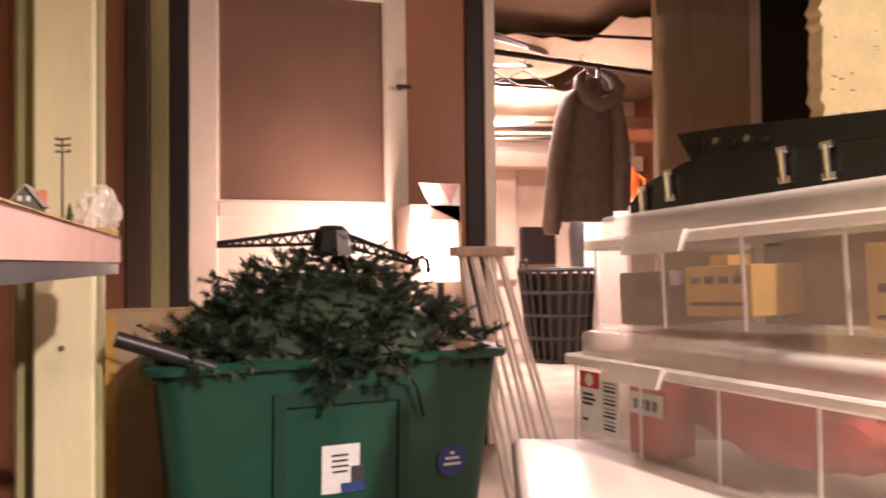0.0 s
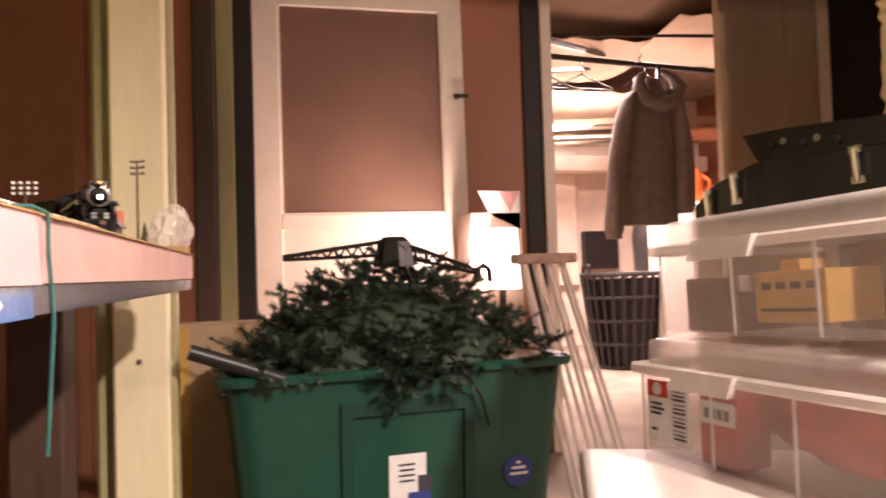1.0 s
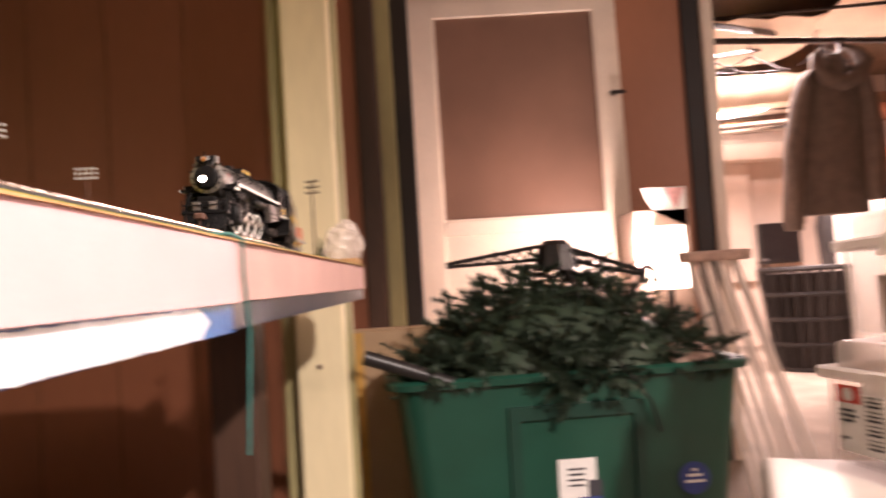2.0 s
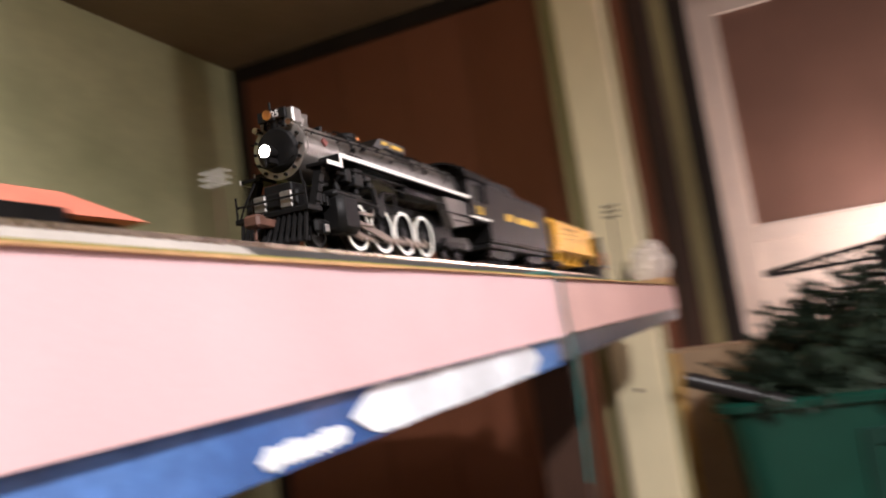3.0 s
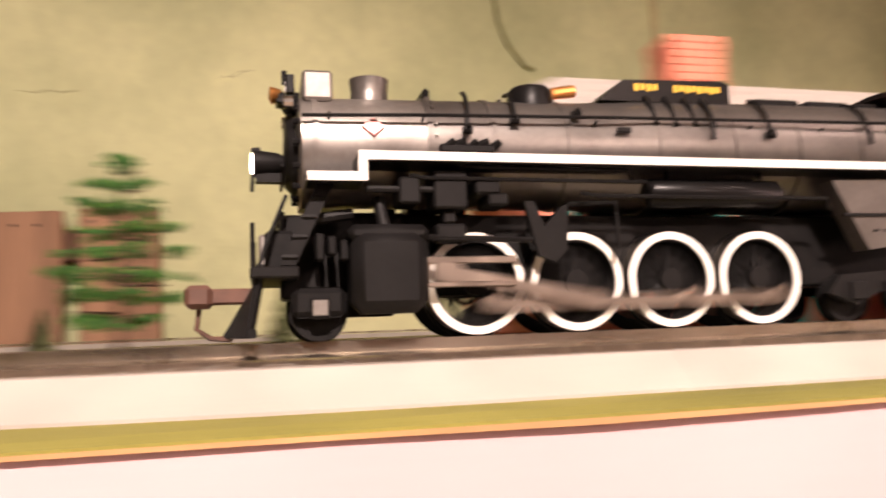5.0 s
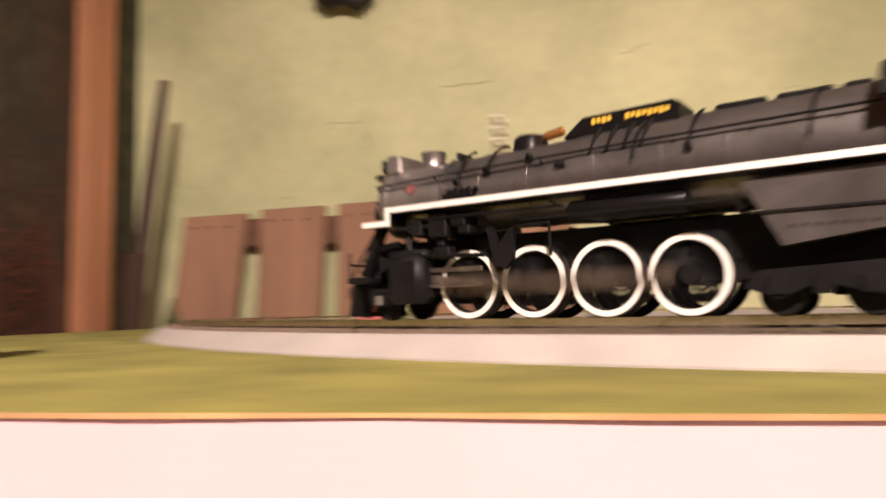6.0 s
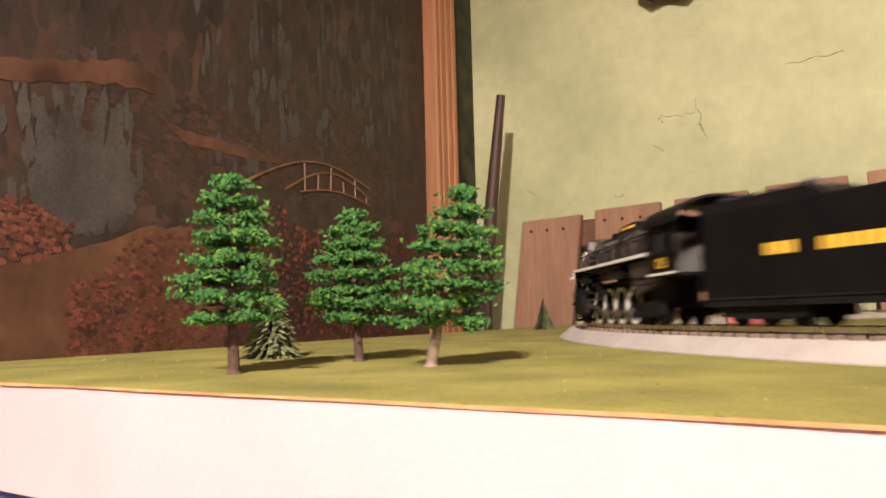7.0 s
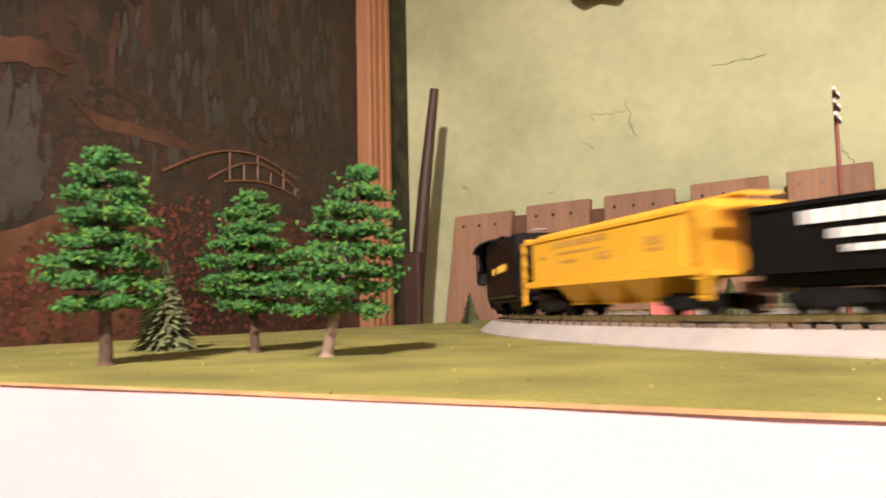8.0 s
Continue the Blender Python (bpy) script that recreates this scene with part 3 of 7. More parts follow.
def train_table():
    t = thing("train_table", "train table of pink foam board over printed blue board on legs", "table", pose(0, 0, 0))
    n = 60
    bm = B()
    prism(bm, [(XL, 0.0), (XJ, 0.0), (XJ, YT), (XL, YT)], T - 0.0349, T + 0.0008, axis="z")
    part("foam_board", bm, FOAM, t, "pink insulation foam edge")
    bm = B()
    prism(bm, [(XJ + 0.0008, 0.0012), (XE, 0.0012), (XR, CUT), (XR, YT), (XJ + 0.0008, YT)], T - 0.0343, T + 0.0006, axis="z")
    part("foam_board", bm, FOAM_SHADED, t, "pink foam board with shade in its darker colour")
    # grass mat with a wavy front edge
    bm = B()
    rows = []
    for i in range(n + 1):
        x = XL + (XE - XL) * i / n
        w = wavy_edge(x)
        rows.append([bm.verts.new(c) for c in ((x, -0.0003 + 0.3 * w - 0.8 * sag(x), T + 0.0009 - 0.3 * abs(w) - sag(x)), (x, -0.0003 + 0.3 * w - 0.8 * sag(x), T + 0.0013 - 0.6 * sag(x)), (x, 0.004, T + 0.0016), (x, YT, T + 0.0016), (x, YT, T))])
    for a, b in zip(rows, rows[1:]):
        for k in range(4):
            bm.faces.new((a[k], b[k], b[k + 1], a[k + 1]))
    bm.faces.new([bm.verts.new(c) for c in ((XE, 0.0, T + 0.0015), (XR, CUT, T + 0.0015), (XR, YT, T + 0.0015), (XE, YT, T + 0.0015))])
    part("grass_mat", bm, GRASS, t, "olive-green grass mat")
    bm = B()
    for i in range(n):
        x0, x1 = XL + (XE - XL) * i / n, XL + (XE - XL) * (i + 1) / n
        w0, w1 = wavy_edge(x0), wavy_edge(x1)
        vs = [bm.verts.new(c) for c in ((x0, -0.0007 + 0.3 * w0 - 0.8 * sag(x0), T + 0.0006 - 0.4 * abs(w0) - sag(x0)), (x1, -0.0007 + 0.3 * w1 - 0.8 * sag(x1), T + 0.0006 - 0.4 * abs(w1) - sag(x1)), (x1, -0.0007 + 0.3 * w1 - 0.8 * sag(x1), T + 0.0011 - sag(x1)), (x0, -0.0007 + 0.3 * w0 - 0.8 * sag(x0), T + 0.0011 - sag(x0)))]
        bm.faces.new(vs)
    bmesh.ops.remove_doubles(bm, verts=bm.verts[:], dist=1e-5)
    r = bmesh.ops.extrude_face_region(bm, geom=bm.faces[:])
    bmesh.ops.translate(bm, verts=[v for v in r["geom"] if isinstance(v, bmesh.types.BMVert)], vec=(0, 0.002, 0))
    part("mat_edge", bm, MAT_EDGE, t, "frayed brown backing edge of the mat")
    # printed board under the foam
    bm = B()
    prism(bm, [(XL, 0.004), (XJ, 0.004), (XJ, YT), (XL, YT)], T - 0.0510, T - 0.0355, axis="z")
    b = part("printed_board", bm, PRINT_BLUE, t, "glossy blue printed board with white glare patches painted on")
    bm = B()
    prism(bm, [(XJ + 0.0005, 0.004), (XE, 0.004), (XR, CUT), (XR, YT), (XJ + 0.0005, YT)], T - 0.0500, T - 0.0352, axis="z")
    part("printed_board", bm, PRINT_DARK, t, "printed board stretch with shade in its dark colour")
    rnd = random.Random(3)

    def glare(cx, half, z0, z1, fray):
        """A white patch painted for the board's glossy reflection, with ragged ends and underside."""
        m_ = 34
        us = [cx - half + 2 * half * k / m_ for k in range(m_ + 1)]
        fade = [min(1.0, 14 * min(k, m_ - k) / m_ + 0.05) for k in range(m_ + 1)]
        mid = (z0 + z1) / 2
        top = [(u, mid + (z1 - mid) * f * rnd.uniform(1 - fray, 1)) for u, f in zip(us, fade)]
        low = [(u, mid - (mid - z0) * f * rnd.uniform(1 - fray, 1)) for u, f in zip(us, fade)]
        bm = B()
        prism(bm, top + low[::-1], 0.0033, 0.004)
        part("glare_patch", bm, BOARD_GLARE, b)

    glare(0.525, 0.098, T - 0.0509, T - 0.0357, 0.10)
    glare(0.404, 0.020, T - 0.0502, T - 0.0435, 0.5)
    glare(0.325, 0.012, T - 0.0480, T - 0.0455, 0.5)
    glare(-0.25, 0.160, T - 0.0505, T - 0.0362, 0.3)
    for x, y in ((XL + 0.3, 0.08), (XE - 0.15, 0.16), (XL + 0.3, YT - 0.1), (XR - 0.25, YT - 0.1)):
        bm = B()
        box(bm, x - 0.03, x + 0.03, y - 0.03, y + 0.03, 0, T - 0.0515, bevel=0.003)
        part("leg", bm, DARK_WOOD, t)
    return t


train_table()
bm = B()
for i in range(1800):
    rnd = random.Random(i)
    x, y = rnd.uniform(XL, XE), rnd.uniform(-0.001, 0.45)
    h, a = rnd.uniform(0.0003, 0.0009), rnd.uniform(0, 6.28)
    v = [bm.verts.new((x + 0.0006 * math.cos(a + k * 2.1), y + 0.0006 * math.sin(a + k * 2.1), T + 0.0014)) for k in range(3)]
    w = bm.verts.new((x + rnd.uniform(-.0004, .0004), y, T + 0.0016 + h))
    for k in range(3):
        bm.faces.new((v[k], v[(k + 1) % 3], w))
tagged(part("grass_fibres", bm, GRASS_TUFT), "loose green fibres on the grass mat", "grass", kind="stuff")

# ---- track ----
Y0, RT, QL, QR = 0.0412, 0.5580, 0.0800, 0.912      # track line, curve radius, where the curves begin
RH = T + 0.0128                                     # rail head
HALF = math.pi * RT


def track(q):
    """Place and heading (0: towards -x, clockwise) at the distance q along the oval."""
    back = QL + QR
    if q > QL + HALF:
        return Vector((-QL + (q - QL - HALF), Y0 + 2 * RT)), math.pi
    if q > QL:
        a = (q - QL) / RT
        return Vector((-QL - RT * math.sin(a), Y0 + RT * (1 - math.cos(a)))), a
    if q < -QR - HALF:
        return Vector((QR - (-QR - HALF - q), Y0 + 2 * RT)), -math.pi
    if q < -QR:
        a = (-QR - q) / RT
        return Vector((QR + RT * math.sin(a), Y0 + RT * (1 - math.cos(a)))), -a
    return Vector((-q, Y0)), 0.0


def sweep(bm, prof, q0, q1, step=0.02):
    n = max(1, round((q1 - q0) / step))
    rings = []
    for i in range(n + 1):
        c, a = track(q0 + (q1 - q0) * i / n)
        nrm = Vector((math.sin(a), math.cos(a)))
        rings.append([bm.verts.new((*(c + nrm * u), z)) for u, z in prof])
    m = len(prof)
    for a, b in zip(rings, rings[1:]):
        for k in range(m):
            bm.faces.new((a[k], b[k], b[(k + 1) % m], a[(k + 1) % m]))
    bm.faces.new(rings[0])
    bm.faces.new(rings[-1][::-1])


def railway():
    t = thing("model_railway_track", "oval of model track on grey and black plastic roadbed", "track")
    bed = [(-0.0265, T + 0.0014), (-0.0265, T + 0.0022), (-0.0185, T + 0.0085), (0.0185, T + 0.0085), (0.0265, T + 0.0022), (0.0265, T + 0.0014)]
    total0, total1 = -QR - HALF - 0.49, QL + HALF + 0.50
    q = total0
    joints = []
    while q < total1 - 0.01:
        e = min(total1, q + 0.2286)
        joints.append((q, e))
        q = e
    for a, e in joints:
        bm = B()
        sweep(bm, bed, a + 0.0002, e - 0.0002)
        dark = -0.42 > (a + e) / 2 > -1.6
        part("roadbed", bm, BALLAST_DARK if dark else BALLAST, t, "black roadbed" if dark else "")
    tie_me = None
    for i in range(int((total1 - total0) / 0.0075)):
        q = total0 + 0.004 + i * 0.0075
        if not -0.75 < q < 1.1:
            continue
        c, a = track(q)
        if tie_me is None:
            bm = B()
            box(bm, -0.0013, 0.0013, -0.0148, 0.0148, 0.0084, 0.0100)
            ob = part("tie", bm, TIE, t)
            tie_me = ob.data
        else:
            ob = new("tie", tie_me)
            ob.parent = t
        ob.matrix_basis = pose(c.x, c.y, T, 0, 0, -math.degrees(a))
    for side in (-1, 1):
        bm = B()
        u = side * 0.00868
        prof = [(u - 0.0012, T + 0.0098), (u - 0.0003, T + 0.0106), (u - 0.0004, T + 0.0118), (u - 0.00045, T + 0.0127), (u + 0.00045, T + 0.0127), (u + 0.0004, T + 0.0118), (u + 0.0003, T + 0.0106), (u + 0.0012, T + 0.0098)]
        sweep(bm, prof, total0, total1, 0.015)
        part("rail", bm, RAIL, t, "dull silver rail")
    return t


railway()


# ---- the train ----
SPEED, Q45 = 0.2905, -0.060                  # metres a second, and the front drivers' place at 4.5 s


def wheel(name, r, width, material_rim, parent, at, spokes=0, white=False):
    """A wheel whose axle runs along y, with rim, spokes and hub."""
    side = -1 if at[1] < 0 else 1
    bm = B()
    ring(bm, (0, 0), r, r * 0.80, -width / 2, width / 2, 36)
    ring(bm, (0, 0), r * 1.07, r * 0.86, side * -width / 2, side * (-width / 2 - 0.0006), 36)
    if spokes:
        tube(bm, [(0, -width * 0.5, 0), (0, width * 0.5, 0)], r * 0.24, 14)
        prism(bm, [(r * 0.82 * math.cos(a), r * 0.82 * math.sin(a)) for a in [2.2 + 0.18 * k for k in range(11)]], -width * 0.35, width * 0.35)
    else:
        tube(bm, [(0, -width * 0.3, 0), (0, width * 0.3, 0)], r * 0.82, 24)
        tube(bm, [(0, -width * 0.6, 0), (0, width * 0.6, 0)], r * 0.22, 10)
    ob = part(name, bm, LOCO_FLAT, parent, smooth=35)
    ob.matrix_basis = Matrix.Translation(at)
    for k in range(spokes if parent.parent is None else 0):
        bm = B()
        a = 6.28318 * k / spokes
        tube(bm, [(r * 0.2 * math.cos(a), 0, r * 0.2 * math.sin(a)), (r * 0.84 * math.cos(a), 0, r * 0.84 * math.sin(a))], [r * 0.055, r * 0.04], 5)
        part("spoke", bm, LOCO_FLAT, ob)
    if white:
        bm = B()
        ring(bm, (0, 0), r * 0.985, r * 0.835, side * width / 2, side * (width / 2 + 0.0003), 44)
        part("whitewall", bm, WHITE_TRIM, ob, "white painted tyre face")
        bm = B()
        ring(bm, (0, 0), r, r * 0.985, side * -width * 0.5, side * width * 0.5, 44)
        part("tyre", bm, RAIL, ob, "bright steel tread")
    return ob


def truck(parent, x, wb, r=0.0042):
    """A freight bogie: two side frames, springs and four wheels."""
    t = thing_part("bogie", parent, (x, 0, 0))
    for s in (-1, 1):
        bm = B()
        prism(bm, [(-wb * 0.72, 0.0035), (-wb * 0.72, 0.0062), (-wb * 0.30, 0.0080), (wb * 0.30, 0.0080), (wb * 0.72, 0.0062), (wb * 0.72, 0.0035), (wb * 0.45, 0.0035), (wb * 0.2, 0.0018), (-wb * 0.2, 0.0018), (-wb * 0.45, 0.0035)], s * 0.0115, s * 0.0130)
        for k in (-1, 0, 1):
            tube(bm, [(k * 0.0016, s * 0.0133, 0.0024), (k * 0.0016, s * 0.0133, 0.0062)], 0.0007, 6)
        part("side_frame", bm, LOCO_FLAT, t)
        for k in (-1, 1):
            wheel("wheel", r, 0.0025, None, t, (k * wb / 2, s * 0.0090, r))
    return t


def thing_part(name, parent, at):
    bm = B()
    box(bm, -0.004, 0.004, -0.011, 0.011, 0.004, 0.0075)
    ob = part(name, bm, LOCO_FLAT, parent)
    ob.matrix_basis = Matrix.Translation(at)
    return ob


def coupler(parent, x, d):
    bm = B()
    box(bm, x, x + d * 0.008, -0.0018, 0.0018, 0.0075, 0.0105, bevel=0.0004)
    box(bm, x + d * 0.0075, x + d * 0.0125, -0.0032, 0.0032, 0.0068, 0.0112, bevel=0.0009)
    tube(bm, [(x + d * 0.010, 0, 0.007), (x + d * 0.0105, 0, 0.003), (x + d * 0.008, 0, 0.0012), (x + d * 0.004, 0, 0.0008)], 0.0005, 6)
    part("coupler", bm, RUST, parent, "rust-brown knuckle coupler")


S0 = 0.032                                   # local x = distance behind the front drivers - S0


def steam_locomotive():
    e = thing("steam_locomotive", "black model steam locomotive with white-rimmed drivers running on track", "locomotive")
    X = lambda s: s / 1000 - S0
    mm = 0.001

    def mbox(bm, s0, s1, y0, y1, z0, z1, bev=0.3):
        box(bm, X(s0), X(s1), y0 * mm, y1 * mm, z0 * mm, z1 * mm, bevel=bev * mm)

    # boiler: smokebox in graphite, boiler courses, firebox
    bm = B()
    tube(bm, [(X(-33.5), 0, 0.0372), (X(-33), 0, 0.0372), (X(-8), 0, 0.0375)], [0.0098, 0.0110, 0.0112], 40)
    part("smokebox", bm, LOCO_GREY, e, "graphite-grey smokebox", smooth=40)
    bm = B()
    tube(bm, [(X(-8), 0, 0.0375), (X(26), 0, 0.0377), (X(40), 0, 0.0379), (X(108), 0, 0.0382)], [0.0112, 0.0117, 0.0126, 0.0131], 40)
    part("boiler", bm, BOILER, e, smooth=40)
    for s, r in ((-31, 11.25), (-9, 11.5), (4, 11.7), (20, 11.9), (40, 12.9), (58, 13.05), (74, 13.2), (90, 13.3), (104, 13.35)):
        bm = B()
        tube(bm, [(X(s), 0, 0.0376), (X(s + 1.1), 0, 0.0376)], r * mm, 40)
        part("boiler_band", bm, BOILER if s > -20 else LOCO_GREY, e, smooth=40)
    # smokebox front
    bm = B()
    tube(bm, [(X(-36), 0, 0.0365), (X(-35.2), 0, 0.0365), (X(-33.4), 0, 0.0368)], [0.006, 0.0078, 0.0086], 32)
    for k in range(14):
        a = k * 6.2832 / 14
        tube(bm, [(X(-34.6), 0.0098 * math.cos(a), 0.0372 + 0.0098 * math.sin(a)), (X(-33.2), 0.0098 * math.cos(a), 0.0372 + 0.0098 * math.sin(a))], 0.0006, 6)
    tube(bm, [(X(-36.5), -0.0085, 0.033), (X(-36.5), -0.004, 0.0305), (X(-36.5), 0.004, 0.0305), (X(-36.5), 0.0085, 0.033)], 0.0003, 6)
    part("smokebox_door", bm, LOCO_FLAT, e, smooth=40)
    # headlight on its bracket
    bm = B()
    tube(bm, [(X(-42), 0, 0.0351), (X(-41.7), 0, 0.0351), (X(-37.5), 0, 0.0351), (X(-35.8), 0, 0.0351)], [0.0025, 0.0027, 0.0022, 0.0016], 24)
    box(bm, X(-41.5), X(-35.5), -0.0012, 0.0012, 0.0312, 0.0330)
    tube(bm, [(X(-42.4), 0, 0.0376), (X(-40.5), 0, 0.0377)], 0.0007, 8)
    tube(bm, [(X(-42), 0, 0.0330), (X(-42.2), 0, 0.0295)], 0.0004, 6)
    h = part("headlight", bm, LOCO_FLAT, e, smooth=40)
    bm = B()
    tube(bm, [(X(-42.4), 0, 0.0351), (X(-41.9), 0, 0.0351)], [0.0016, 0.0023], 20)
    part("lens", bm, HEADLIGHT, h, "lit headlight lens")
    # number board and bell over the smokebox front
    bm = B()
    mbox(bm, -35.6, -34.0, -6.0, 6.0, 47.8, 51.6, 0.2)
    tube(bm, [(X(-34.4), -0.004, 0.0452), (X(-33.6), -0.004, 0.0484)], 0.0007, 6)
    tube(bm, [(X(-34.4), 0.004, 0.0452), (X(-33.6), 0.004, 0.0484)], 0.0007, 6)
    tube(bm, [(X(-35.8), 0, 0.0514), (X(-35.8), 0, 0.0542)], 0.0005, 6)
    nb = part("number_board", bm, LOCO_FLAT, e)
    lettering("number_lettering", "1225", 0.0034, WHITE_LETTER, nb, pose(X(-35.65), 0, 0.0497, 90, 0, -90))
    for s in (-1, 1):
        bm = B()
        tube(bm, [(X(-36.2), s * 0.0072, 0.0455), (X(-34.4), s * 0.0072, 0.0455)], [0.0012, 0.0014], 12)
        part("marker_lamp", bm, CHROME, e, "small bright marker lamp")
    bm = B()
    tube(bm, [(X(-38.8), 0, 0.0490), (X(-38.4), 0, 0.0490), (X(-37.2), 0, 0.0492), (X(-36.4), 0, 0.0493), (X(-36), 0, 0.0493)], [0.0008, 0.0018, 0.0014, 0.0010, 0.0005], 16)
    part("bell", bm, BRASS, e, "copper bell on a bracket", smooth=50)
    bm = B()
    tube(bm, [(X(-37), 0, 0.0490), (X(-35.6), 0, 0.0474), (X(-34), 0, 0.0450)], 0.0013, 8)
    mbox(bm, -37.4, -36, -2.2, 2.2, 47.0, 48.0, 0.2)
    part("bell_bracket", bm, LOCO_FLAT, e)
    # feed-water heater, stack, domes
    bm = B()
    mbox(bm, -32.6, -26.8, -7.5, 7.5, 46.2, 52.2, 0.6)
    part("feedwater_heater", bm, LOCO_GREY, e, "grey box ahead of the stack")
    bm = B()
    tube(bm, [(X(-18.7), 0, 0.0470), (X(-18.7), 0, 0.0488), (X(-18.7), 0, 0.0500), (X(-18.7), 0, 0.0516), (X(-18.7), 0, 0.0528), (X(-18.7), 0, 0.0529), (X(-18.7), 0, 0.0505)], [0.0046, 0.0039, 0.0038, 0.0039, 0.0041, 0.0034, 0.003], 24)
    part("smokestack", bm, BOILER, e, smooth=50)
    bm = B()
    tube(bm, [(X(16.5), 0, 0.0470), (X(16.5), 0, 0.0496), (X(16.5), 0, 0.0518), (X(16.5), 0, 0.0526), (X(16.5), 0, 0.0528)], [0.0060, 0.0051, 0.0049, 0.0042, 0.001], 24)
    part("steam_dome", bm, LOCO, e, smooth=60)
    bm = B()
    tube(bm, [(X(20.5), 0, 0.0514), (X(22), 0, 0.0520), (X(27), 0, 0.0528), (X(27.5), 0, 0.0528)], [0.0008, 0.0013, 0.0014, 0.0005], 12)
    part("whistle", bm, BRASS, e, "copper whistle")
    bm = B()
    prism(bm, [(X(30), 0.0490), (X(36), 0.0538), (X(60.5), 0.0545), (X(62), 0.0538), (X(62), 0.0490)], -0.0062, 0.0062)
    sd = part("sand_dome", bm, LOCO, e, "long black sandbox with yellow lettering")
    for s in (-1, 1):
        for a, b in ((38.5, 45.5), (48, 60)):
            bm = B()
            n = int((b - a) / 1.5)
            for k in range(n):
                box(bm, X(a + k * 1.5), X(a + k * 1.5 + 1.0), s * 0.0062, s * 0.0064, 0.0514 + 0.0003 * (k % 2), 0.0530)
            part("lettering_print", bm, YELLOW_LETTER, sd, "yellow bars of lettering")
    for s in (-1, 1):
        for k in range(4):
            bm = B()
            tube(bm, [(X(40 + 4.6 * k), s * 0.0118, 0.0420), (X(40.6 + 4.6 * k), s * 0.0086, 0.0475), (X(41 + 4.6 * k), s * 0.0060, 0.0500)], 0.0007, 6)
            part("sand_pipe", bm, LOCO_FLAT, e)
    for a, b in ((-8, -6.6), (70, 82), (84, 96), (98, 104)):
        bm = B()
        mbox(bm, a, b, -3.5 if a < 0 else -4.5, 4.5, 48.5, 51.0 if a < 0 else 51.6, 0.6)
        part("roof_fitting", bm, LOCO_FLAT, e)
    for s in (-1, 1):
        bm = B()
        tube(bm, [(X(-33), s * 0.0117, 0.0418), (X(-8), s * 0.0122, 0.0425), (X(30), s * 0.0126, 0.0432), (X(106), s * 0.0138, 0.0440)], 0.00035, 6)
        for k in range(8):
            tube(bm, [(X(-28 + 18 * k), s * 0.0108, 0.0415), (X(-28 + 18 * k), s * (0.0120 + 0.00015 * k), 0.0424)], 0.0003, 5)
        part("handrail", bm, LOCO_FLAT, e)
        # running board and its white edge
        bm = B()
        y0, y1 = sorted((s * 0.0098, s * 0.0186))
        box(bm, X(-22.8), X(109), y0, y1, 0.0318, 0.0334, bevel=0.0002)
        box(bm, X(-32.6), X(-22.4), y0, y1, 0.0282, 0.0296, bevel=0.0002)
        box(bm, X(-23.6), X(-22.2), y0, y1, 0.0284, 0.0334, bevel=0.0002)
        rb = part("running_board", bm, LOCO, e)
        bm = B()
        prism(bm, [(X(-32.6), 0.0281), (X(-32.6), 0.0297), (X(-23.6), 0.0297), (X(-23.6), 0.0336), (X(109), 0.0336), (X(109), 0.0320), (X(-22.0), 0.0320), (X(-22.0), 0.0281)], s * 0.0187, s * 0.0190)
        part("white_edge", bm, WHITE_TRIM, rb, "white painted edge stripe")
        # pump, pipes and details under and over the board
        bm = B()
        for k, (a, w, zz, hh) in enumerate(((-9.5, 6.5, 23.6, 7.2), (-16, 4, 24.5, 5), (-1.5, 5, 26.4, 3.0), (1.0, 4, 24.2, 2.4))):
            mbox(bm, a, a + w, *sorted((s * 9, s * 16.5)), zz, zz + hh, 0.4)
        tube(bm, [(X(-22), s * 0.0155, 0.0272), (X(-9), s * 0.0155, 0.0272)], 0.0007, 8)
        part("air_pump", bm, LOCO_FLAT if s < 0 else LOCO, e)
        bm = B()
        tube(bm, [(X(35), s * 0.0140, 0.0272), (X(35.8), s * 0.0140, 0.0272), (X(65.2), s * 0.0140, 0.0272), (X(66), s * 0.0140, 0.0272)], [0.0022, 0.0029, 0.0029, 0.0022], 18)
        tube(bm, [(X(40), s * 0.014, 0.0272), (X(40), s * 0.014, 0.032)], 0.0005, 6)
        tube(bm, [(X(62), s * 0.014, 0.0272), (X(62), s * 0.014, 0.032)], 0.0005, 6)
        part("air_tank", bm, LOCO, e, smooth=50)
        bm = B()
        for k in range(5):
            tube(bm, [(X(-6 + 2.3 * k), s * 0.0118, 0.0360 + 0.0008 * (k % 2)), (X(-4 + 2.3 * k), s * 0.0124, 0.0375)], 0.0008, 6)
        mbox(bm, -7, 4, *sorted((s * 11.2, s * 12.8)), 35.2, 36.8, 0.3)
        part("valve_block", bm, LOCO_FLAT, e)
        # pipes curving over the boiler, check valves, whistle rod and piping under the board
        over = lambda a, r: (s * r * math.cos(a), 0.0377 + r * math.sin(a))
        for s0, lo, hi in ((-1.5, 0.15, 1.25), (8.5, 0.35, 1.45), (52.0, 0.1, 1.0), (66.0, 0.2, 1.2), (92.0, 0.1, 1.3)):
            bm = B()
            tube(bm, [(X(s0 + 1.6 * k / 8), *over(lo + (hi - lo) * k / 8, 0.0128 if s0 < 30 else 0.0139)) for k in range(9)], 0.00045, 6)
            part("boiler_pipe", bm, LOCO_FLAT, e)
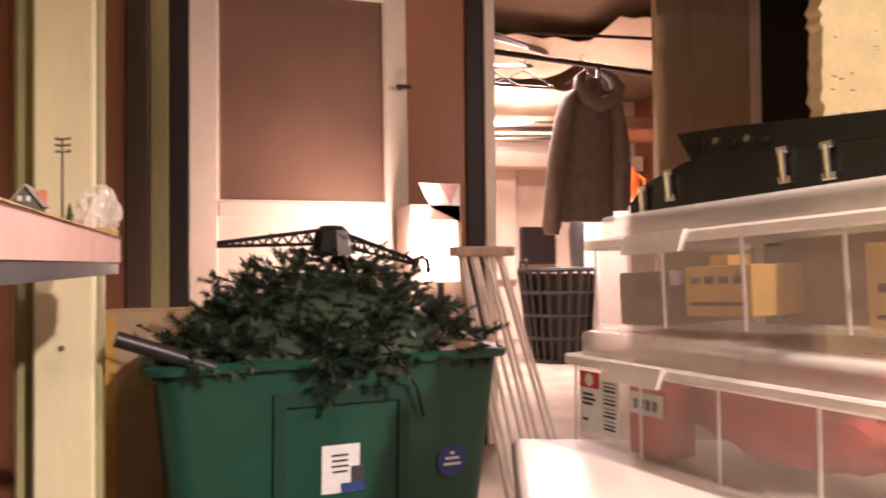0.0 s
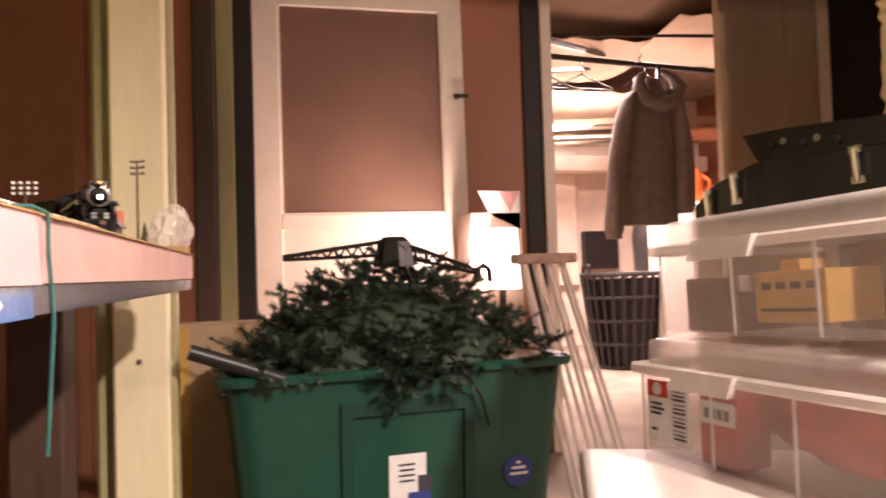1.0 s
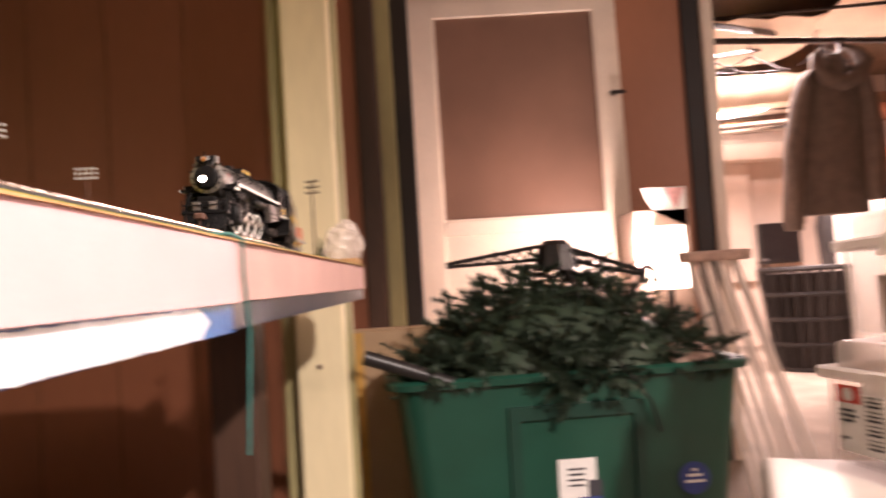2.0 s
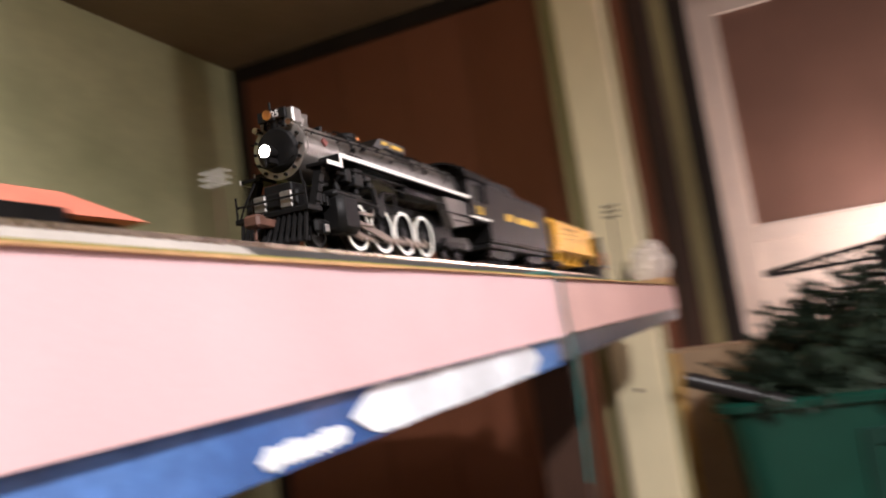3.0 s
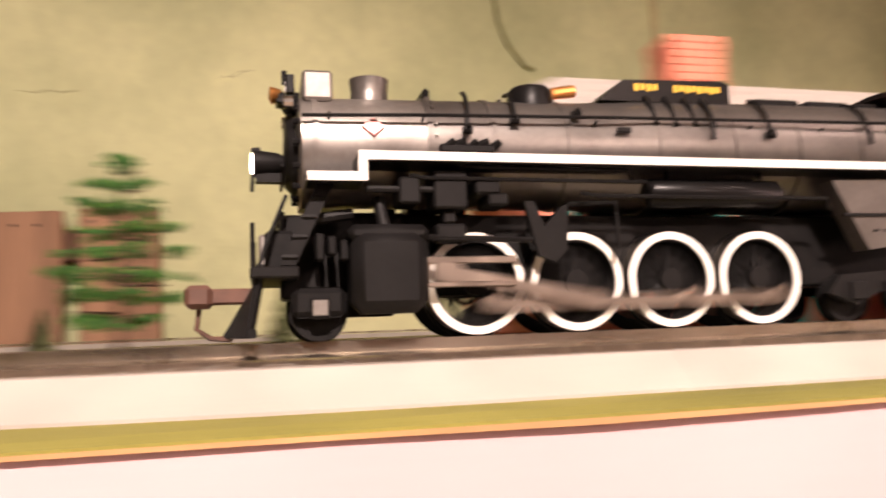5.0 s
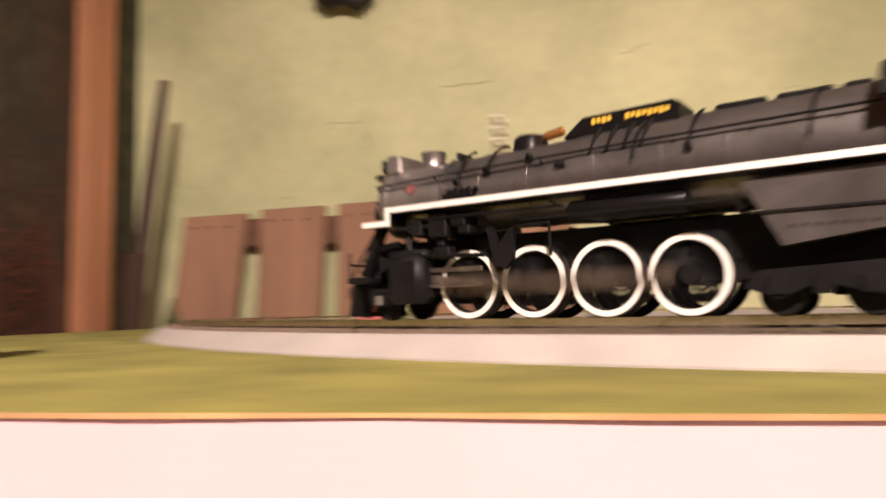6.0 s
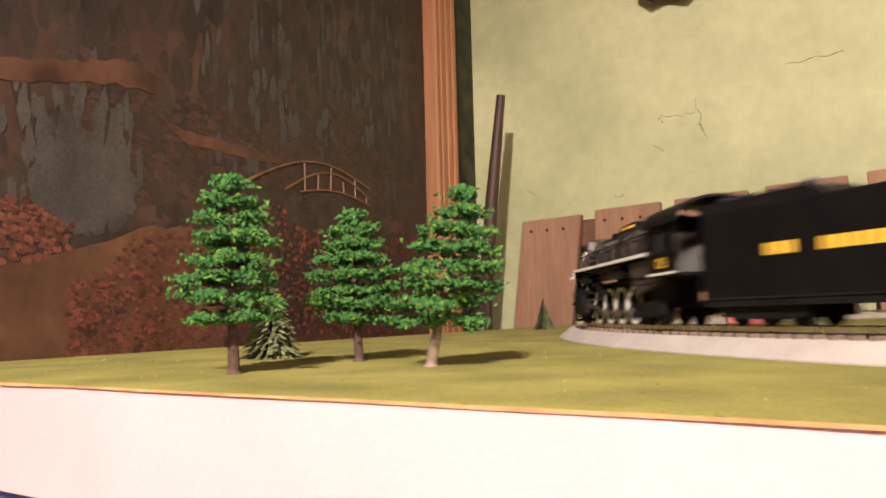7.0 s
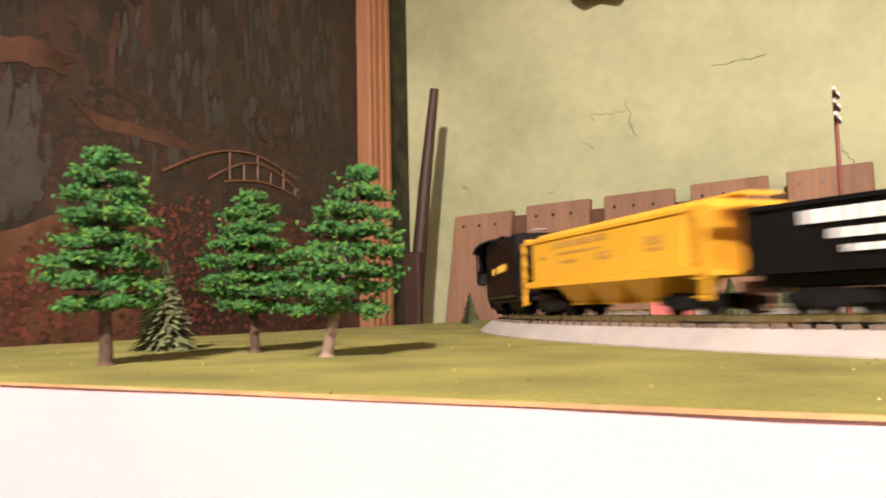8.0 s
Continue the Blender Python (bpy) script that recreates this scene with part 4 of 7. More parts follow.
        for s0, a0, r in ((-1.5, 0.15, 0.0128), (8.5, 0.35, 0.0128), (22.0, 0.5, 0.0130), (66.0, 0.2, 0.0139)):
            bm = B()
            y_, z_ = over(a0, r)
            tube(bm, [(X(s0 - 0.9), y_, z_), (X(s0 + 0.9), y_, z_)], [0.0007, 0.0009], 8)
            tube(bm, [(X(s0), y_, z_), (X(s0), y_ + s * 0.0011, z_ + 0.0008)], 0.0005, 6)
            part("check_valve", bm, LOCO_FLAT, e)
        for dz, a, b in ((0.0, -14, 34), (0.0022, -4, 30), (-0.0030, 20, 76)):
            bm = B()
            tube(bm, [(X(a), s * 0.0160, 0.0298 + dz), (X(a + 3), s * 0.0166, 0.0292 + dz), (X(b), s * 0.0166, 0.0290 + dz), (X(b + 2), s * 0.0150, 0.0270 + dz)], 0.0004, 6)
            part("side_pipe", bm, LOCO_FLAT, e)
        bm = B()
        box(bm, X(30.2), X(33.4), *sorted((s * 0.0126, s * 0.0132)), 0.0400, 0.0412, bevel=0.0002)
        part("builder_plate", bm, LOCO_FLAT, e)
        bm = B()
        for k in range(7):
            tube(bm, [(X(-7.4), *over(0.1 + 0.2 * k, 0.0112)), (X(-7.4), *over(0.1 + 0.2 * k, 0.0119))], 0.0003, 5)
        tagged(part("rivet_row", bm, LOCO_GREY, e), kind="stuff")
        bm = B()
        for k in range(4):
            mbox(bm, -31 + 2.2 * k, -29.4 + 2.2 * k, *sorted((s * 9.5, s * 13.5)), 14.5 + (k % 2), 19.5 - 0.6 * k, 0.3)
        tube(bm, [(X(-31), s * 0.0120, 0.0222), (X(-24), s * 0.0120, 0.0232)], 0.0011, 8)
        part("lubricator", bm, LOCO_FLAT, e)
        # red diamond mark on the smokebox
        bm = B()
        rows = []
        for k in range(7):
            q = k / 3 - 1
            half = 2.1 * (1 - abs(q)) + 0.05
            ang = 0.24 + q * 0.16
            rows.append([bm.verts.new((X(-19.6 + u), s * 0.0118 * math.cos(ang), 0.0374 + 0.0118 * math.sin(ang))) for u in (-half, half)])
        for lo_, hi_ in zip(rows, rows[1:]):
            bm.faces.new((lo_[0], lo_[1], hi_[1], hi_[0]))
        r = bmesh.ops.extrude_face_region(bm, geom=bm.faces[:])
        bmesh.ops.translate(bm, verts=[v for v in r["geom"] if isinstance(v, bmesh.types.BMVert)], vec=(0, s * -0.0005, -0.0002))
        bmesh.ops.recalc_face_normals(bm, faces=bm.faces[:])
        part("diamond_mark", bm, DECAL, e, "small red diamond mark")
        # cylinder, steam chest, slide bars
        bm = B()
        mbox(bm, -25, -11, *sorted((s * 8, s * 18.2)), 4.6, 19.5, 2.2)
        mbox(bm, -25.5, -10.5, *sorted((s * 9, s * 16.5)), 17.5, 20.8, 1.2)
        tube(bm, [(X(-18.5), s * 0.0135, 0.0205), (X(-19.3), s * 0.0125, 0.0262)], [0.0013, 0.0011], 10)
        part("cylinder", bm, LOCO_FLAT, e, smooth=40)
        bm = B()
        mbox(bm, -12.5, 7, *sorted((s * 12.6, s * 13.6)), 13.6, 15.0, 0.2)
        mbox(bm, -12.5, 7, *sorted((s * 12.6, s * 13.6)), 9.2, 10.2, 0.2)
        part("slide_bar", bm, STEEL, e, "worn steel slide bars")
        bm = B()
        mbox(bm, -9, -3, *sorted((s * 11, s * 15)), 17.5, 21.0, 0.5)
        mbox(bm, -7.5, -5, *sorted((s * 12, s * 15)), 21, 23.5, 0.4)
        prism(bm, [(X(9), 0.0255), (X(11), 0.0255), (X(13), 0.0205), (X(16.5), 0.0245), (X(18), 0.0250), (X(17.5), 0.0160), (X(15), 0.0135), (X(11.5), 0.0150)], s * 0.0125, s * 0.0140)
        tube(bm, [(X(18), s * 0.0135, 0.0250), (X(28.5), s * 0.0135, 0.0254), (X(28.8), s * 0.0135, 0.0165)], 0.0005, 6)
        tube(bm, [(X(-12), s * 0.0145, 0.0185), (X(10), s * 0.0145, 0.0178)], 0.0006, 6)
        part("valve_gear", bm, LOCO_FLAT, e)
        # firebox side, ash pan
        bm = B()
        prism(bm, [(X(78), 0.0300), (X(112), 0.0308), (X(112), 0.0185), (X(86), 0.0150)], s * 0.0120, s * 0.0165)
        part("ash_pan", bm, BOILER, e, "grey riveted ash pan side")
        bm = B()
        mbox(bm, 80, 112, *sorted((s * 16.5, s * 17.0)), 22.2, 22.9, 0.1)
        for k in range(9):
            tube(bm, [(X(88 + 2.6 * k), s * 0.0164, 0.0192), (X(88 + 2.6 * k), s * 0.0169, 0.0192)], 0.0004, 5)
        part("rivet_strip", bm, LOCO_FLAT, e)
        # smokebox brace down to the pilot deck
        bm = B()
        prism(bm, [(X(-30.6), 0.0285), (X(-27.6), 0.0285), (X(-34.6), 0.0136), (X(-37.2), 0.0136)], *sorted((s * 0.0120, s * 0.0150)))
        for k in range(4):
            tube(bm, [(X(-31.8 - 1.7 * k), s * 0.0150, 0.0258 - 0.0036 * k), (X(-29.2 - 1.7 * k), s * 0.0150, 0.0258 - 0.0036 * k)], 0.0005, 5)
        part("brace_step", bm, LOCO_FLAT, e)
    # frame, deck, pilot
    bm = B()
    mbox(bm, -37, 110, -6, 6, 8, 24, 0.5)
    part("frame", bm, LOCO_FLAT, e)
    bm = B()
    mbox(bm, -42.5, -34, -15.5, 15.5, 11.4, 13.4, 0.3)
    mbox(bm, -40, -34.5, -10, 10, 12.6, 20.5, 0.8)
    for s in (-1, 1):
        tube(bm, [(X(-42), s * 0.0145, 0.0126), (X(-42), s * 0.0145, 0.0212)], 0.0004, 6)
        tube(bm, [(X(-41), s * 0.0140, 0.0134), (X(-39.5), s * 0.0130, 0.0180), (X(-36), s * 0.0095, 0.0270)], 0.0004, 6)
    tube(bm, [(X(-42), -0.0145, 0.0175), (X(-42), 0.0145, 0.0175)], 0.0004, 6)
    part("pilot_deck", bm, LOCO_FLAT, e)
    bm = B()
    bx = [(X(-42.6), -0.0140), (X(-46.6), 0), (X(-42.6), 0.0140), (X(-41.6), 0.0140), (X(-45.4), 0), (X(-41.6), -0.0140)]
    prism(bm, bx, 0.0010, 0.0026, axis="z")
    pil = part("pilot", bm, LOCO_FLAT, e, "slatted pilot")
    for k in range(13):
        bm = B()
        y = -0.0132 + 0.0022 * k
        tip = 0.0045 * (1 - abs(y) / 0.0145)
        tube(bm, [(X(-41), y, 0.0116), (X(-40.6) - tip - 0.002, y * 0.98, 0.0012)], 0.0008, 6)
        part("slat", bm, LOCO_FLAT, pil)
    coupler(e, X(-42), -1)
    bm = B()
    mbox(bm, -41, -39.6, -8, -3, 14, 20, 0.4)
    mbox(bm, -41, -39.6, 3, 8, 14, 20, 0.4)
    part("shield_panel", bm, LOCO_GREY, e, "grey pump shields")
    # cab
    bm = B()
    for s in (-1, 1):
        y0, y1 = sorted((s * 0.0172, s * 0.0182))
        box(bm, X(110), X(140), y0, y1, 0.0222, 0.0320)
        box(bm, X(110), X(118), y0, y1, 0.0320, 0.0445)
        box(bm, X(128), X(131), y0, y1, 0.0320, 0.0445)
        box(bm, X(118), X(131), y0, y1, 0.0415, 0.0445)
        box(bm, X(138.5), X(140), y0, y1, 0.0320, 0.0445)
    box(bm, X(109.5), X(110.5), -0.0182, 0.0182, 0.0300, 0.0500)
    box(bm, X(110), X(140), -0.0172, 0.0172, 0.0215, 0.0226)
    cab = part("cab", bm, LOCO, e)
    bm = B()
    outer = [(0.0196 * math.cos(a), 0.0440 + 0.0108 * math.sin(a)) for a in [math.pi * k / 14 for k in range(15)]]
    inner = [(0.0186 * math.cos(a), 0.0438 + 0.0099 * math.sin(a)) for a in [math.pi * k / 14 for k in range(15)]]
    prism(bm, outer + inner[::-1], X(106), X(146), axis="x")
    part("roof", bm, LOCO_FLAT, cab, smooth=40)
    for s in (-1, 1):
        bm = B()
        box(bm, X(118), X(128), *sorted((s * 0.0170, s * 0.0174)), 0.0320, 0.0415)
        part("window_pane", bm, GLASS_DARK, cab)
        bm = B()
        box(bm, X(109.5), X(141), *sorted((s * 0.0183, s * 0.0187)), 0.0222, 0.0233)
        part("white_edge", bm, WHITE_TRIM, cab, "white painted sill stripe")
        lettering("number_lettering", "1225", 0.0062, YELLOW_LETTER, cab, pose(X(125), s * 0.01825, 0.0272, 90, 0, 0 if s < 0 else 180))
    bm = B()
    box(bm, X(112), X(122), -0.012, 0.012, 0.0228, 0.0420, bevel=0.001)
    part("backhead", bm, LOCO_GREY, cab)
    bm = B()
    box(bm, X(130), X(136), 0.006, 0.013, 0.0228, 0.032, bevel=0.0006)
    part("seat_box", bm, TENDER_GREEN, cab, "green seat box")
    # trailing truck, leading truck
    for a, r in ((84, 4.6), (102, 5.2)):
        for s in (-1, 1):
            wheel("trailing_wheel", r * mm, 0.0026, None, e, (X(a), s * 0.0092, r * mm), 0)
    for s in (-1, 1):
        bm = B()
        prism(bm, [(X(77), 0.0062), (X(80), 0.0100), (X(108), 0.0115), (X(112), 0.0095), (X(112), 0.0055), (X(104), 0.0040), (X(96), 0.0062), (X(90), 0.0062), (X(84), 0.0035)], *sorted((s * 0.0118, s * 0.0142)))
        for a in (84, 93, 102):
            mbox(bm, a - 2, a + 2, *sorted((s * 14, s * 15)), 4.5, 8.5, 0.3)
        part("trailing_frame", bm, LOCO_FLAT, e)
        wheel("leading_wheel", 0.0050, 0.0026, None, e, (X(-30.3), s * 0.0090, 0.0050), 0)
        bm = B()
        box(bm, X(-35.5), X(-25.5), *sorted((s * 0.0112, s * 0.0132)), 0.0042, 0.0098, bevel=0.0012)
        box(bm, X(-32.2), X(-28.6), *sorted((s * 0.0130, s * 0.0142)), 0.0040, 0.0078, bevel=0.0004)
        part("leading_frame", bm, LOCO_FLAT, e)
        bm = B()
        box(bm, X(-31.8), X(-29.0), *sorted((s * 0.0142, s * 0.0145)), 0.0046, 0.0074, bevel=0.0002)
        part("journal_cover", bm, LOCO_GREY, e, "grey journal cover")
    drivers = []
    for k in range(4):
        for s in (-1, 1):
            drivers.append((wheel("driving_wheel", 0.01005, 0.0030, None, e, (X(21.2 * k), s * 0.0080, 0.01005), 14, True), Vector((X(21.2 * k), s * 0.0080, 0.01005)), s))
    rods = []
    for s in (-1, 1):
        bm = B()
        prism(bm, [(-0.034, -0.0010), (-0.034, 0.0010), (-0.0318, 0.0018), (-0.0295, 0.0009), (-0.013, 0.0009), (-0.0106, 0.0018), (-0.008, 0.0009), (0.008, 0.0009), (0.0106, 0.0018), (0.013, 0.0009), (0.0295, 0.0009), (0.0318, 0.0018), (0.034, 0.0010), (0.034, -0.0010), (0.0318, -0.0016), (-0.0318, -0.0016)], -0.0005, 0.0005)
        for k in range(4):
            tube(bm, [(-0.0318 + 0.0212 * k, -0.0016, 0), (-0.0318 + 0.0212 * k, 0.0016, 0)], 0.0012, 10)
        rods.append((part("coupling_rod", bm, STEEL, e, "brown-grey steel coupling rod"), "c", s))
        bm = B()
        prism(bm, [(-0.0300, -0.0012), (-0.0300, 0.0012), (0.0, 0.0014), (0.0018, 0.0), (0.0, -0.0014)], -0.0005, 0.0005)
        box(bm, -0.0345, -0.0285, -0.0012, 0.0012, -0.0022, 0.0022, bevel=0.0004)
        rods.append((part("main_rod", bm, STEEL, e, "brown-grey steel main rod"), "m", s))
    return e, drivers, rods


LOCOMOTIVE, DRIVERS, RODS = steam_locomotive()


def tender():
    e = thing("coal_tender", "black model coal tender with yellow lettering", "tender")
    L = 0.066
    bm = B()
    box(bm, -L, L, -0.0172, 0.0172, 0.0105, 0.0450, bevel=0.0008)
    body = part("body", bm, LOCO, e)
    bm = B()
    prism(bm, [(-L, 0.0450), (-L, 0.0490), (-0.012, 0.0490), (-0.004, 0.0450)], -0.0165, 0.0165)
    part("coal_bunker", bm, LOCO_FLAT, body)
    bm = B()
    rnd = random.Random(5)
    for i in range(140):
        p = Vector((rnd.uniform(-L + 0.004, -0.015), rnd.uniform(-0.014, 0.014), 0.0488 + rnd.uniform(0, 0.0016)))
        vs = bmesh.ops.create_icosphere(bm, subdivisions=1, radius=rnd.uniform(0.0009, 0.0021), matrix=Matrix.Translation(p))["verts"]
        for v in vs:
            v.co += Vector((rnd.uniform(-1, 1), rnd.uniform(-1, 1), rnd.uniform(-1, 1))) * 0.0003
    tagged(part("coal", bm, LOCO, body, "black coal lumps"), kind="stuff")
    bm = B()
    box(bm, 0.03, 0.042, -0.006, 0.006, 0.0450, 0.0475, bevel=0.0005)
    tube(bm, [(0.05, -0.004, 0.045), (0.05, -0.004, 0.0485), (0.05, 0.004, 0.0485), (0.05, 0.004, 0.045)], 0.0005, 6)
    part("water_hatch", bm, LOCO_GREY, body)
    bm = B()
    box(bm, -L - 0.001, L + 0.002, -0.0160, 0.0160, 0.0078, 0.0106, bevel=0.0004)
    part("underframe", bm, LOCO_FLAT, e)
    for s in (-1, 1):
        for a, b in ((-0.032, -0.014), (-0.008, 0.034)):
            bm = B()
            n = int((b - a) / 0.0046)
            for k in range(n):
                x = a + k * 0.0046
                box(bm, x, x + 0.0034, *sorted((s * 0.0172, s * 0.0174)), 0.0262, 0.0306)
                box(bm, x + 0.0008, x + 0.0026, *sorted((s * 0.0174, s * 0.0175)), 0.0274, 0.0294)
            part("lettering_print", bm, YELLOW_LETTER, body, "yellow bars of lettering")
        bm = B()
        for k in range(40):
            x = -L + 0.003 + k * 0.0033
            tube(bm, [(x, s * 0.0170, 0.0432), (x, s * 0.0175, 0.0432)], 0.0003, 5)
            tube(bm, [(x, s * 0.0170, 0.0125), (x, s * 0.0175, 0.0125)], 0.0003, 5)
        part("rivet_line", bm, LOCO_FLAT, body)
    for x, n in ((-0.040, 3), (0.040, 3)):
        bm = B()
        box(bm, x - 0.004, x + 0.004, -0.0112, 0.0112, 0.0042, 0.0078)
        b = part("bogie", bm, LOCO_FLAT, e)
        for s in (-1, 1):
            bm = B()
            prism(bm, [(x - 0.021, 0.004), (x - 0.021, 0.0078), (x + 0.021, 0.0078), (x + 0.021, 0.004), (x + 0.012, 0.0028), (x - 0.012, 0.0028)], *sorted((s * 0.0112, s * 0.0130)))
            part("side_frame", bm, LOCO_FLAT, b)
        for k in range(n):
            for s in (-1, 1):
                wheel("wheel", 0.0046, 0.0025, None, b, (x + (k - 1) * 0.0140, s * 0.0090, 0.0046))
    coupler(e, L, 1)
    return e


TENDER = tender()


def hopper_car():
    e = thing("hopper_car", "yellow model covered hopper car with faded lettering", "railway car")
    L = 0.0715
    bm = B()
    prof = [(-0.0165, 0.0145), (-0.0180, 0.0170), (-0.0180, 0.0368), (-0.0135, 0.0400), (0.0135, 0.0400), (0.0180, 0.0368), (0.0180, 0.0170), (0.0165, 0.0145)]
    prism(bm, prof, -L + 0.012, L - 0.012, axis="x")
    body = part("body", bm, HOPPER, e)
    bm = B()
    for s in (-1, 1):
        box(bm, -L, L, *sorted((s * 0.0176, s * 0.0186)), 0.0358, 0.0372)
        box(bm, -L, L, *sorted((s * 0.0176, s * 0.0186)), 0.0140, 0.0168)
        for x in (-L + 0.0005, L - 0.0025):
            box(bm, x, x + 0.002, *sorted((s * 0.0172, s * 0.0186)), 0.0050, 0.0372)
            for k in range(5):
                box(bm, x - 0.004 if x > 0 else x, x + 0.002 if x > 0 else x + 0.006, *sorted((s * 0.0182, s * 0.0186)), 0.0060 + 0.0062 * k, 0.0068 + 0.0062 * k)
    part("side_sill", bm, HOPPER, e)
    bm = B()
    box(bm, -L, L, -0.0045, 0.0045, 0.0410, 0.0418)
    for k in range(9):
        box(bm, -L + 0.010 + 0.0172 * k, -L + 0.0115 + 0.0172 * k, -0.0070, 0.0070, 0.0398, 0.0412)
    part("roof_walk", bm, HOPPER, e)
    for d in (-1, 1):
        bm = B()
        prism(bm, [(d * (L - 0.012), 0.0368), (d * (L - 0.012), 0.0150), (d * (L - 0.030), 0.0150)], -0.0165, 0.0165)
        box(bm, *sorted((d * L, d * (L - 0.014))), -0.0160, 0.0160, 0.0135, 0.0150)
        box(bm, *sorted((d * L, d * (L - 0.002))), -0.0165, 0.0165, 0.0362, 0.0392)
        part("end_slope", bm, HOPPER, e)
        bm = B()
        for k in range(6):
            tube(bm, [(d * (L - 0.0005), 0.007, 0.017 + 0.0038 * k), (d * (L - 0.0005), 0.014, 0.017 + 0.0038 * k)], 0.0004, 5)
        for y in (0.007, 0.014):
            tube(bm, [(d * (L - 0.0005), y, 0.014), (d * (L - 0.0005), y, 0.0365)], 0.0004, 5)
        part("end_ladder", bm, HOPPER, e)
        coupler(e, d * L, d)
        truck(e, d * (L - 0.020), 0.0200)
    for x in (-0.027, -0.0, 0.027):
        bm = B()
        a = bm.faces.new([bm.verts.new((x + u, v, 0.0148)) for u, v in ((-0.0135, -0.0160), (0.0135, -0.0160), (0.0135, 0.0160), (-0.0135, 0.0160))])
        b = [bm.verts.new((x + u, v, 0.0062)) for u, v in ((-0.0055, -0.0110), (0.0055, -0.0110), (0.0055, 0.0110), (-0.0055, 0.0110))]
        bm.faces.new(b)
        av = list(a.verts)
        for k in range(4):
            bm.faces.new((av[k], av[(k + 1) % 4], b[(k + 1) % 4], b[k]))
        box(bm, x - 0.006, x + 0.006, -0.0115, 0.0115, 0.0050, 0.0064)
        part("hopper_chute", bm, HOPPER, e)
    rnd = random.Random(8)
    for s in (-1, 1):
        for x0, x1, z, h in ((-0.038, 0.010, 0.0315, 0.0028), (-0.036, 0.006, 0.0282, 0.0012), (-0.052, -0.044, 0.0272, 0.0014), (0.002, 0.010, 0.0235, 0.0034), (-0.030, -0.018, 0.0240, 0.0014), (0.036, 0.046, 0.0262, 0.0036), (0.036, 0.046, 0.0240, 0.0014)):
            bm = B()
            x = x0
            while x < x1:
                w = rnd.uniform(0.0010, 0.0024)
                box(bm, x, x + w, *sorted((s * 0.0180, s * 0.01815)), z, z + h)
                x += w + 0.0007
            part("lettering_print", bm, HOPPER_DK, body, "faded brown lettering bars")
    return e


HOPPER_CAR = hopper_car()


def gondola():
    e = thing("coal_hopper_car", "black model open hopper car with white lettering", "railway car")
    L = 0.072
    bm = B()
    for s in (-1, 1):
        box(bm, -L, L, *sorted((s * 0.0168, s * 0.0178)), 0.0125, 0.0325)
        for k in range(11):
            x = -L + 0.001 + k * (2 * L - 0.002) / 10
            box(bm, x - 0.0008, x + 0.0008, *sorted((s * 0.0178, s * 0.0188)), 0.0125, 0.0318)
        box(bm, -L, L, *sorted((s * 0.0166, s * 0.0192)), 0.0318, 0.0332)
    for d in (-1, 1):
        box(bm, *sorted((d * L, d * (L - 0.001))), -0.0168, 0.0168, 0.0125, 0.0325)
    body = part("body", bm, LOCO, e)
    bm = B()
    box(bm, -L + 0.001, L - 0.001, -0.0168, 0.0168, 0.0125, 0.0285)
    part("coal_load", bm, LOCO_FLAT, body)
    bm = B()
    box(bm, -L, L, -0.0120, 0.0120, 0.0085, 0.0126, bevel=0.0004)
    part("underframe", bm, LOCO_FLAT, e)
    for s in (-1, 1):
        for x0, x1, z, h in ((-0.052, -0.012, 0.0262, 0.0040), (-0.044, -0.010, 0.0215, 0.0028), (-0.040, -0.012, 0.0175, 0.0020), (0.010, 0.050, 0.0235, 0.0046), (0.016, 0.046, 0.0180, 0.0022)):
            bm = B()
            x = x0
            while x < x1:
                box(bm, x, x + 0.0036, *sorted((s * 0.0189, s * 0.0191)), z, z + h)
                x += 0.0047
            part("lettering_print", bm, WHITE_LETTER, body, "white lettering bars")
    for d in (-1, 1):
        coupler(e, d * L, d)
        truck(e, d * (L - 0.022), 0.0200)
    return e


GONDOLA = gondola()


# ---- buildings and scenery on the layout ----
def siding_boards(bm, x0, x1, y, z0, z1, step=0.0042, out=-1):
    """Clapboards: tilted strips one above another on a wall that faces y."""
    z = z0
    while z < z1 - 1e-6:
        e = min(z + step, z1)
        prism(bm, [(y, z), (y + out * 0.0008, z), (y + out * 0.0004, e), (y, e)], x0, x1, axis="x")
        z = e


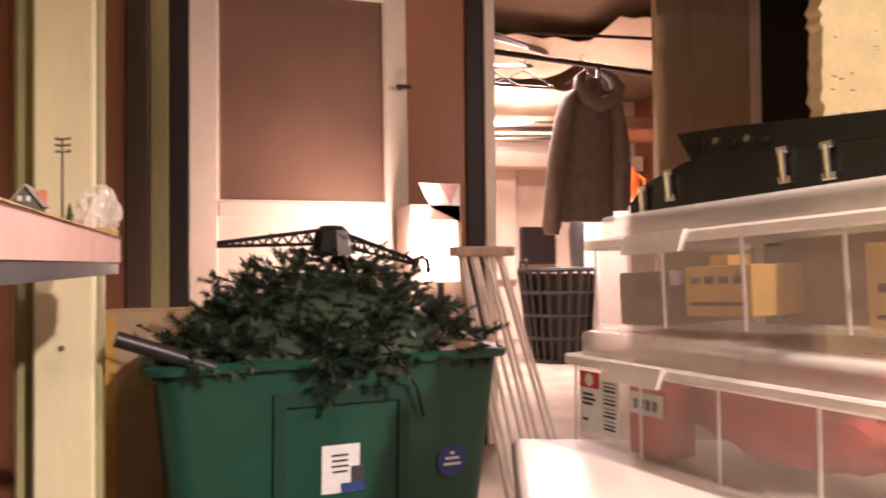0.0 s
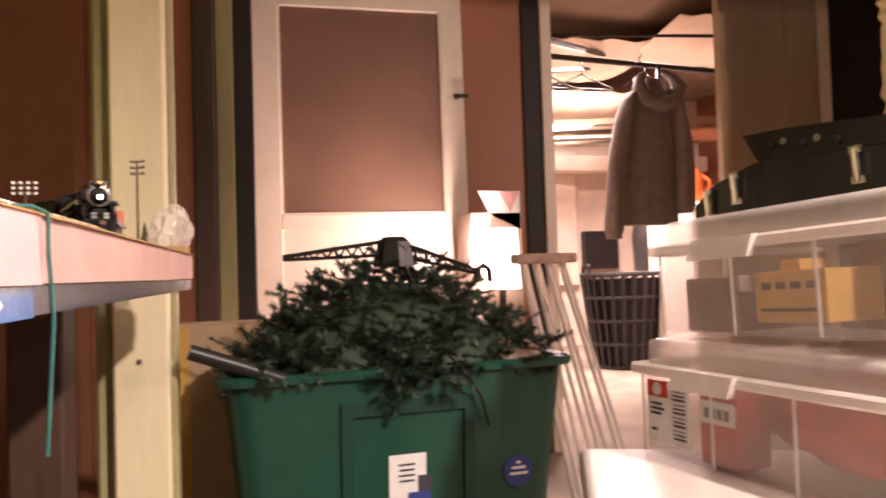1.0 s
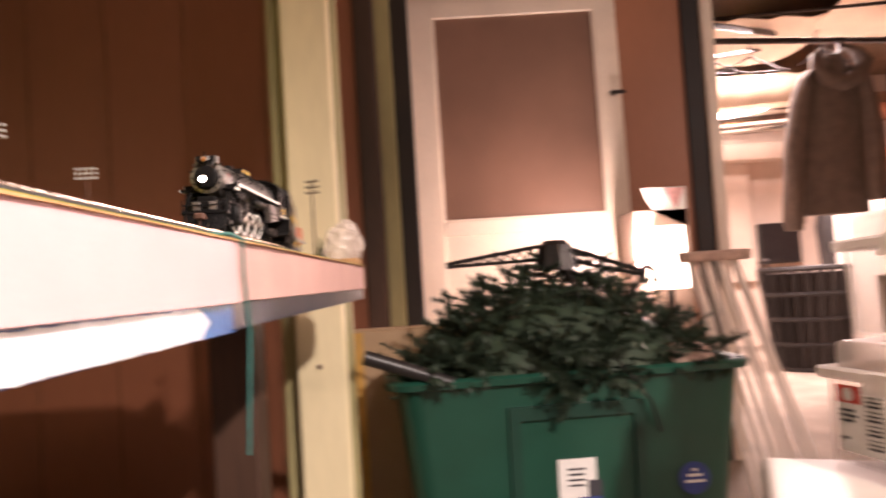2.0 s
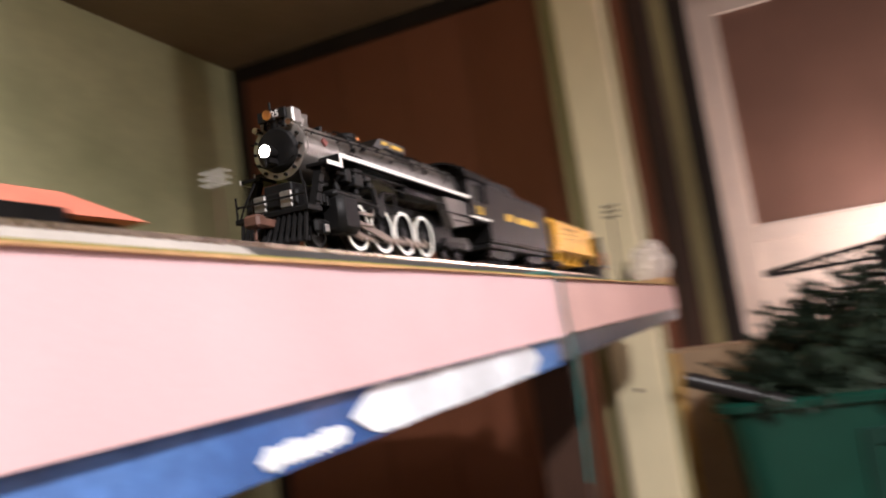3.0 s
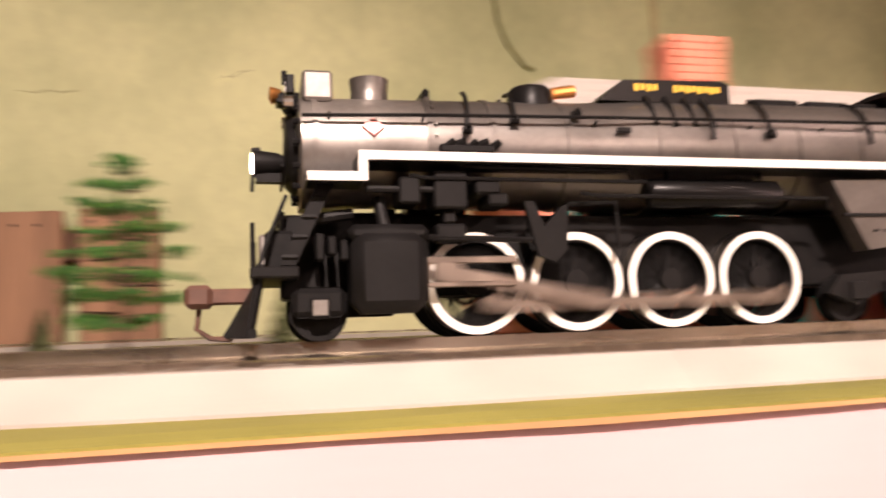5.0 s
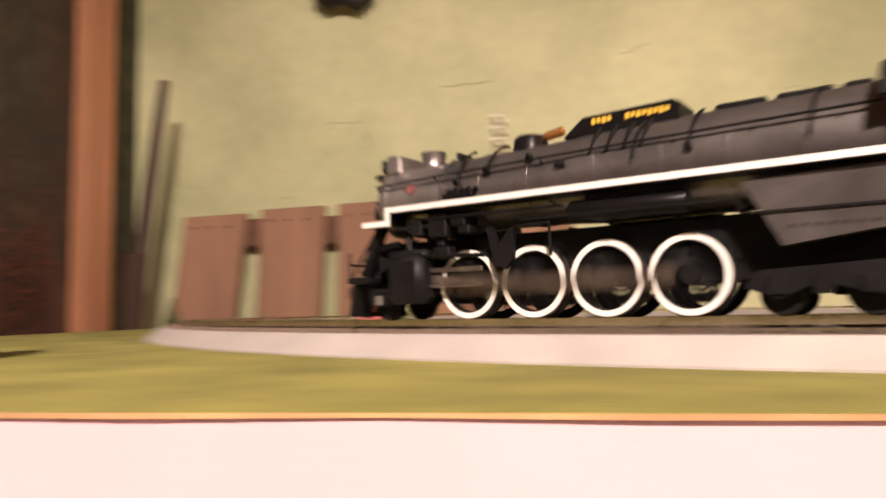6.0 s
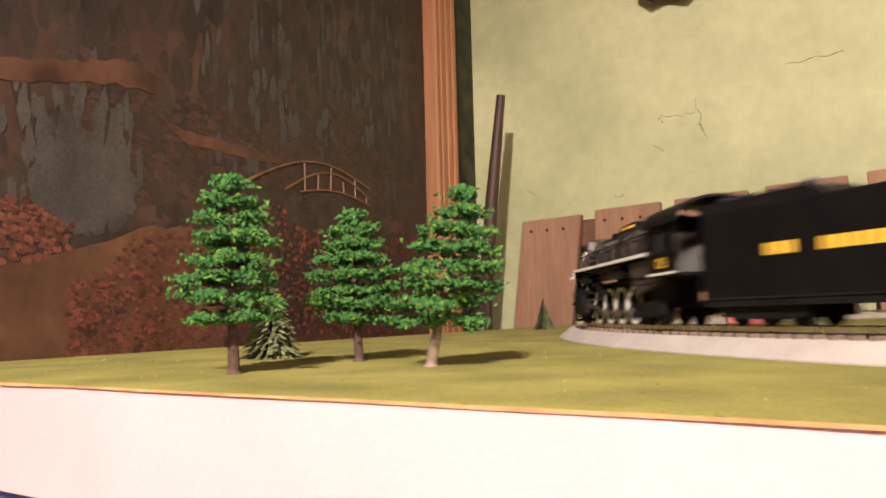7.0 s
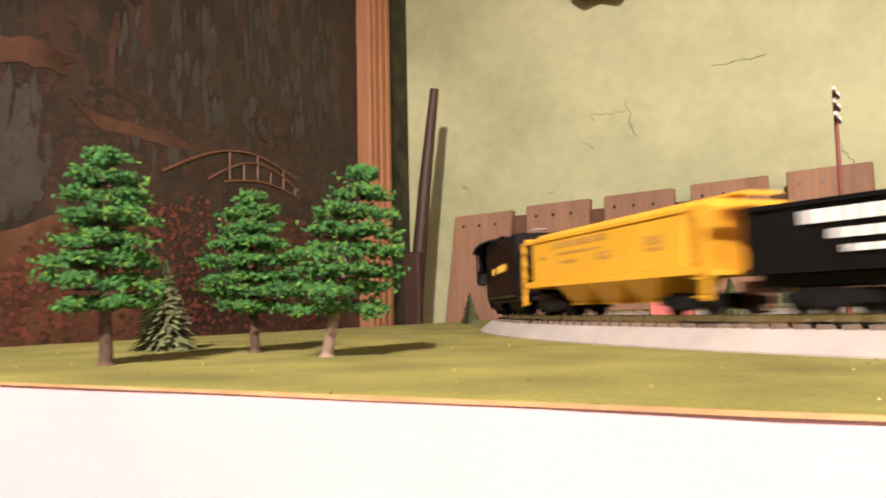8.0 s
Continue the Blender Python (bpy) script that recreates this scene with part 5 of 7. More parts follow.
def depot():
    d = thing("depot_building", "coral clapboard model depot with teal trim and grey roof", "model building", pose(0, 0, T))
    X0, X1, Yf, Yb, Z1 = -0.054, 0.178, 0.079, 0.150, 0.072
    bm = B()
    box(bm, X0 + 0.001, X1 - 0.001, Yf + 0.001, Yb, 0.0016, Z1 + 0.004)
    part("wall", bm, CORAL, d)
    n = 0
    z = 0.004
    while z < Z1:
        bm = B()
        siding_boards(bm, X0, X1, Yf + 0.001, z, z + 0.0042)
        part("clapboard", bm, CORAL, d)
        z += 0.0042
    for xe, o in ((X1, 1), (X0, -1)):
        bm = B()
        z = 0.004
        while z < Z1:
            prism(bm, [(xe - 0.001 * o, z), (xe + 0.0002 * o, z), (xe - 0.0006 * o, z + 0.0042), (xe - 0.001 * o, z + 0.0042)], Yf + 0.001, Yb)
            z += 0.0042
        part("end_siding", bm, CORAL, d)
    # roof: a hipped slab with a dark eave
    bm = B()
    o = 0.007
    lo = [bm.verts.new(c) for c in ((X0 - o, Yf - o, Z1), (X1 + o, Yf - o, Z1), (X1 + o, Yb + o, Z1), (X0 - o, Yb + o, Z1))]
    mi = [bm.verts.new((v.co.x, v.co.y, Z1 + 0.0028)) for v in lo]
    ym = (Yf + Yb) / 2
    a, b = bm.verts.new((X0 + 0.024, ym, Z1 + 0.024)), bm.verts.new((X1 - 0.024, ym, Z1 + 0.024))
    bm.faces.new(lo[::-1])
    for k in range(4):
        bm.faces.new((lo[k], lo[(k + 1) % 4], mi[(k + 1) % 4], mi[k]))
    bm.faces.new((mi[0], mi[1], b, a))
    bm.faces.new((mi[2], mi[3], a, b))
    bm.faces.new((mi[1], mi[2], b))
    bm.faces.new((mi[3], mi[0], a))
    r = part("roof", bm, ROOF, d, "pale grey hipped roof")
    bm = B()
    box(bm, X0 - o, X1 + o, Yf - o, Yf - o + 0.0015, Z1 - 0.004, Z1)
    box(bm, X1 + o - 0.0015, X1 + o, Yf - o, Yb + o, Z1 - 0.004, Z1)
    part("eave_board", bm, BLACKISH, r, "dark eave board")
    for cx, cy in ((0.005, 0.094), (0.107, 0.099)):
        bm = B()
        box(bm, cx - 0.0080, cx + 0.0080, cy - 0.0065, cy + 0.0065, 0.072, 0.1015)
        ch = part("chimney", bm, BRICK_RED, d, "pale red brick chimney")
        for k in range(12):
            bm = B()
            w = 0.0082 + (0.0006 if k > 9 else 0.0)
            box(bm, cx - w, cx + w, cy - 0.0068, cy + 0.0068, 0.0725 + 0.00243 * k, 0.07475 + 0.00243 * k, bevel=0.0002)
            part("brick_course", bm, BRICK_RED, ch)

    def window(x0, x1, z0, z1, door=False):
        bm = B()
        y = Yf - 0.0013
        t = 0.0016
        for c in ((x0, x1, z1 - t, z1 + 0.0006), (x0 - 0.0015, x1 + 0.0015, z0 - 0.0008, z0 + t), (x0, x0 + t, z0, z1), (x1 - t, x1, z0, z1), (x0, x1, (z0 + z1) / 2 - t * 0.4, (z0 + z1) / 2 + t * 0.4)):
            box(bm, c[0], c[1], y - 0.0009, y + 0.001, c[2], c[3])
        w = part("door" if door else "window", bm, TEAL, d, "teal painted frame")
        bm = B()
        box(bm, x0 + t, x1 - t, y + 0.0002, y + 0.0008, z0 + t, z1 - t)
        part("pane", bm, TEAL_DK, w)
        if door:
            bm = B()
            box(bm, x0 + t, x1 - t, y - 0.0004, y + 0.0008, z0 + t, (z0 + z1) / 2 - t)
            part("door_panel", bm, TEAL, w)

    for x0, x1 in ((0.155, 0.168), (0.128, 0.142), (0.075, 0.089), (0.054, 0.063), (-0.021, -0.012), (-0.046, -0.036)):
        window(x0, x1, 0.0335, 0.0525)
    for x0, x1 in ((0.104, 0.113), (0.019, 0.029), (-0.001, 0.008)):
        window(x0, x1, 0.0110, 0.0525, True)
    for x0, x1 in ((0.032, 0.049), (-0.032, -0.024)):
        bm = B()
        box(bm, x0, x1, Yf - 0.0030, Yf, 0.0335, 0.0505, bevel=0.0003)
        p = part("poster", bm, PAPER, d, "faded cream poster")
        bm = B()
        box(bm, x0 - 0.001, x1 + 0.001, Yf - 0.0032, Yf - 0.0004, 0.0507, 0.0522)
        box(bm, x0 - 0.001, x1 + 0.001, Yf - 0.0032, Yf - 0.0004, 0.0318, 0.0333)
        part("poster_frame", bm, TEAL, p)
    bm = B()
    box(bm, 0.029, 0.073, Yf - 0.0034, Yf, 0.0562, 0.0638, bevel=0.0003)
    sgn = part("sign_board", bm, TEAL, d, "teal name board with pale panel")
    bm = B()
    box(bm, 0.037, 0.065, Yf - 0.0038, Yf - 0.0033, 0.0582, 0.0616)
    part("sign_panel", bm, PAPER, sgn)
    bm = B()
    box(bm, X0 - 0.012, X1 + 0.012, Yf - 0.0055, Yb + 0.01, 0.0012, 0.0040, bevel=0.0004)
    part("platform", bm, BALLAST, d, "low pale platform")


depot()


def red_shed():
    d = thing("red_shed", "low model shed with a coral-red hipped roof", "model building", pose(0.50, 0.20, T))
    bm = B()
    box(bm, -0.03, 0.04, 0, 0.05, 0.0016, 0.060)
    part("wall", bm, DARK_WOOD, d)
    bm = B()
    lo = [bm.verts.new(c) for c in ((-0.04, -0.01, 0.060), (0.05, -0.01, 0.060), (0.05, 0.06, 0.060), (-0.04, 0.06, 0.060))]
    hi = [bm.verts.new(c) for c in ((-0.034, 0.02, 0.080), (0.022, 0.02, 0.080), (0.022, 0.03, 0.080), (-0.034, 0.03, 0.080))]
    bm.faces.new(lo[::-1])
    bm.faces.new(hi)
    for k in range(4):
        bm.faces.new((lo[k], lo[(k + 1) % 4], hi[(k + 1) % 4], hi[k]))
    part("roof", bm, CORAL, d, "coral-red roof")


red_shed()


def cottage():
    d = thing("grey_cottage", "small grey gabled model cottage with a coral chimney", "model building", pose(1.385, 0.115, T, 0, 0, 0))
    bm = B()
    box(bm, -0.02, 0.02, -0.016, 0.016, 0.0016, 0.048)
    prism(bm, [(-0.016, 0.048), (0.016, 0.048), (0, 0.068)], -0.02, 0.02, axis="x")
    part("wall", bm, mat("cottage_grey", (0.14, 0.12, 0.11), 0.8, var=0.15, scale=80), d)
    bm = B()
    for s in (-1, 1):
        prism(bm, [(s * 0.022, 0.0405), (0, 0.0685), (0, 0.071), (s * 0.022, 0.043)], -0.024, 0.024, axis="x")
    part("roof", bm, ROOF, d)
    for y in (-0.006, 0.004):
        bm = B()
        box(bm, -0.0208, -0.0198, y, y + 0.005, 0.048, 0.055)
        part("window", bm, WHITE_TRIM, d, "white window")
    bm = B()
    box(bm, 0.004, 0.013, -0.020, -0.011, 0.040, 0.066, bevel=0.0005)
    part("chimney", bm, BRICK_RED, d)


cottage()


def parked_locomotive():
    e = thing("parked_locomotive", "small black model steam locomotive parked on a siding", "locomotive", pose(0.0, 0.150, T + 0.0128))
    bm = B()
    tube(bm, [(0.218, 0, 0.026), (0.222, 0, 0.026), (0.335, 0, 0.028)], [0.006, 0.0095, 0.0105], 28)
    part("boiler", bm, BOILER, e, smooth=40)
    for x, r, h in ((0.228, 0.0035, 0.046), (0.262, 0.004, 0.043), (0.292, 0.0045, 0.044)):
        bm = B()
        tube(bm, [(x, 0, 0.033), (x, 0, h - 0.001), (x, 0, h)], [r * 0.8, r, r * 0.7], 18)
        part("dome", bm, LOCO, e, smooth=50)
    bm = B()
    box(bm, 0.335, 0.366, -0.016, -0.0152, 0.018, 0.0315)
    box(bm, 0.335, 0.366, 0.0152, 0.016, 0.018, 0.0315)
    for x in (0.335, 0.349, 0.364):
        box(bm, x, x + 0.002, -0.016, 0.016, 0.0315, 0.043)
    cab = part("cab", bm, LOCO, e)
    bm = B()
    prism(bm, [(0.0175 * math.cos(math.pi * k / 10), 0.043 + 0.005 * math.sin(math.pi * k / 10)) for k in range(11)], 0.326, 0.374, axis="x")
    part("roof", bm, LOCO_FLAT, cab)
    bm = B()
    for k in range(4):
        box(bm, 0.340 + 0.004 * k, 0.343 + 0.004 * k, -0.0164, -0.016, 0.023, 0.028)
    part("number_print", bm, YELLOW_LETTER, cab, "yellow lettering bars")
    bm = B()
    box(bm, 0.21, 0.37, -0.012, 0.012, 0.008, 0.016, bevel=0.0006)
    box(bm, 0.200, 0.212, -0.015, 0.015, 0.004, 0.012, bevel=0.0006)
    part("frame", bm, LOCO_FLAT, e)
    for k in range(4):
        for s in (-1, 1):
            wheel("wheel", 0.0075, 0.003, None, e, (0.245 + 0.021 * k, s * 0.008, 0.0075), 10)
    bm = B()
    box(bm, 0.378, 0.452, -0.0155, 0.0155, 0.010, 0.034, bevel=0.0008)
    t = part("tender", bm, LOCO, e)
    for k in range(4):
        for s in (-1, 1):
            wheel("wheel", 0.0048, 0.003, None, t, (0.388 + 0.018 * k, s * 0.008, 0.0048))
    bm = B()
    for k in range(6):
        box(bm, 0.400 + 0.005 * k, 0.4035 + 0.005 * k, -0.0160, -0.0155, 0.0125, 0.016)
    part("lettering_print", bm, YELLOW_LETTER, t)


parked_locomotive()


def siding():
    t = thing("siding_track", "short grey siding track inside the oval", "track")
    bm = B()
    prism(bm, [(0.1235, T + 0.0014), (0.1315, T + 0.0085), (0.1685, T + 0.0085), (0.1765, T + 0.0014)], 0.19, 0.48, axis="x")
    part("roadbed", bm, BALLAST, t)
    for y in (0.1413, 0.1587):
        bm = B()
        box(bm, 0.19, 0.48, y - 0.0005, y + 0.0005, T + 0.0085, T + 0.0127)
        part("rail", bm, RAIL, t)


siding()


def leafy_tree(seed, height, crown0, r, lean=(0, 0), pale=False):
    """A model tree: trunk and tiers of clumped foliage pads with gaps between them."""
    rnd = random.Random(seed)
    t = thing("model_tree", "green foam-clump model tree on a brown plastic trunk", "tree", group="model trees")
    bm = B()
    top = Vector((lean[0], lean[1], height))
    pts = [Vector((0, 0, 0.0)), top * 0.25, top * 0.6, top * 0.97]
    tube(bm, pts, [0.0021, 0.0018, 0.0013, 0.0006], 9)
    tube(bm, [(0, 0, -0.0004), (0, 0, 0.0010)], [0.0034, 0.0023], 9)
    for k in range(16):
        f = crown0 / height + (1 - crown0 / height) * (k + 0.5) / 17
        a = rnd.uniform(0, 6.28)
        rr = r * (1 - (f * 0.8)) * 0.9
        p = top * f
        tube(bm, [p, p + Vector((rr * math.cos(a), rr * math.sin(a), rnd.uniform(-0.002, 0.002)))], [0.0008, 0.0004], 5)
    part("trunk", bm, BARK_PALE if pale else BARK, t, "pale plastic trunk" if pale else "")
    leaf, tip = B(), B()
    tiers = 8
    for k in range(tiers):
        f = k / (tiers - 1)
        z = crown0 + (height * 1.0 - crown0) * f
        prof = (0.70 + 0.30 * math.sin(min(1, f * 4.0) * 1.57)) * (1 - f) ** 0.52 + 0.17
        n = max(5, int(22 * prof))
        tilt_a, tilt = rnd.uniform(0, 6.28), rnd.uniform(0.02, 0.10)
        for j in range(n):
            a = 6.28 * j / n + rnd.uniform(-0.3, 0.3)
            if rnd.random() < 0.10:
                continue
            d = r * prof * rnd.uniform(0.25, 0.97)
            zz = z + rnd.uniform(-0.0014, 0.0014) + d * tilt * math.cos(a - tilt_a) - 0.05 * d
            c = Vector((lean[0] * z / height + d * math.cos(a), lean[1] * z / height + d * math.sin(a), zz))
            for i in range(38):
                o = Vector((rnd.gauss(0, 0.0024), rnd.gauss(0, 0.0024), rnd.gauss(0, 0.0009)))
                s = rnd.uniform(0.0006, 0.0014)
                to, u0 = (leaf if rnd.random() < 0.80 else tip), Vector((rnd.uniform(-1, 1), rnd.uniform(-1, 1), rnd.uniform(-1, 1))).normalized()
                w0 = u0.orthogonal().normalized()
                x0 = u0.cross(w0)
                vs = [to.verts.new(c + o + s * q) for q in (u0 * 0.7, w0 * rnd.uniform(0.7, 1.5), x0 * rnd.uniform(0.7, 1.5), -w0 * rnd.uniform(0.7, 1.3) - x0 * 0.5, -u0 * 0.5)]
                for f3 in ((0, 1, 2), (0, 2, 3), (0, 3, 1), (4, 2, 1), (4, 3, 2), (4, 1, 3)):
                    to.faces.new([vs[i3] for i3 in f3])
    for i in range(26):
        c = Vector((lean[0] + rnd.gauss(0, r * 0.10), lean[1] + rnd.gauss(0, r * 0.10), height * rnd.uniform(0.95, 1.03)))
        bmesh.ops.create_icosphere(leaf, subdivisions=1, radius=rnd.uniform(0.001, 0.0024), matrix=Matrix.Translation(c))
    part("foliage", leaf, FOLIAGE, t)
    part("pale_foliage", tip, FOLIAGE_TIP, t, "paler yellow-green foliage tips")
    return t


ZG = T + 0.0016
for seed, x, y, h, c0, r, ln, pale in ((1, -0.603, 0.044, 0.0675, 0.0205, 0.0192, (-0.003, 0), False), (2, -0.600, 0.110, 0.0625, 0.0185, 0.0180, (-0.005, 0.002), False), (3, -0.552, 0.091, 0.0635, 0.0175, 0.0195, (0.012, 0.005), True),
                                      (5, -0.188, 0.25, 0.094, 0.022, 0.030, (0, 0), False)):
    leafy_tree(seed, h, c0, r, ln, pale).matrix_world = pose(x, y, ZG)


def brush_pine(seed, h, r):
    rnd = random.Random(seed)
    t = thing("bottle_brush_pine", "olive bottle-brush model pine standing on the mat", "tree", group="model pines")
    bm = B()
    tube(bm, [(0, 0, 0), (0, 0, h * 0.95)], [0.0012, 0.0004], 7)
    part("trunk", bm, BARK, t)
    bm = B()
    for i in range(900):
        f = rnd.random() ** 1.25
        z = h * (0.05 + 0.93 * f)
        a = rnd.uniform(0, 6.28)
        rr = r * (1 - f) * rnd.uniform(0.55, 1.05) + 0.0008
        e = Vector((rr * math.cos(a), rr * math.sin(a), z - rr * 0.25))
        w = Vector((-math.sin(a), math.cos(a), 0)) * (r * 0.05)
        s = e * 0.35 + Vector((0, 0, z * 0.65 + rr * 0.1))
        vs = [bm.verts.new(p) for p in (s - w * 0.4, e - w, e + w + Vector((0, 0, 0.0004)), s + w * 0.4 + Vector((0, 0, 0.0008)))]
        bm.faces.new(vs)
    part("bristles", bm, PINE, t)
    return t


for seed, x, y, h, r in ((11, -0.664, 0.123, 0.041, 0.0165), (12, -0.740, 0.62, 0.034, 0.012), (13, -0.114, 0.30, 0.042, 0.013), (14, 1.366, 0.062, 0.046, 0.012), (15, -0.45, 0.40, 0.034, 0.011), (16, 0.31, 0.36, 0.045, 0.02), (17, -0.30, 0.55, 0.04, 0.016)):
    brush_pine(seed, h, r).matrix_world = pose(x, y, ZG)


def light_mast(x, y, h, rows=3, cols=4):
    m = thing("floodlight_mast", "thin brown model floodlight mast with white lamps", "mast", pose(x, y, ZG), group="floodlight masts")
    bm = B()
    tube(bm, [(0, 0, 0), (0, 0, h)], [0.0012, 0.0008], 8)
    tube(bm, [(0, 0, 0), (0, 0, 0.002)], 0.004, 10)
    part("pole", bm, RUST, m)
    for k in range(rows):
        z = h - 0.0055 * k
        bm = B()
        box(bm, -0.0008, 0.0008, -0.0125, 0.0125, z - 0.0005, z + 0.0005)
        part("crossbar", bm, RUST, m)
        for j in range(cols):
            bm = B()
            yy = -0.0105 + 0.007 * j
            tube(bm, [(-0.0030, yy, z), (-0.0026, yy, z), (0.0004, yy, z)], [0.0016, 0.0018, 0.0008], 10)
            part("lamp_head", bm, WHITE_TRIM, m)


light_mast(0.748, 0.30, 0.141)
light_mast(0.947, 0.30, 0.141)
light_mast(1.132, 0.30, 0.128)
light_mast(1.10, 0.135, 0.068)


def telegraph(x, y, h, turn, red=False):
    m = thing("telegraph_pole", "model telegraph pole with three crossarms and insulators", "pole", pose(x, y, ZG, 0, 0, turn), group="telegraph poles")
    bm = B()
    tube(bm, [(0, 0, 0), (0, 0, h)], [0.0017, 0.0013], 8)
    part("pole", bm, mat("pole_red", (0.20, 0.05, 0.03), 0.6, var=0.2) if red else BARK, m)
    for k in range(3):
        z = h - 0.002 - 0.0085 * k
        bm = B()
        box(bm, -0.011, 0.011, -0.0018, -0.0004, z - 0.0009, z + 0.0009)
        part("crossarm", bm, BARK, m)
        for u in (-0.010, -0.006, 0.006, 0.010):
            bm = B()
            tube(bm, [(u, -0.0011, z + 0.0008), (u, -0.0011, z + 0.0022), (u, -0.0011, z + 0.0034)], [0.0006, 0.0011, 0.0007], 8)
            part("insulator", bm, WHITE_TRIM if red else INK, m)


telegraph(1.354, 0.069, 0.131, 65)
telegraph(-0.381, 0.43, 0.155, 80, True)
telegraph(-0.094, 0.42, 0.150, 20, True)
simple("red_wagon_body", RED_MARK, "small red model wagon body standing by the back track", "model wagon", "", (-0.565, -0.520, 0.72, 0.75, ZG, ZG + 0.055), bevel=0.002)
simple("white_shed", WHITE_TRIM, "small white model shed inside the oval", "model building", "", (0.27, 0.31, 0.48, 0.52, ZG, ZG + 0.05), bevel=0.002)


def plastic_bag():
    bm = B()
    rnd = random.Random(6)
    bmesh.ops.create_icosphere(bm, subdivisions=4, radius=1.0)
    for v in bm.verts:
        p = v.co.copy()
        k = 1 + 0.30 * noise.noise(p * 1.9) + 0.15 * noise.noise(p * 5)
        v.co = Vector((p.x * 0.022 * k, p.y * 0.027 * k, max(-0.022, p.z * 0.036 * k)))
        v.co.z += 0.022
    ob = tagged(part("plastic_bag", bm, BAG, smooth=25), "crumpled clear plastic bag at the table's corner", "bag")
    ob.matrix_world = pose(1.362, 0.026, ZG + 0.010)
    bm = B()
    box(bm, 1.335, 1.386, 0.004, 0.056, ZG, ZG + 0.010, bevel=0.001)
    tagged(part("card_tray", bm, MAT_EDGE), "flat brown card under the plastic bag", "card")


plastic_bag()
bm = B()
tube(bm, [(0.640, 0.02, T + 0.0025), (0.655, 0.0, T + 0.0028), (0.660, -0.005, T), (0.664, -0.004, T - 0.02), (0.670, -0.0035, T - 0.036), (0.675, -0.003, T - 0.052), (0.672, 0.0, T - 0.12)], 0.0011, 8)
tagged(part("teal_cord", bm, TEAL_CORD, smooth=60), "teal cord hanging over the table edge", "cord")


# ---- things in the room ----
def green_tote():
    """Tapered tote with a rolled rim, on the floor."""
    t = thing("green_tote", "large green plastic storage tote heaped with a folded artificial tree", "storage tote", pose(1.572 + 0.19, -0.335, 0, 0, 0, 4.5))
    W, D, H = 0.340, 0.19, T - 0.205

    def loop(bm, w, d, z, r=0.05, n=5):
        out = []
        for cx, cy, a0 in ((w - r, d - r, 0), (-w + r, d - r, 1.5708), (-w + r, -d + r, 3.1416), (w - r, -d + r, 4.7124)):
            for k in range(n + 1):
                a = a0 + 1.5708 * k / n
                out.append(bm.verts.new((cy + r * math.sin(a), cx + r * math.cos(a), z)))
        return out

    def skin(bm, loops, close_first=True):
        for a, b in zip(loops, loops[1:]):
            n = len(a)
            for k in range(n):
                bm.faces.new((a[k], a[(k + 1) % n], b[(k + 1) % n], b[k]))
        if close_first:
            bm.faces.new(loops[0])

    bm = B()
    w0, d0 = W - 0.075, D - 0.05
    L = [loop(bm, w0, d0, 0.0), loop(bm, W - 0.018, D - 0.014, H - 0.03), loop(bm, W - 0.016, D - 0.012, H - 0.012), loop(bm, W - 0.024, D - 0.020, H - 0.012), loop(bm, w0 - 0.006, d0 - 0.006, 0.02)]
    skin(bm, L)
    bm.faces.new(L[-1])
    part("body", bm, TOTE, t, smooth=40)
    bm = B()
    L = [loop(bm, W - 0.017, D - 0.013, H - 0.020), loop(bm, W, D, H - 0.017), loop(bm, W + 0.002, D + 0.002, H - 0.006), loop(bm, W - 0.004, D - 0.004, H), loop(bm, W - 0.022, D - 0.018, H - 0.002), loop(bm, W - 0.024, D - 0.02, H - 0.013)]
    skin(bm, L, False)
    part("rim", bm, TOTE, t, smooth=50)
    # moulded arch on the front face (the face towards -x)
    k = (D - 0.014 - d0) / (H - 0.03)
    fx = lambda z: -(d0 + k * z)
    bm = B()
    for y0, y1, z0, z1 in ((-0.125, 0.125, H - 0.085, H - 0.060), (-0.125, -0.105, 0.06, H - 0.085), (0.105, 0.125, 0.06, H - 0.085)):
        vs = [bm.verts.new((fx(z) - e, y, z)) for z in (z0, z1) for y in (y0, y1) for e in (0.0, 0.008)]
        for f in ((0, 1, 3, 2), (4, 6, 7, 5), (0, 2, 6, 4), (1, 5, 7, 3), (0, 4, 5, 1), (2, 3, 7, 6)):
            bm.faces.new([vs[i] for i in f])
    part("moulded_arch", bm, TOTE_SHADE, t, "moulded arch, its shade in a darker green")

    def sticker(name, cy, cz, w, h, material, parent, lift=0.0015):
        bm = B()
        vs = [bm.verts.new((fx(z) - lift - e, y, z)) for e in (0, 0.0006) for y, z in ((cy - w, cz - h), (cy + w, cz - h), (cy + w, cz + h), (cy - w, cz + h))]
        for f in ((0, 1, 2, 3), (7, 6, 5, 4), (0, 4, 5, 1), (1, 5, 6, 2), (2, 6, 7, 3), (3, 7, 4, 0)):
            bm.faces.new([vs[i] for i in f])
        return part(name, bm, material, parent)

    lab = sticker("paper_label", 0.004, H - 0.205, 0.035, 0.044, WHITE_PAPER, t)
    tagged(lab, "torn white paper label with print")
    for i in range(4):
        sticker("print_bar", 0.006, H - 0.180 - 0.010 * i, 0.016 - 0.002 * (i % 2), 0.0018, INK, lab, 0.0024)
    sticker("print_picture", -0.028, H - 0.222, 0.013, 0.020, INK, lab, 0.0024)
    sticker("print_blue", -0.018, H - 0.240, 0.022, 0.008, INK_BLUE, lab, 0.0026)
    bm = B()
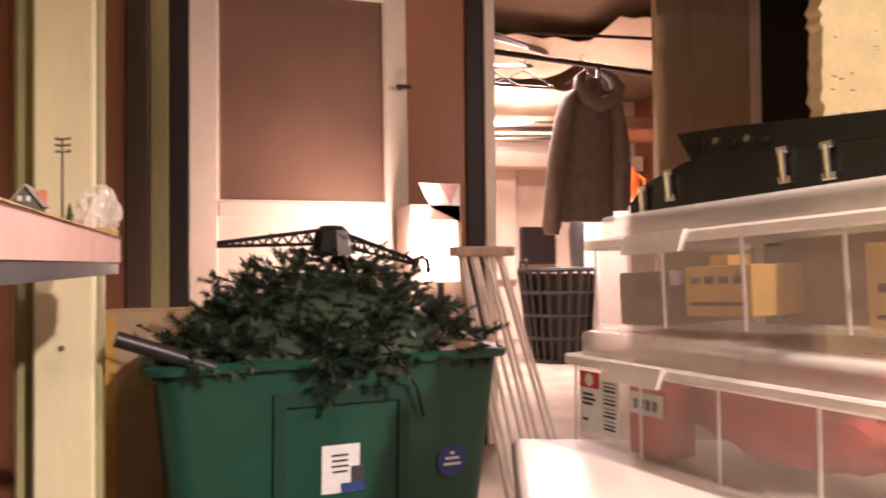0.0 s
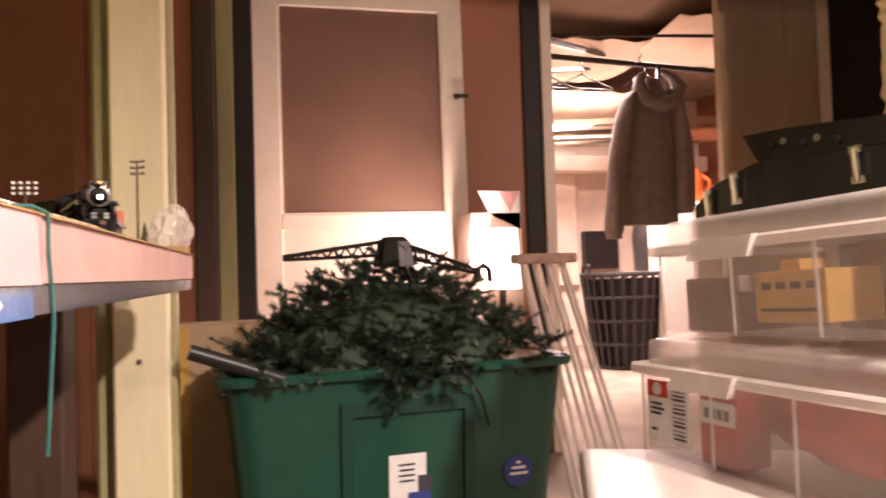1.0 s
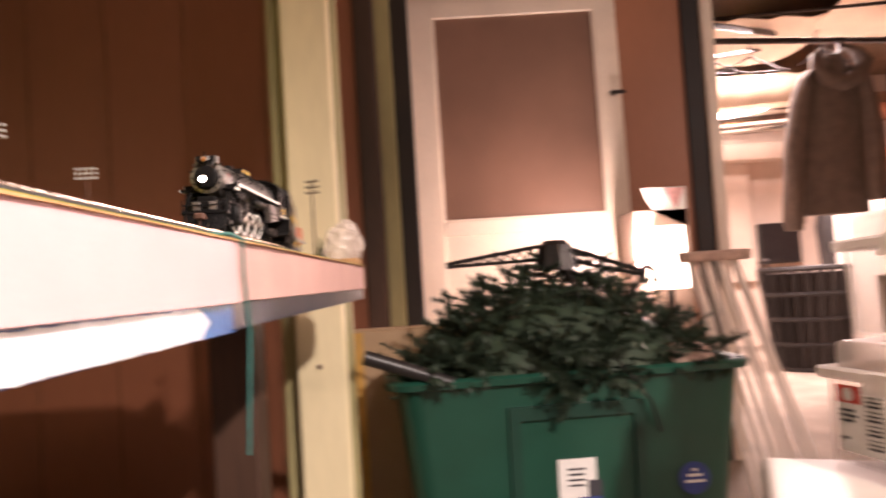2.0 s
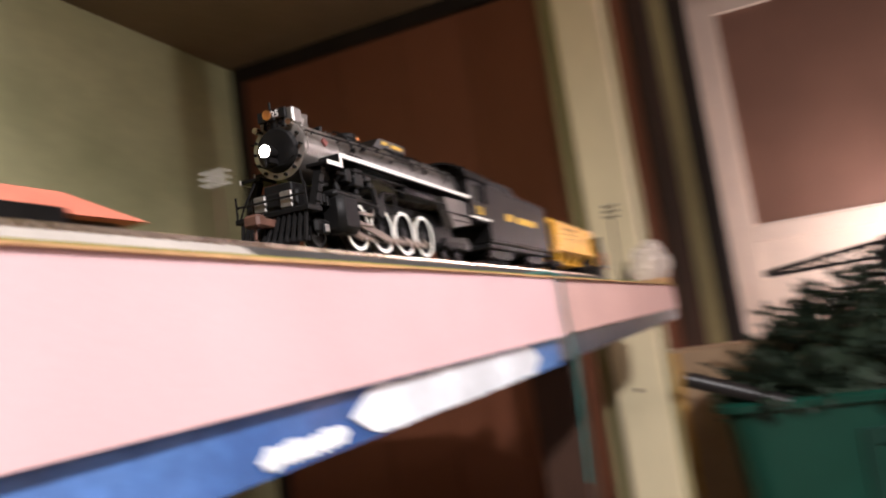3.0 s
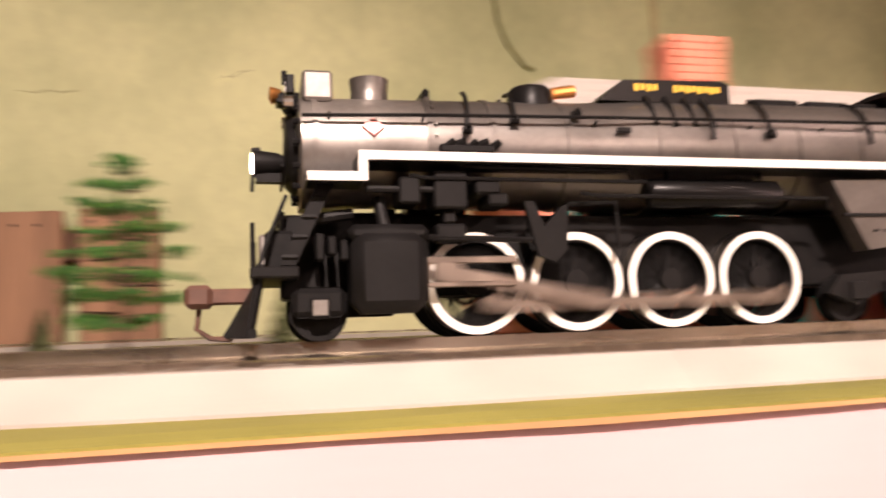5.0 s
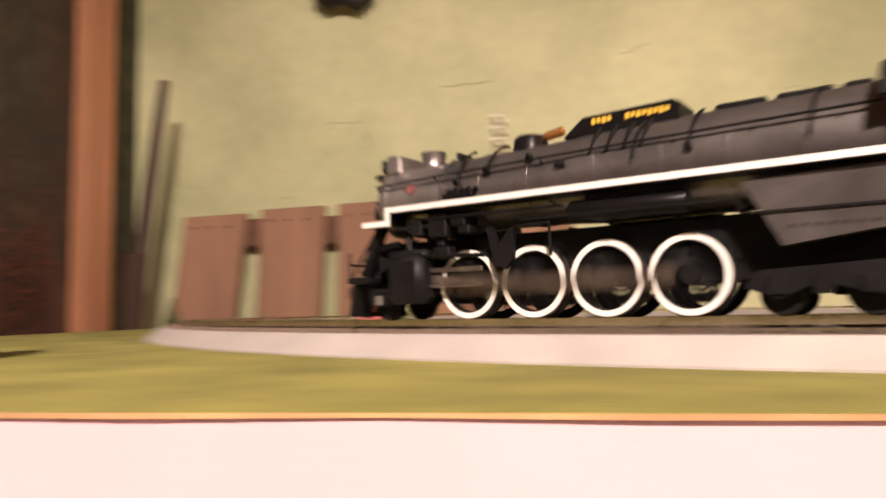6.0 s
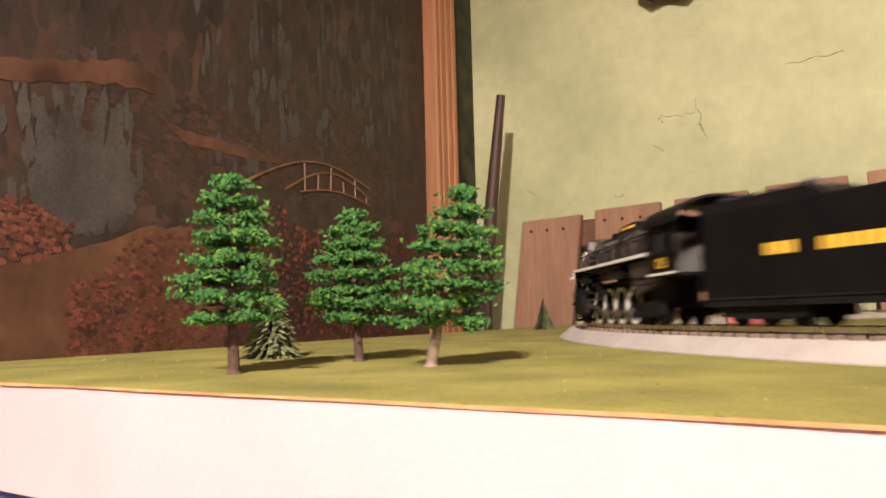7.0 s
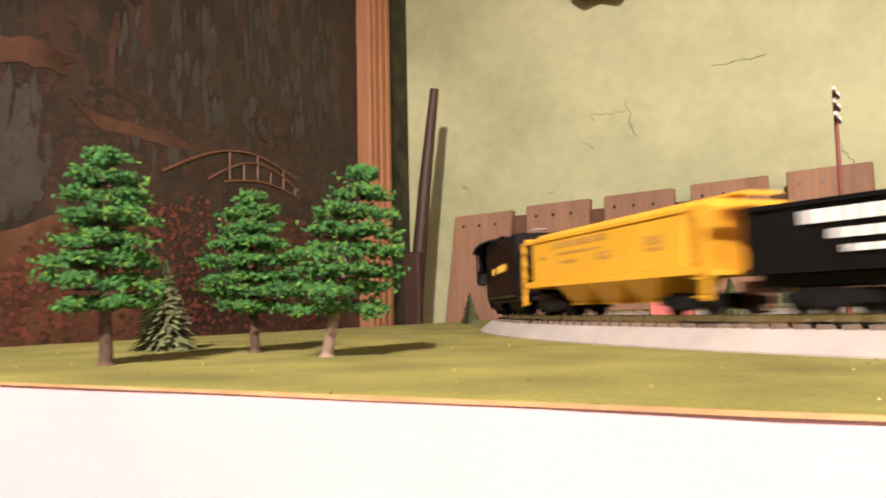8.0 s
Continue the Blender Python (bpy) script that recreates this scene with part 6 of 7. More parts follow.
    z0 = H - 0.215
    tube(bm, [(fx(z0) - 0.002, -0.215, z0), (fx(z0) - 0.0028, -0.215, z0)], 0.030, 26)
    rs = part("round_sticker", bm, INK_BLUE, t, "round navy sticker with white print")
    for i, (w, dz) in enumerate(((0.004, 0.013), (0.014, 0.003), (0.018, -0.008))):
        bm = B()
        box(bm, fx(z0) - 0.0042, fx(z0) - 0.0030, -0.215 - w, -0.215 + w, z0 + dz, z0 + dz + 0.005)
        part("print_bar", bm, WHITE_PAPER, rs)
    return t, H


TOTE_THING, TOTE_H = green_tote()


def artificial_tree():
    """Folded artificial tree: bristly boughs heaped over the tote, and its plastic stand on top."""
    rnd = random.Random(21)
    t = thing("artificial_tree", "folded dark green artificial tree with black plastic stand", "artificial tree", pose(1.755, -0.335, TOTE_H, 0, 0, 4.5))
    bm = B()
    def surface(x, y):
        u = (y + 0.01) / 0.315
        return 0.205 * max(0, 1 - abs(u) ** 1.7) * max(0.0, 1 - (x / 0.20) ** 2) - 0.012
    for i in range(520):
        y, x = rnd.uniform(-0.305, 0.30), rnd.uniform(-0.175, 0.15)
        z = surface(x, y) + rnd.uniform(-0.03, 0.02)
        if i < 60:
            y, x = rnd.uniform(-0.09, 0.06), rnd.uniform(-0.215, -0.17)
            z = rnd.uniform(-0.05, 0.06)
        if i > 480:
            y, x, z = rnd.uniform(0.1, 0.27), rnd.uniform(-0.17, -0.1), rnd.uniform(-0.01, 0.035)
        ax = Vector((rnd.gauss(-0.3, 0.5), rnd.gauss(0, 1), rnd.gauss(0.15, 0.4))).normalized()
        ln = rnd.uniform(0.035, 0.075)
        p0 = Vector((x, y, z))
        u = ax.orthogonal().normalized()
        w = ax.cross(u)
        for k in range(95):
            f = rnd.random()
            a = rnd.uniform(0, 6.28)
            b = p0 + ax * ln * f
            l = rnd.uniform(0.009, 0.017)
            d = (u * math.cos(a) + w * math.sin(a)) * 0.85 + ax * 0.55
            s = d.cross(ax).normalized() * 0.0015
            bm.faces.new([bm.verts.new(q) for q in (b - s, b + s, b + d * l)])
    tagged(part("bough", bm, NEEDLE, t, "dense dark green needle boughs"), kind="stuff")
    bm = B()
    rows = []
    for a in range(25):
        y = -0.285 + 0.56 * a / 24
        rows.append([bm.verts.new((-0.17 + 0.32 * b / 16, y, max(-0.02, surface(-0.17 + 0.32 * b / 16, y) - 0.040 + 0.018 * noise.noise(Vector((y * 22, b * 0.7, 3)))))) for b in range(17)])
    for a, b in zip(rows, rows[1:]):
        for k in range(16):
            bm.faces.new((a[k], a[k + 1], b[k + 1], b[k]))
    part("bough_mass", bm, NEEDLE, t, "dark inner mass of boughs", smooth=60)
    bm = B()
    for i in range(70):
        y, x = rnd.uniform(-0.27, 0.26), rnd.uniform(-0.17, 0.0)
        z = surface(x, y)
        d = Vector((rnd.uniform(-0.6, 0), rnd.uniform(-1, 1), rnd.uniform(-0.6, 0.4))).normalized() * 0.012
        tube(bm, [(x - 0.012, y, z + 0.006), Vector((x - 0.012, y, z + 0.006)) + d], 0.0005, 4)
    tagged(part("wire_tips", bm, CHROME, t, "glinting wire tips"), kind="stuff")
    # stand: hub with truss legs
    bm = B()
    hub = Vector((-0.03, -0.015, 0.232))
    tube(bm, [hub + Vector((0, 0, -0.05)), hub + Vector((0, 0, 0)), hub + Vector((0, 0, 0.010))], [0.045, 0.034, 0.022], 8)
    st = part("stand_hub", bm, PLASTIC_BLACK, t, "black faceted plastic hub")
    for end in (Vector((-0.02, 0.205, 0.205)), Vector((-0.06, -0.19, 0.165)), Vector((-0.10, -0.04, 0.13))):
        bm = B()
        d = end - hub
        a0, b0 = hub + Vector((0, 0, 0.004)), hub + Vector((0, 0, -0.026))
        a1, b1 = end + Vector((0, 0, 0.002)), end + Vector((0, 0, -0.004))
        tube(bm, [a0, a1], 0.0042, 6)
        tube(bm, [b0, b1], 0.0036, 6)
        for k in range(9):
            f, g2 = k / 9, (k + 0.5) / 9
            tube(bm, [a0.lerp(a1, f), b0.lerp(b1, g2)], 0.0026, 5)
            tube(bm, [b0.lerp(b1, g2), a0.lerp(a1, (k + 1) / 9)], 0.0026, 5)
        part("stand_leg", bm, PLASTIC_BLACK, st, "black truss leg")
    bm = B()
    tube(bm, [(-0.06, -0.175, 0.15), (-0.065, -0.180, 0.172), (-0.065, -0.193, 0.180), (-0.065, -0.205, 0.170), (-0.065, -0.207, 0.145)], 0.006, 8)
    part("stand_clip", bm, PLASTIC_BLACK, st)
    bm = B()
    tube(bm, [(-0.185, 0.375, 0.050), (-0.18, 0.30, 0.022), (-0.17, 0.21, -0.014)], 0.013, 12)
    part("pole_end", bm, PLASTIC_BLACK, t, "black tube end sticking out", smooth=50)
    bm = B()
    tube(bm, [(-0.20, -0.06, 0.03), (-0.207, -0.10, -0.02), (-0.197, -0.13, -0.06), (-0.18, -0.15, -0.12)], 0.003, 6)
    part("strap", bm, PLASTIC_BLACK, t)


artificial_tree()


def crumple(name, label, at, sx, sy, sz, material, seed):
    bm = B()
    bmesh.ops.create_icosphere(bm, subdivisions=4, radius=1.0)
    off = Vector((seed * 3.1, seed, 0))
    for v in bm.verts:
        p = v.co.copy()
        k = 1 + 0.25 * noise.noise(p * 1.6 + off) + 0.16 * noise.noise(p * 4 + off)
        v.co = Vector((p.x * sx * k, p.y * sy * k, p.z * sz * k))
    ob = tagged(part(name, bm, material, smooth=60), label, "cloth")
    ob.matrix_world = Matrix.Translation(at)
    return ob


crumple("crumpled_cloth", "crumpled pinkish cloth tucked into the green tote", (1.665, -0.575, TOTE_H - 0.006), 0.05, 0.055, 0.035, SKIN_CLOTH, 2)

def tan_carton():
    m_ = mat("tan_card", (0.52, 0.36, 0.22), 0.7, var=0.1, scale=6)
    c = thing("tan_carton", "large tan carton standing behind the green tote", "carton", pose(1.97, 0, 0))
    bm = B()
    box(bm, 0, 0.08, -0.40, 0.095, 0, T - 0.138, bevel=0.003)
    part("body", bm, m_, c)
    for a, b in ((-0.398, -0.155), (-0.152, 0.093)):
        bm = B()
        box(bm, 0.001, 0.079, a, b, T - 0.1385, T - 0.1345, bevel=0.001)
        part("top_flap", bm, m_, c)
    bm = B()
    box(bm, -0.0012, 0.0, 0.070, 0.094, 0.01, T - 0.14)
    part("edge_strip", bm, CARD_YELLOW, c, "yellowish taped edge")


tan_carton()


def storm_door():
    d = thing("storm_door", "old white painted half-glazed door leaning against the wall", "door", pose(2.90, -0.053, 0.0, 0, 2.0, 0))
    Wd, Hd = 0.79, T + 1.06
    z0, z1 = T + 0.185, T + 0.955
    bm = B()
    for y0, y1, a, b in ((-0.100, 0, 0, Hd), (-Wd, -Wd + 0.085, 0, Hd), (-Wd + 0.085, -0.100, z1, Hd), (-Wd + 0.085, -0.100, z0 - 0.055, z0), (-Wd + 0.085, -0.100, 0, 0.12)):
        box(bm, 0, 0.035, y0, y1, a, b, bevel=0.003)
    f = part("frame", bm, DOOR_WHITE, d)
    bm = B()
    box(bm, 0.010, 0.024, -Wd + 0.085, -0.100, 0.12, z0 - 0.055)
    part("lower_panel", bm, DOOR_WHITE, d)
    bm = B()
    box(bm, 0.014, 0.020, -Wd + 0.085, -0.100, z0, z1)
    part("upper_panel", bm, SCREEN, d, "brown mesh upper panel")
    bm = B()
    for y0, y1, a, b in ((-0.106, -0.100, z0, z1), (-Wd + 0.085, -Wd + 0.091, z0, z1), (-Wd + 0.085, -0.1, z0, z0 + 0.006)):
        box(bm, 0.004, 0.014, y0, y1, a, b)
    part("beading", bm, DOOR_WHITE, d)
    bm = B()
    tube(bm, [(-0.002, -Wd + 0.03, T + 0.625), (-0.03, -Wd + 0.03, T + 0.625)], 0.007, 10)
    box(bm, -0.036, -0.026, -Wd - 0.008, -Wd + 0.05, T + 0.618, T + 0.632, bevel=0.003)
    part("latch", bm, METAL_DK, d, "dark metal latch")
    bm = B()
    box(bm, -0.004, 0, -Wd + 0.008, -Wd + 0.030, T + 0.06, T + 0.155, bevel=0.002)
    tube(bm, [(-0.004, -Wd + 0.02, T + 0.145), (-0.02, -Wd + 0.02, T + 0.12), (-0.02, -Wd + 0.02, T + 0.09), (-0.004, -Wd + 0.02, T + 0.07)], 0.005, 8)
    part("pull_handle", bm, DOOR_WHITE, d, "painted pull handle")
    for z in (T + 0.8, T + 0.1):
        bm = B()
        tube(bm, [(0.0, 0.004, z - 0.03), (0.0, 0.004, z + 0.03)], 0.006, 8)
        part("hinge", bm, METAL_DK, d)


storm_door()


def carton_and_lamp():
    d = thing("cardboard_box", "opened grey cardboard box behind the leaning door", "cardboard box", pose(2.62, -0.9, 0))
    grey = mat("grey_card", (0.40, 0.28, 0.22), 0.8, var=0.1, scale=9)
    bm = B()
    box(bm, 0.02, 0.22, -0.05, 0.13, 0, T + 0.16, bevel=0.003)
    part("body", bm, grey, d)
    bm = B()
    prism(bm, [(-0.045, T + 0.232), (0.10, T + 0.232), (0.06, T + 0.15), (-0.045, T + 0.10)], 0.02, 0.024, axis="x")
    part("flap", bm, WHITE_PAPER, d, "white printed box flap")
    bm = B()
    prism(bm, [(-0.040, T + 0.228), (0.03, T + 0.228), (-0.01, T + 0.16)], 0.0175, 0.02, axis="x")
    part("flap_print", bm, INK_PINK, d, "pink-red print")
    l = thing("glowing_lamp", "bright lit lamp standing behind the crutch bundle", "lamp", pose(2.60, -0.86, 0))
    bm = B()
    tube(bm, [(0, 0, 0), (0, 0, 0.02), (0, 0, 0.021), (0, 0, T - 0.10)], [0.08, 0.08, 0.012, 0.012], 14)
    part("stem", bm, METAL_DK, l)
    bm = B()
    tube(bm, [(0, 0, T - 0.10), (0, 0, T + 0.10)], [0.062, 0.055], 20)
    part("shade", bm, GLOW, l, "glowing white shade")


carton_and_lamp()


def pole_bundle():
    t = thing("pole_bundle", "bundle of slim white metal poles leaning beside the tote", "poles", pose(2.2, 0, 0))
    rnd = random.Random(2)
    for k in range(8):
        bm = B()
        y = -0.785 - 0.019 * k
        tube(bm, [(-0.06 + 0.015 * (k % 3), y - 0.13 - 0.018 * k * 0.6, 0.0), (0.02 * (k % 2), y, T - 0.012)], 0.0062, 9)
        part("pole", bm, WHITE_PLASTIC, t, smooth=60)
    bm = B()
    box(bm, -0.03, 0.035, -0.945, -0.765, T - 0.022, T + 0.006, bevel=0.008, seg=2)
    part("top_pad", bm, SKIN_CLOTH, t, "worn pinkish top pad")


pole_bundle()


def drawer_unit():
    t = thing("white_drawer_unit", "white plastic drawer unit under the clear boxes", "drawer unit", pose(0.885, -0.629, 0, 0, 0, 158))
    h = T - 0.272
    bm = B()
    box(bm, -0.21, 0.21, -0.215, 0.215, 0, h - 0.03, bevel=0.02, seg=3)
    part("body", bm, WHITE_PLASTIC, t, smooth=40)
    bm = B()
    box(bm, -0.225, 0.225, -0.23, 0.23, h - 0.03, h, bevel=0.014, seg=3)
    part("top", bm, WHITE_PLASTIC, t, smooth=40)
    for k in range(2):
        bm = B()
        box(bm, -0.19, 0.19, -0.222, -0.213, 0.03 + 0.21 * k, 0.22 + 0.21 * k, bevel=0.004)
        part("drawer_front", bm, WHITE_PLASTIC, t)


drawer_unit()


def clear_box(name, at, label, contents):
    """Clear lidded box; local x along its long side away from the label end, z up."""
    t = thing(name, label, "storage box", at, group="clear storage boxes")
    Lx, Ly, H = 0.42, 0.30, 0.104
    bm = B()
    rims = []
    for g, z in ((0.006, 0.0), (0.0, 0.008), (0.0, H), (0.003, H), (0.003, 0.008), (0.008, 0.003)):
        rims.append([bm.verts.new(c) for c in ((g, g, z), (Lx - g, g, z), (Lx - g, Ly - g, z), (g, Ly - g, z))])
    for p, q in zip(rims, rims[1:]):
        for k in range(4):
            bm.faces.new((p[k], p[(k + 1) % 4], q[(k + 1) % 4], q[k]))
    bm.faces.new(rims[0])
    bm.faces.new(rims[-1])
    part("tub", bm, CLEAR, t, "hazy clear plastic tub")
    for x in (0.0, 0.115, 0.225, 0.335, Lx):
        bm = B()
        box(bm, x - 0.002, x + 0.002, -0.0025, 0.0, 0.002, H, bevel=0.0008)
        part("rib", bm, CLEAR_RIB, t)
    bm = B()
    box(bm, -0.012, Lx + 0.012, -0.012, 0.0, H - 0.004, H + 0.010, bevel=0.003)
    box(bm, -0.012, 0.0, 0, Ly + 0.012, H - 0.004, H + 0.010, bevel=0.003)
    box(bm, Lx, Lx + 0.012, 0, Ly + 0.012, H - 0.004, H + 0.010, bevel=0.003)
    part("rim", bm, CLEAR_RIB, t, "frosted rim")
    bm = B()
    box(bm, 0.002, Lx - 0.002, 0.002, Ly - 0.002, H + 0.004, H + 0.040, bevel=0.012, seg=3)
    part("lid", bm, CLEAR_LID, t, "domed frosted lid", smooth=50)
    bm = B()
    prism(bm, [(0.075, H + 0.010), (0.165, H + 0.010), (0.155, H - 0.014), (0.065, H - 0.014)], -0.020, -0.010)
    part("latch", bm, CLEAR_RIB, t, "frosted clip")
    return t


BASE = T - 0.272

def box_pose(x, y, z, heading, tilt=0.0):
    """Corner at (x, y); local x points along the heading, the far end low and the near end raised by the tilt."""
    return pose(x, y, z, 0, -tilt, heading)


b1 = clear_box("clear_storage_box", box_pose(1.128, -0.571, BASE, 192), "clear lidded plastic box holding red fabric and cartons", "")
bm = B()
bmesh.ops.create_icosphere(bm, subdivisions=4, radius=1.0)
for v in bm.verts:
    k = 1 + 0.22 * noise.noise(v.co * 2.2) + 0.1 * noise.noise(v.co * 6)
    v.co = Vector((0.25 + v.co.x * 0.145 * k, 0.115 + v.co.y * 0.085 * k, 0.065 + v.co.z * 0.052 * k))
red = tagged(part("red_cloth", bm, RED_FABRIC, smooth=60), "folded red cloth inside the clear box", "cloth")
red.matrix_world = b1.matrix_world
bm = B()
box(bm, 0.085, 0.142, 0.010, 0.06, 0.004, 0.085, bevel=0.001)
rc = tagged(part("red_carton", bm, RED_FABRIC), "small red carton with a white panel inside the box", "carton")
rc.matrix_world = b1.matrix_world
bm = B()
box(bm, 0.088, 0.139, 0.0085, 0.0095, 0.052, 0.078)
part("print_panel", bm, WHITE_PAPER, rc)
bm = B()
for k in range(4):
    box(bm, 0.094 + 0.010 * k, 0.101 + 0.010 * k, 0.0075, 0.0084, 0.058, 0.070)
part("print_bars", bm, INK, rc)
# barcode label on the lower box
bm = B()
box(bm, 0.012, 0.082, -0.0040, -0.0030, 0.018, 0.094)
lab = part("paper_label", bm, WHITE_PAPER, b1, "white and red product label with barcode")
bm = B()
box(bm, 0.012, 0.048, -0.0048, -0.0041, 0.074, 0.094)
part("print_red", bm, INK_RED, lab)
bm = B()
tube(bm, [(0.030, -0.0049, 0.084), (0.030, -0.0054, 0.084)], 0.008, 20)
part("print_oval", bm, WHITE_PAPER, lab)
for i, (w, z) in enumerate(((0.020, 0.064), (0.024, 0.058), (0.018, 0.052), (0.010, 0.032))):
    bm = B()
    box(bm, 0.017, 0.017 + w, -0.0048, -0.0041, z, z + 0.003)
    part("print_bar", bm, INK, lab)
for i in range(12):
    bm = B()
    box(bm, 0.056, 0.076, -0.0048, -0.0041, 0.026 + 0.0052 * i, 0.0285 + 0.0052 * i - 0.0008 * (i % 3))
    part("barcode_bar", bm, INK, lab)
b2 = clear_box("clear_storage_box", box_pose(1.119, -0.600, BASE + 0.147, 192, 2.6), "clear lidded plastic box holding yellow and grey cartons", "")
for nm, c, m_, lb in (("yellow_carton", (0.135, 0.225, 0.012, 0.10, 0.016, 0.072), CARD_YELLOW, "yellow carton with brown print inside the clear box"),
                      ("yellow_carton", (0.345, 0.41, 0.012, 0.09, 0.004, 0.085), CARD_YELLOW, "yellow carton in the far end of the clear box"),
                      ("grey_carton", (0.02, 0.105, 0.02, 0.12, 0.004, 0.07), mat("mauve_card", (0.35, 0.24, 0.23), 0.8, var=0.1), "grey-mauve carton inside the clear box"),
                      ("brown_carton", (0.20, 0.33, 0.10, 0.26, 0.004, 0.10), mat("brown_card", (0.30, 0.16, 0.09), 0.8, var=0.15), "brown carton behind in the clear box")):
    bm = B()
    box(bm, *c, bevel=0.001)
    if nm == "yellow_carton" and c[0] < 0.2:
        box(bm, 0.165, 0.190, 0.02, 0.06, 0.072, 0.084, bevel=0.001)
    ob = tagged(part(nm, bm, m_), lb, "carton")
    ob.matrix_world = b2.matrix_world
    if nm == "yellow_carton":
        for k in range(4):
            bm = B()
            x = c[0] + 0.010 + 0.019 * k
            if x + 0.012 < c[1]:
                box(bm, x, x + 0.012, c[2] - 0.001, c[2], c[4] + 0.036, c[4] + 0.044)
                part("print_bar", bm, RUST, ob)
        bm = B()
        box(bm, c[0] + 0.008, c[1] - 0.008, c[2] - 0.001, c[2], c[4] + 0.012, c[4] + 0.016)
        part("print_line", bm, RUST, ob)


def black_case():
    t = thing("black_hard_case", "glossy black hard case with chrome catches on the boxes", "case", box_pose(1.135, -0.660, BASE + 0.147 + 0.142, 192, 3.0))
    bm = B()
    prism(bm, [(0.0, 0.0), (0.52, 0.0), (0.52, 0.030), (0.10, 0.062), (0.03, 0.045), (0.0, 0.022)], 0.0, 0.26)
    part("base", bm, CASE_BLACK, t)
    bm = B()
    prism(bm, [(0.09, 0.066), (0.52, 0.034), (0.52, 0.050), (0.14, 0.098), (0.07, 0.104)], 0.02, 0.25)
    part("lid", bm, CASE_BLACK, t)
    for x, z in ((0.03, 0.016), (0.075, 0.030), (0.235, 0.028), (0.285, 0.024)):
        bm = B()
        tube(bm, [(x, -0.006, z - 0.012), (x, -0.008, z + 0.022)], 0.004, 8)
        box(bm, x - 0.008, x + 0.008, -0.006, 0.0, z - 0.014, z - 0.006, bevel=0.001)
        box(bm, x - 0.007, x + 0.007, -0.008, 0.0, z + 0.018, z + 0.026, bevel=0.001)
        part("catch", bm, CHROME, t, "chrome catch")
    for k in range(5):
        bm = B()
        tube(bm, [(0.11 + 0.022 * k, 0.016, 0.082 + 0.004 * (k % 2) - 0.003 * k), (0.11 + 0.022 * k, 0.022, 0.082 + 0.004 * (k % 2) - 0.003 * k)], 0.0045, 10)
        part("stud", bm, CHROME if k % 2 else METAL_DK, t)


black_case()


def laundry_hamper():
    t = thing("laundry_hamper", "black openwork plastic laundry hamper on the far floor", "hamper", pose(5.1, -2.59, 0))
    n, H = 26, 0.665
    for k in range(n):
        a = 6.2832 * k / n
        bm = B()
        tube(bm, [(0.21 * math.cos(a), 0.23 * math.sin(a), 0.0), (0.285 * math.cos(a), 0.31 * math.sin(a), H)], 0.016, 6)
        part("bar", bm, PLASTIC_BLACK, t)
    for f in (0.0, 0.25, 0.5, 0.75, 1.0):
        bm = B()
        r = 0.21 + 0.075 * f
        tube(bm, [(r * math.cos(6.2832 * k / 28), r * 1.09 * math.sin(6.2832 * k / 28), 0.012 + (H - 0.012) * f) for k in range(29)], 0.016, 6, cap=False)
        part("hoop", bm, PLASTIC_BLACK, t)
    bm = B()
    tube(bm, [(0, 0, 0.01), (0, 0, H - 0.03)], [0.208, 0.280], 24)
    part("liner", bm, BLACKISH, t)
    for s in (-1, 1):
        bm = B()
        tube(bm, [(-0.05, s * 0.30, H), (-0.05, s * 0.30, H + 0.055), (0.0, s * 0.28, H + 0.07), (0.05, s * 0.30, H + 0.055), (0.05, s * 0.30, H)], 0.012, 8)
        part("handle", bm, PLASTIC_BLACK, t)


laundry_hamper()


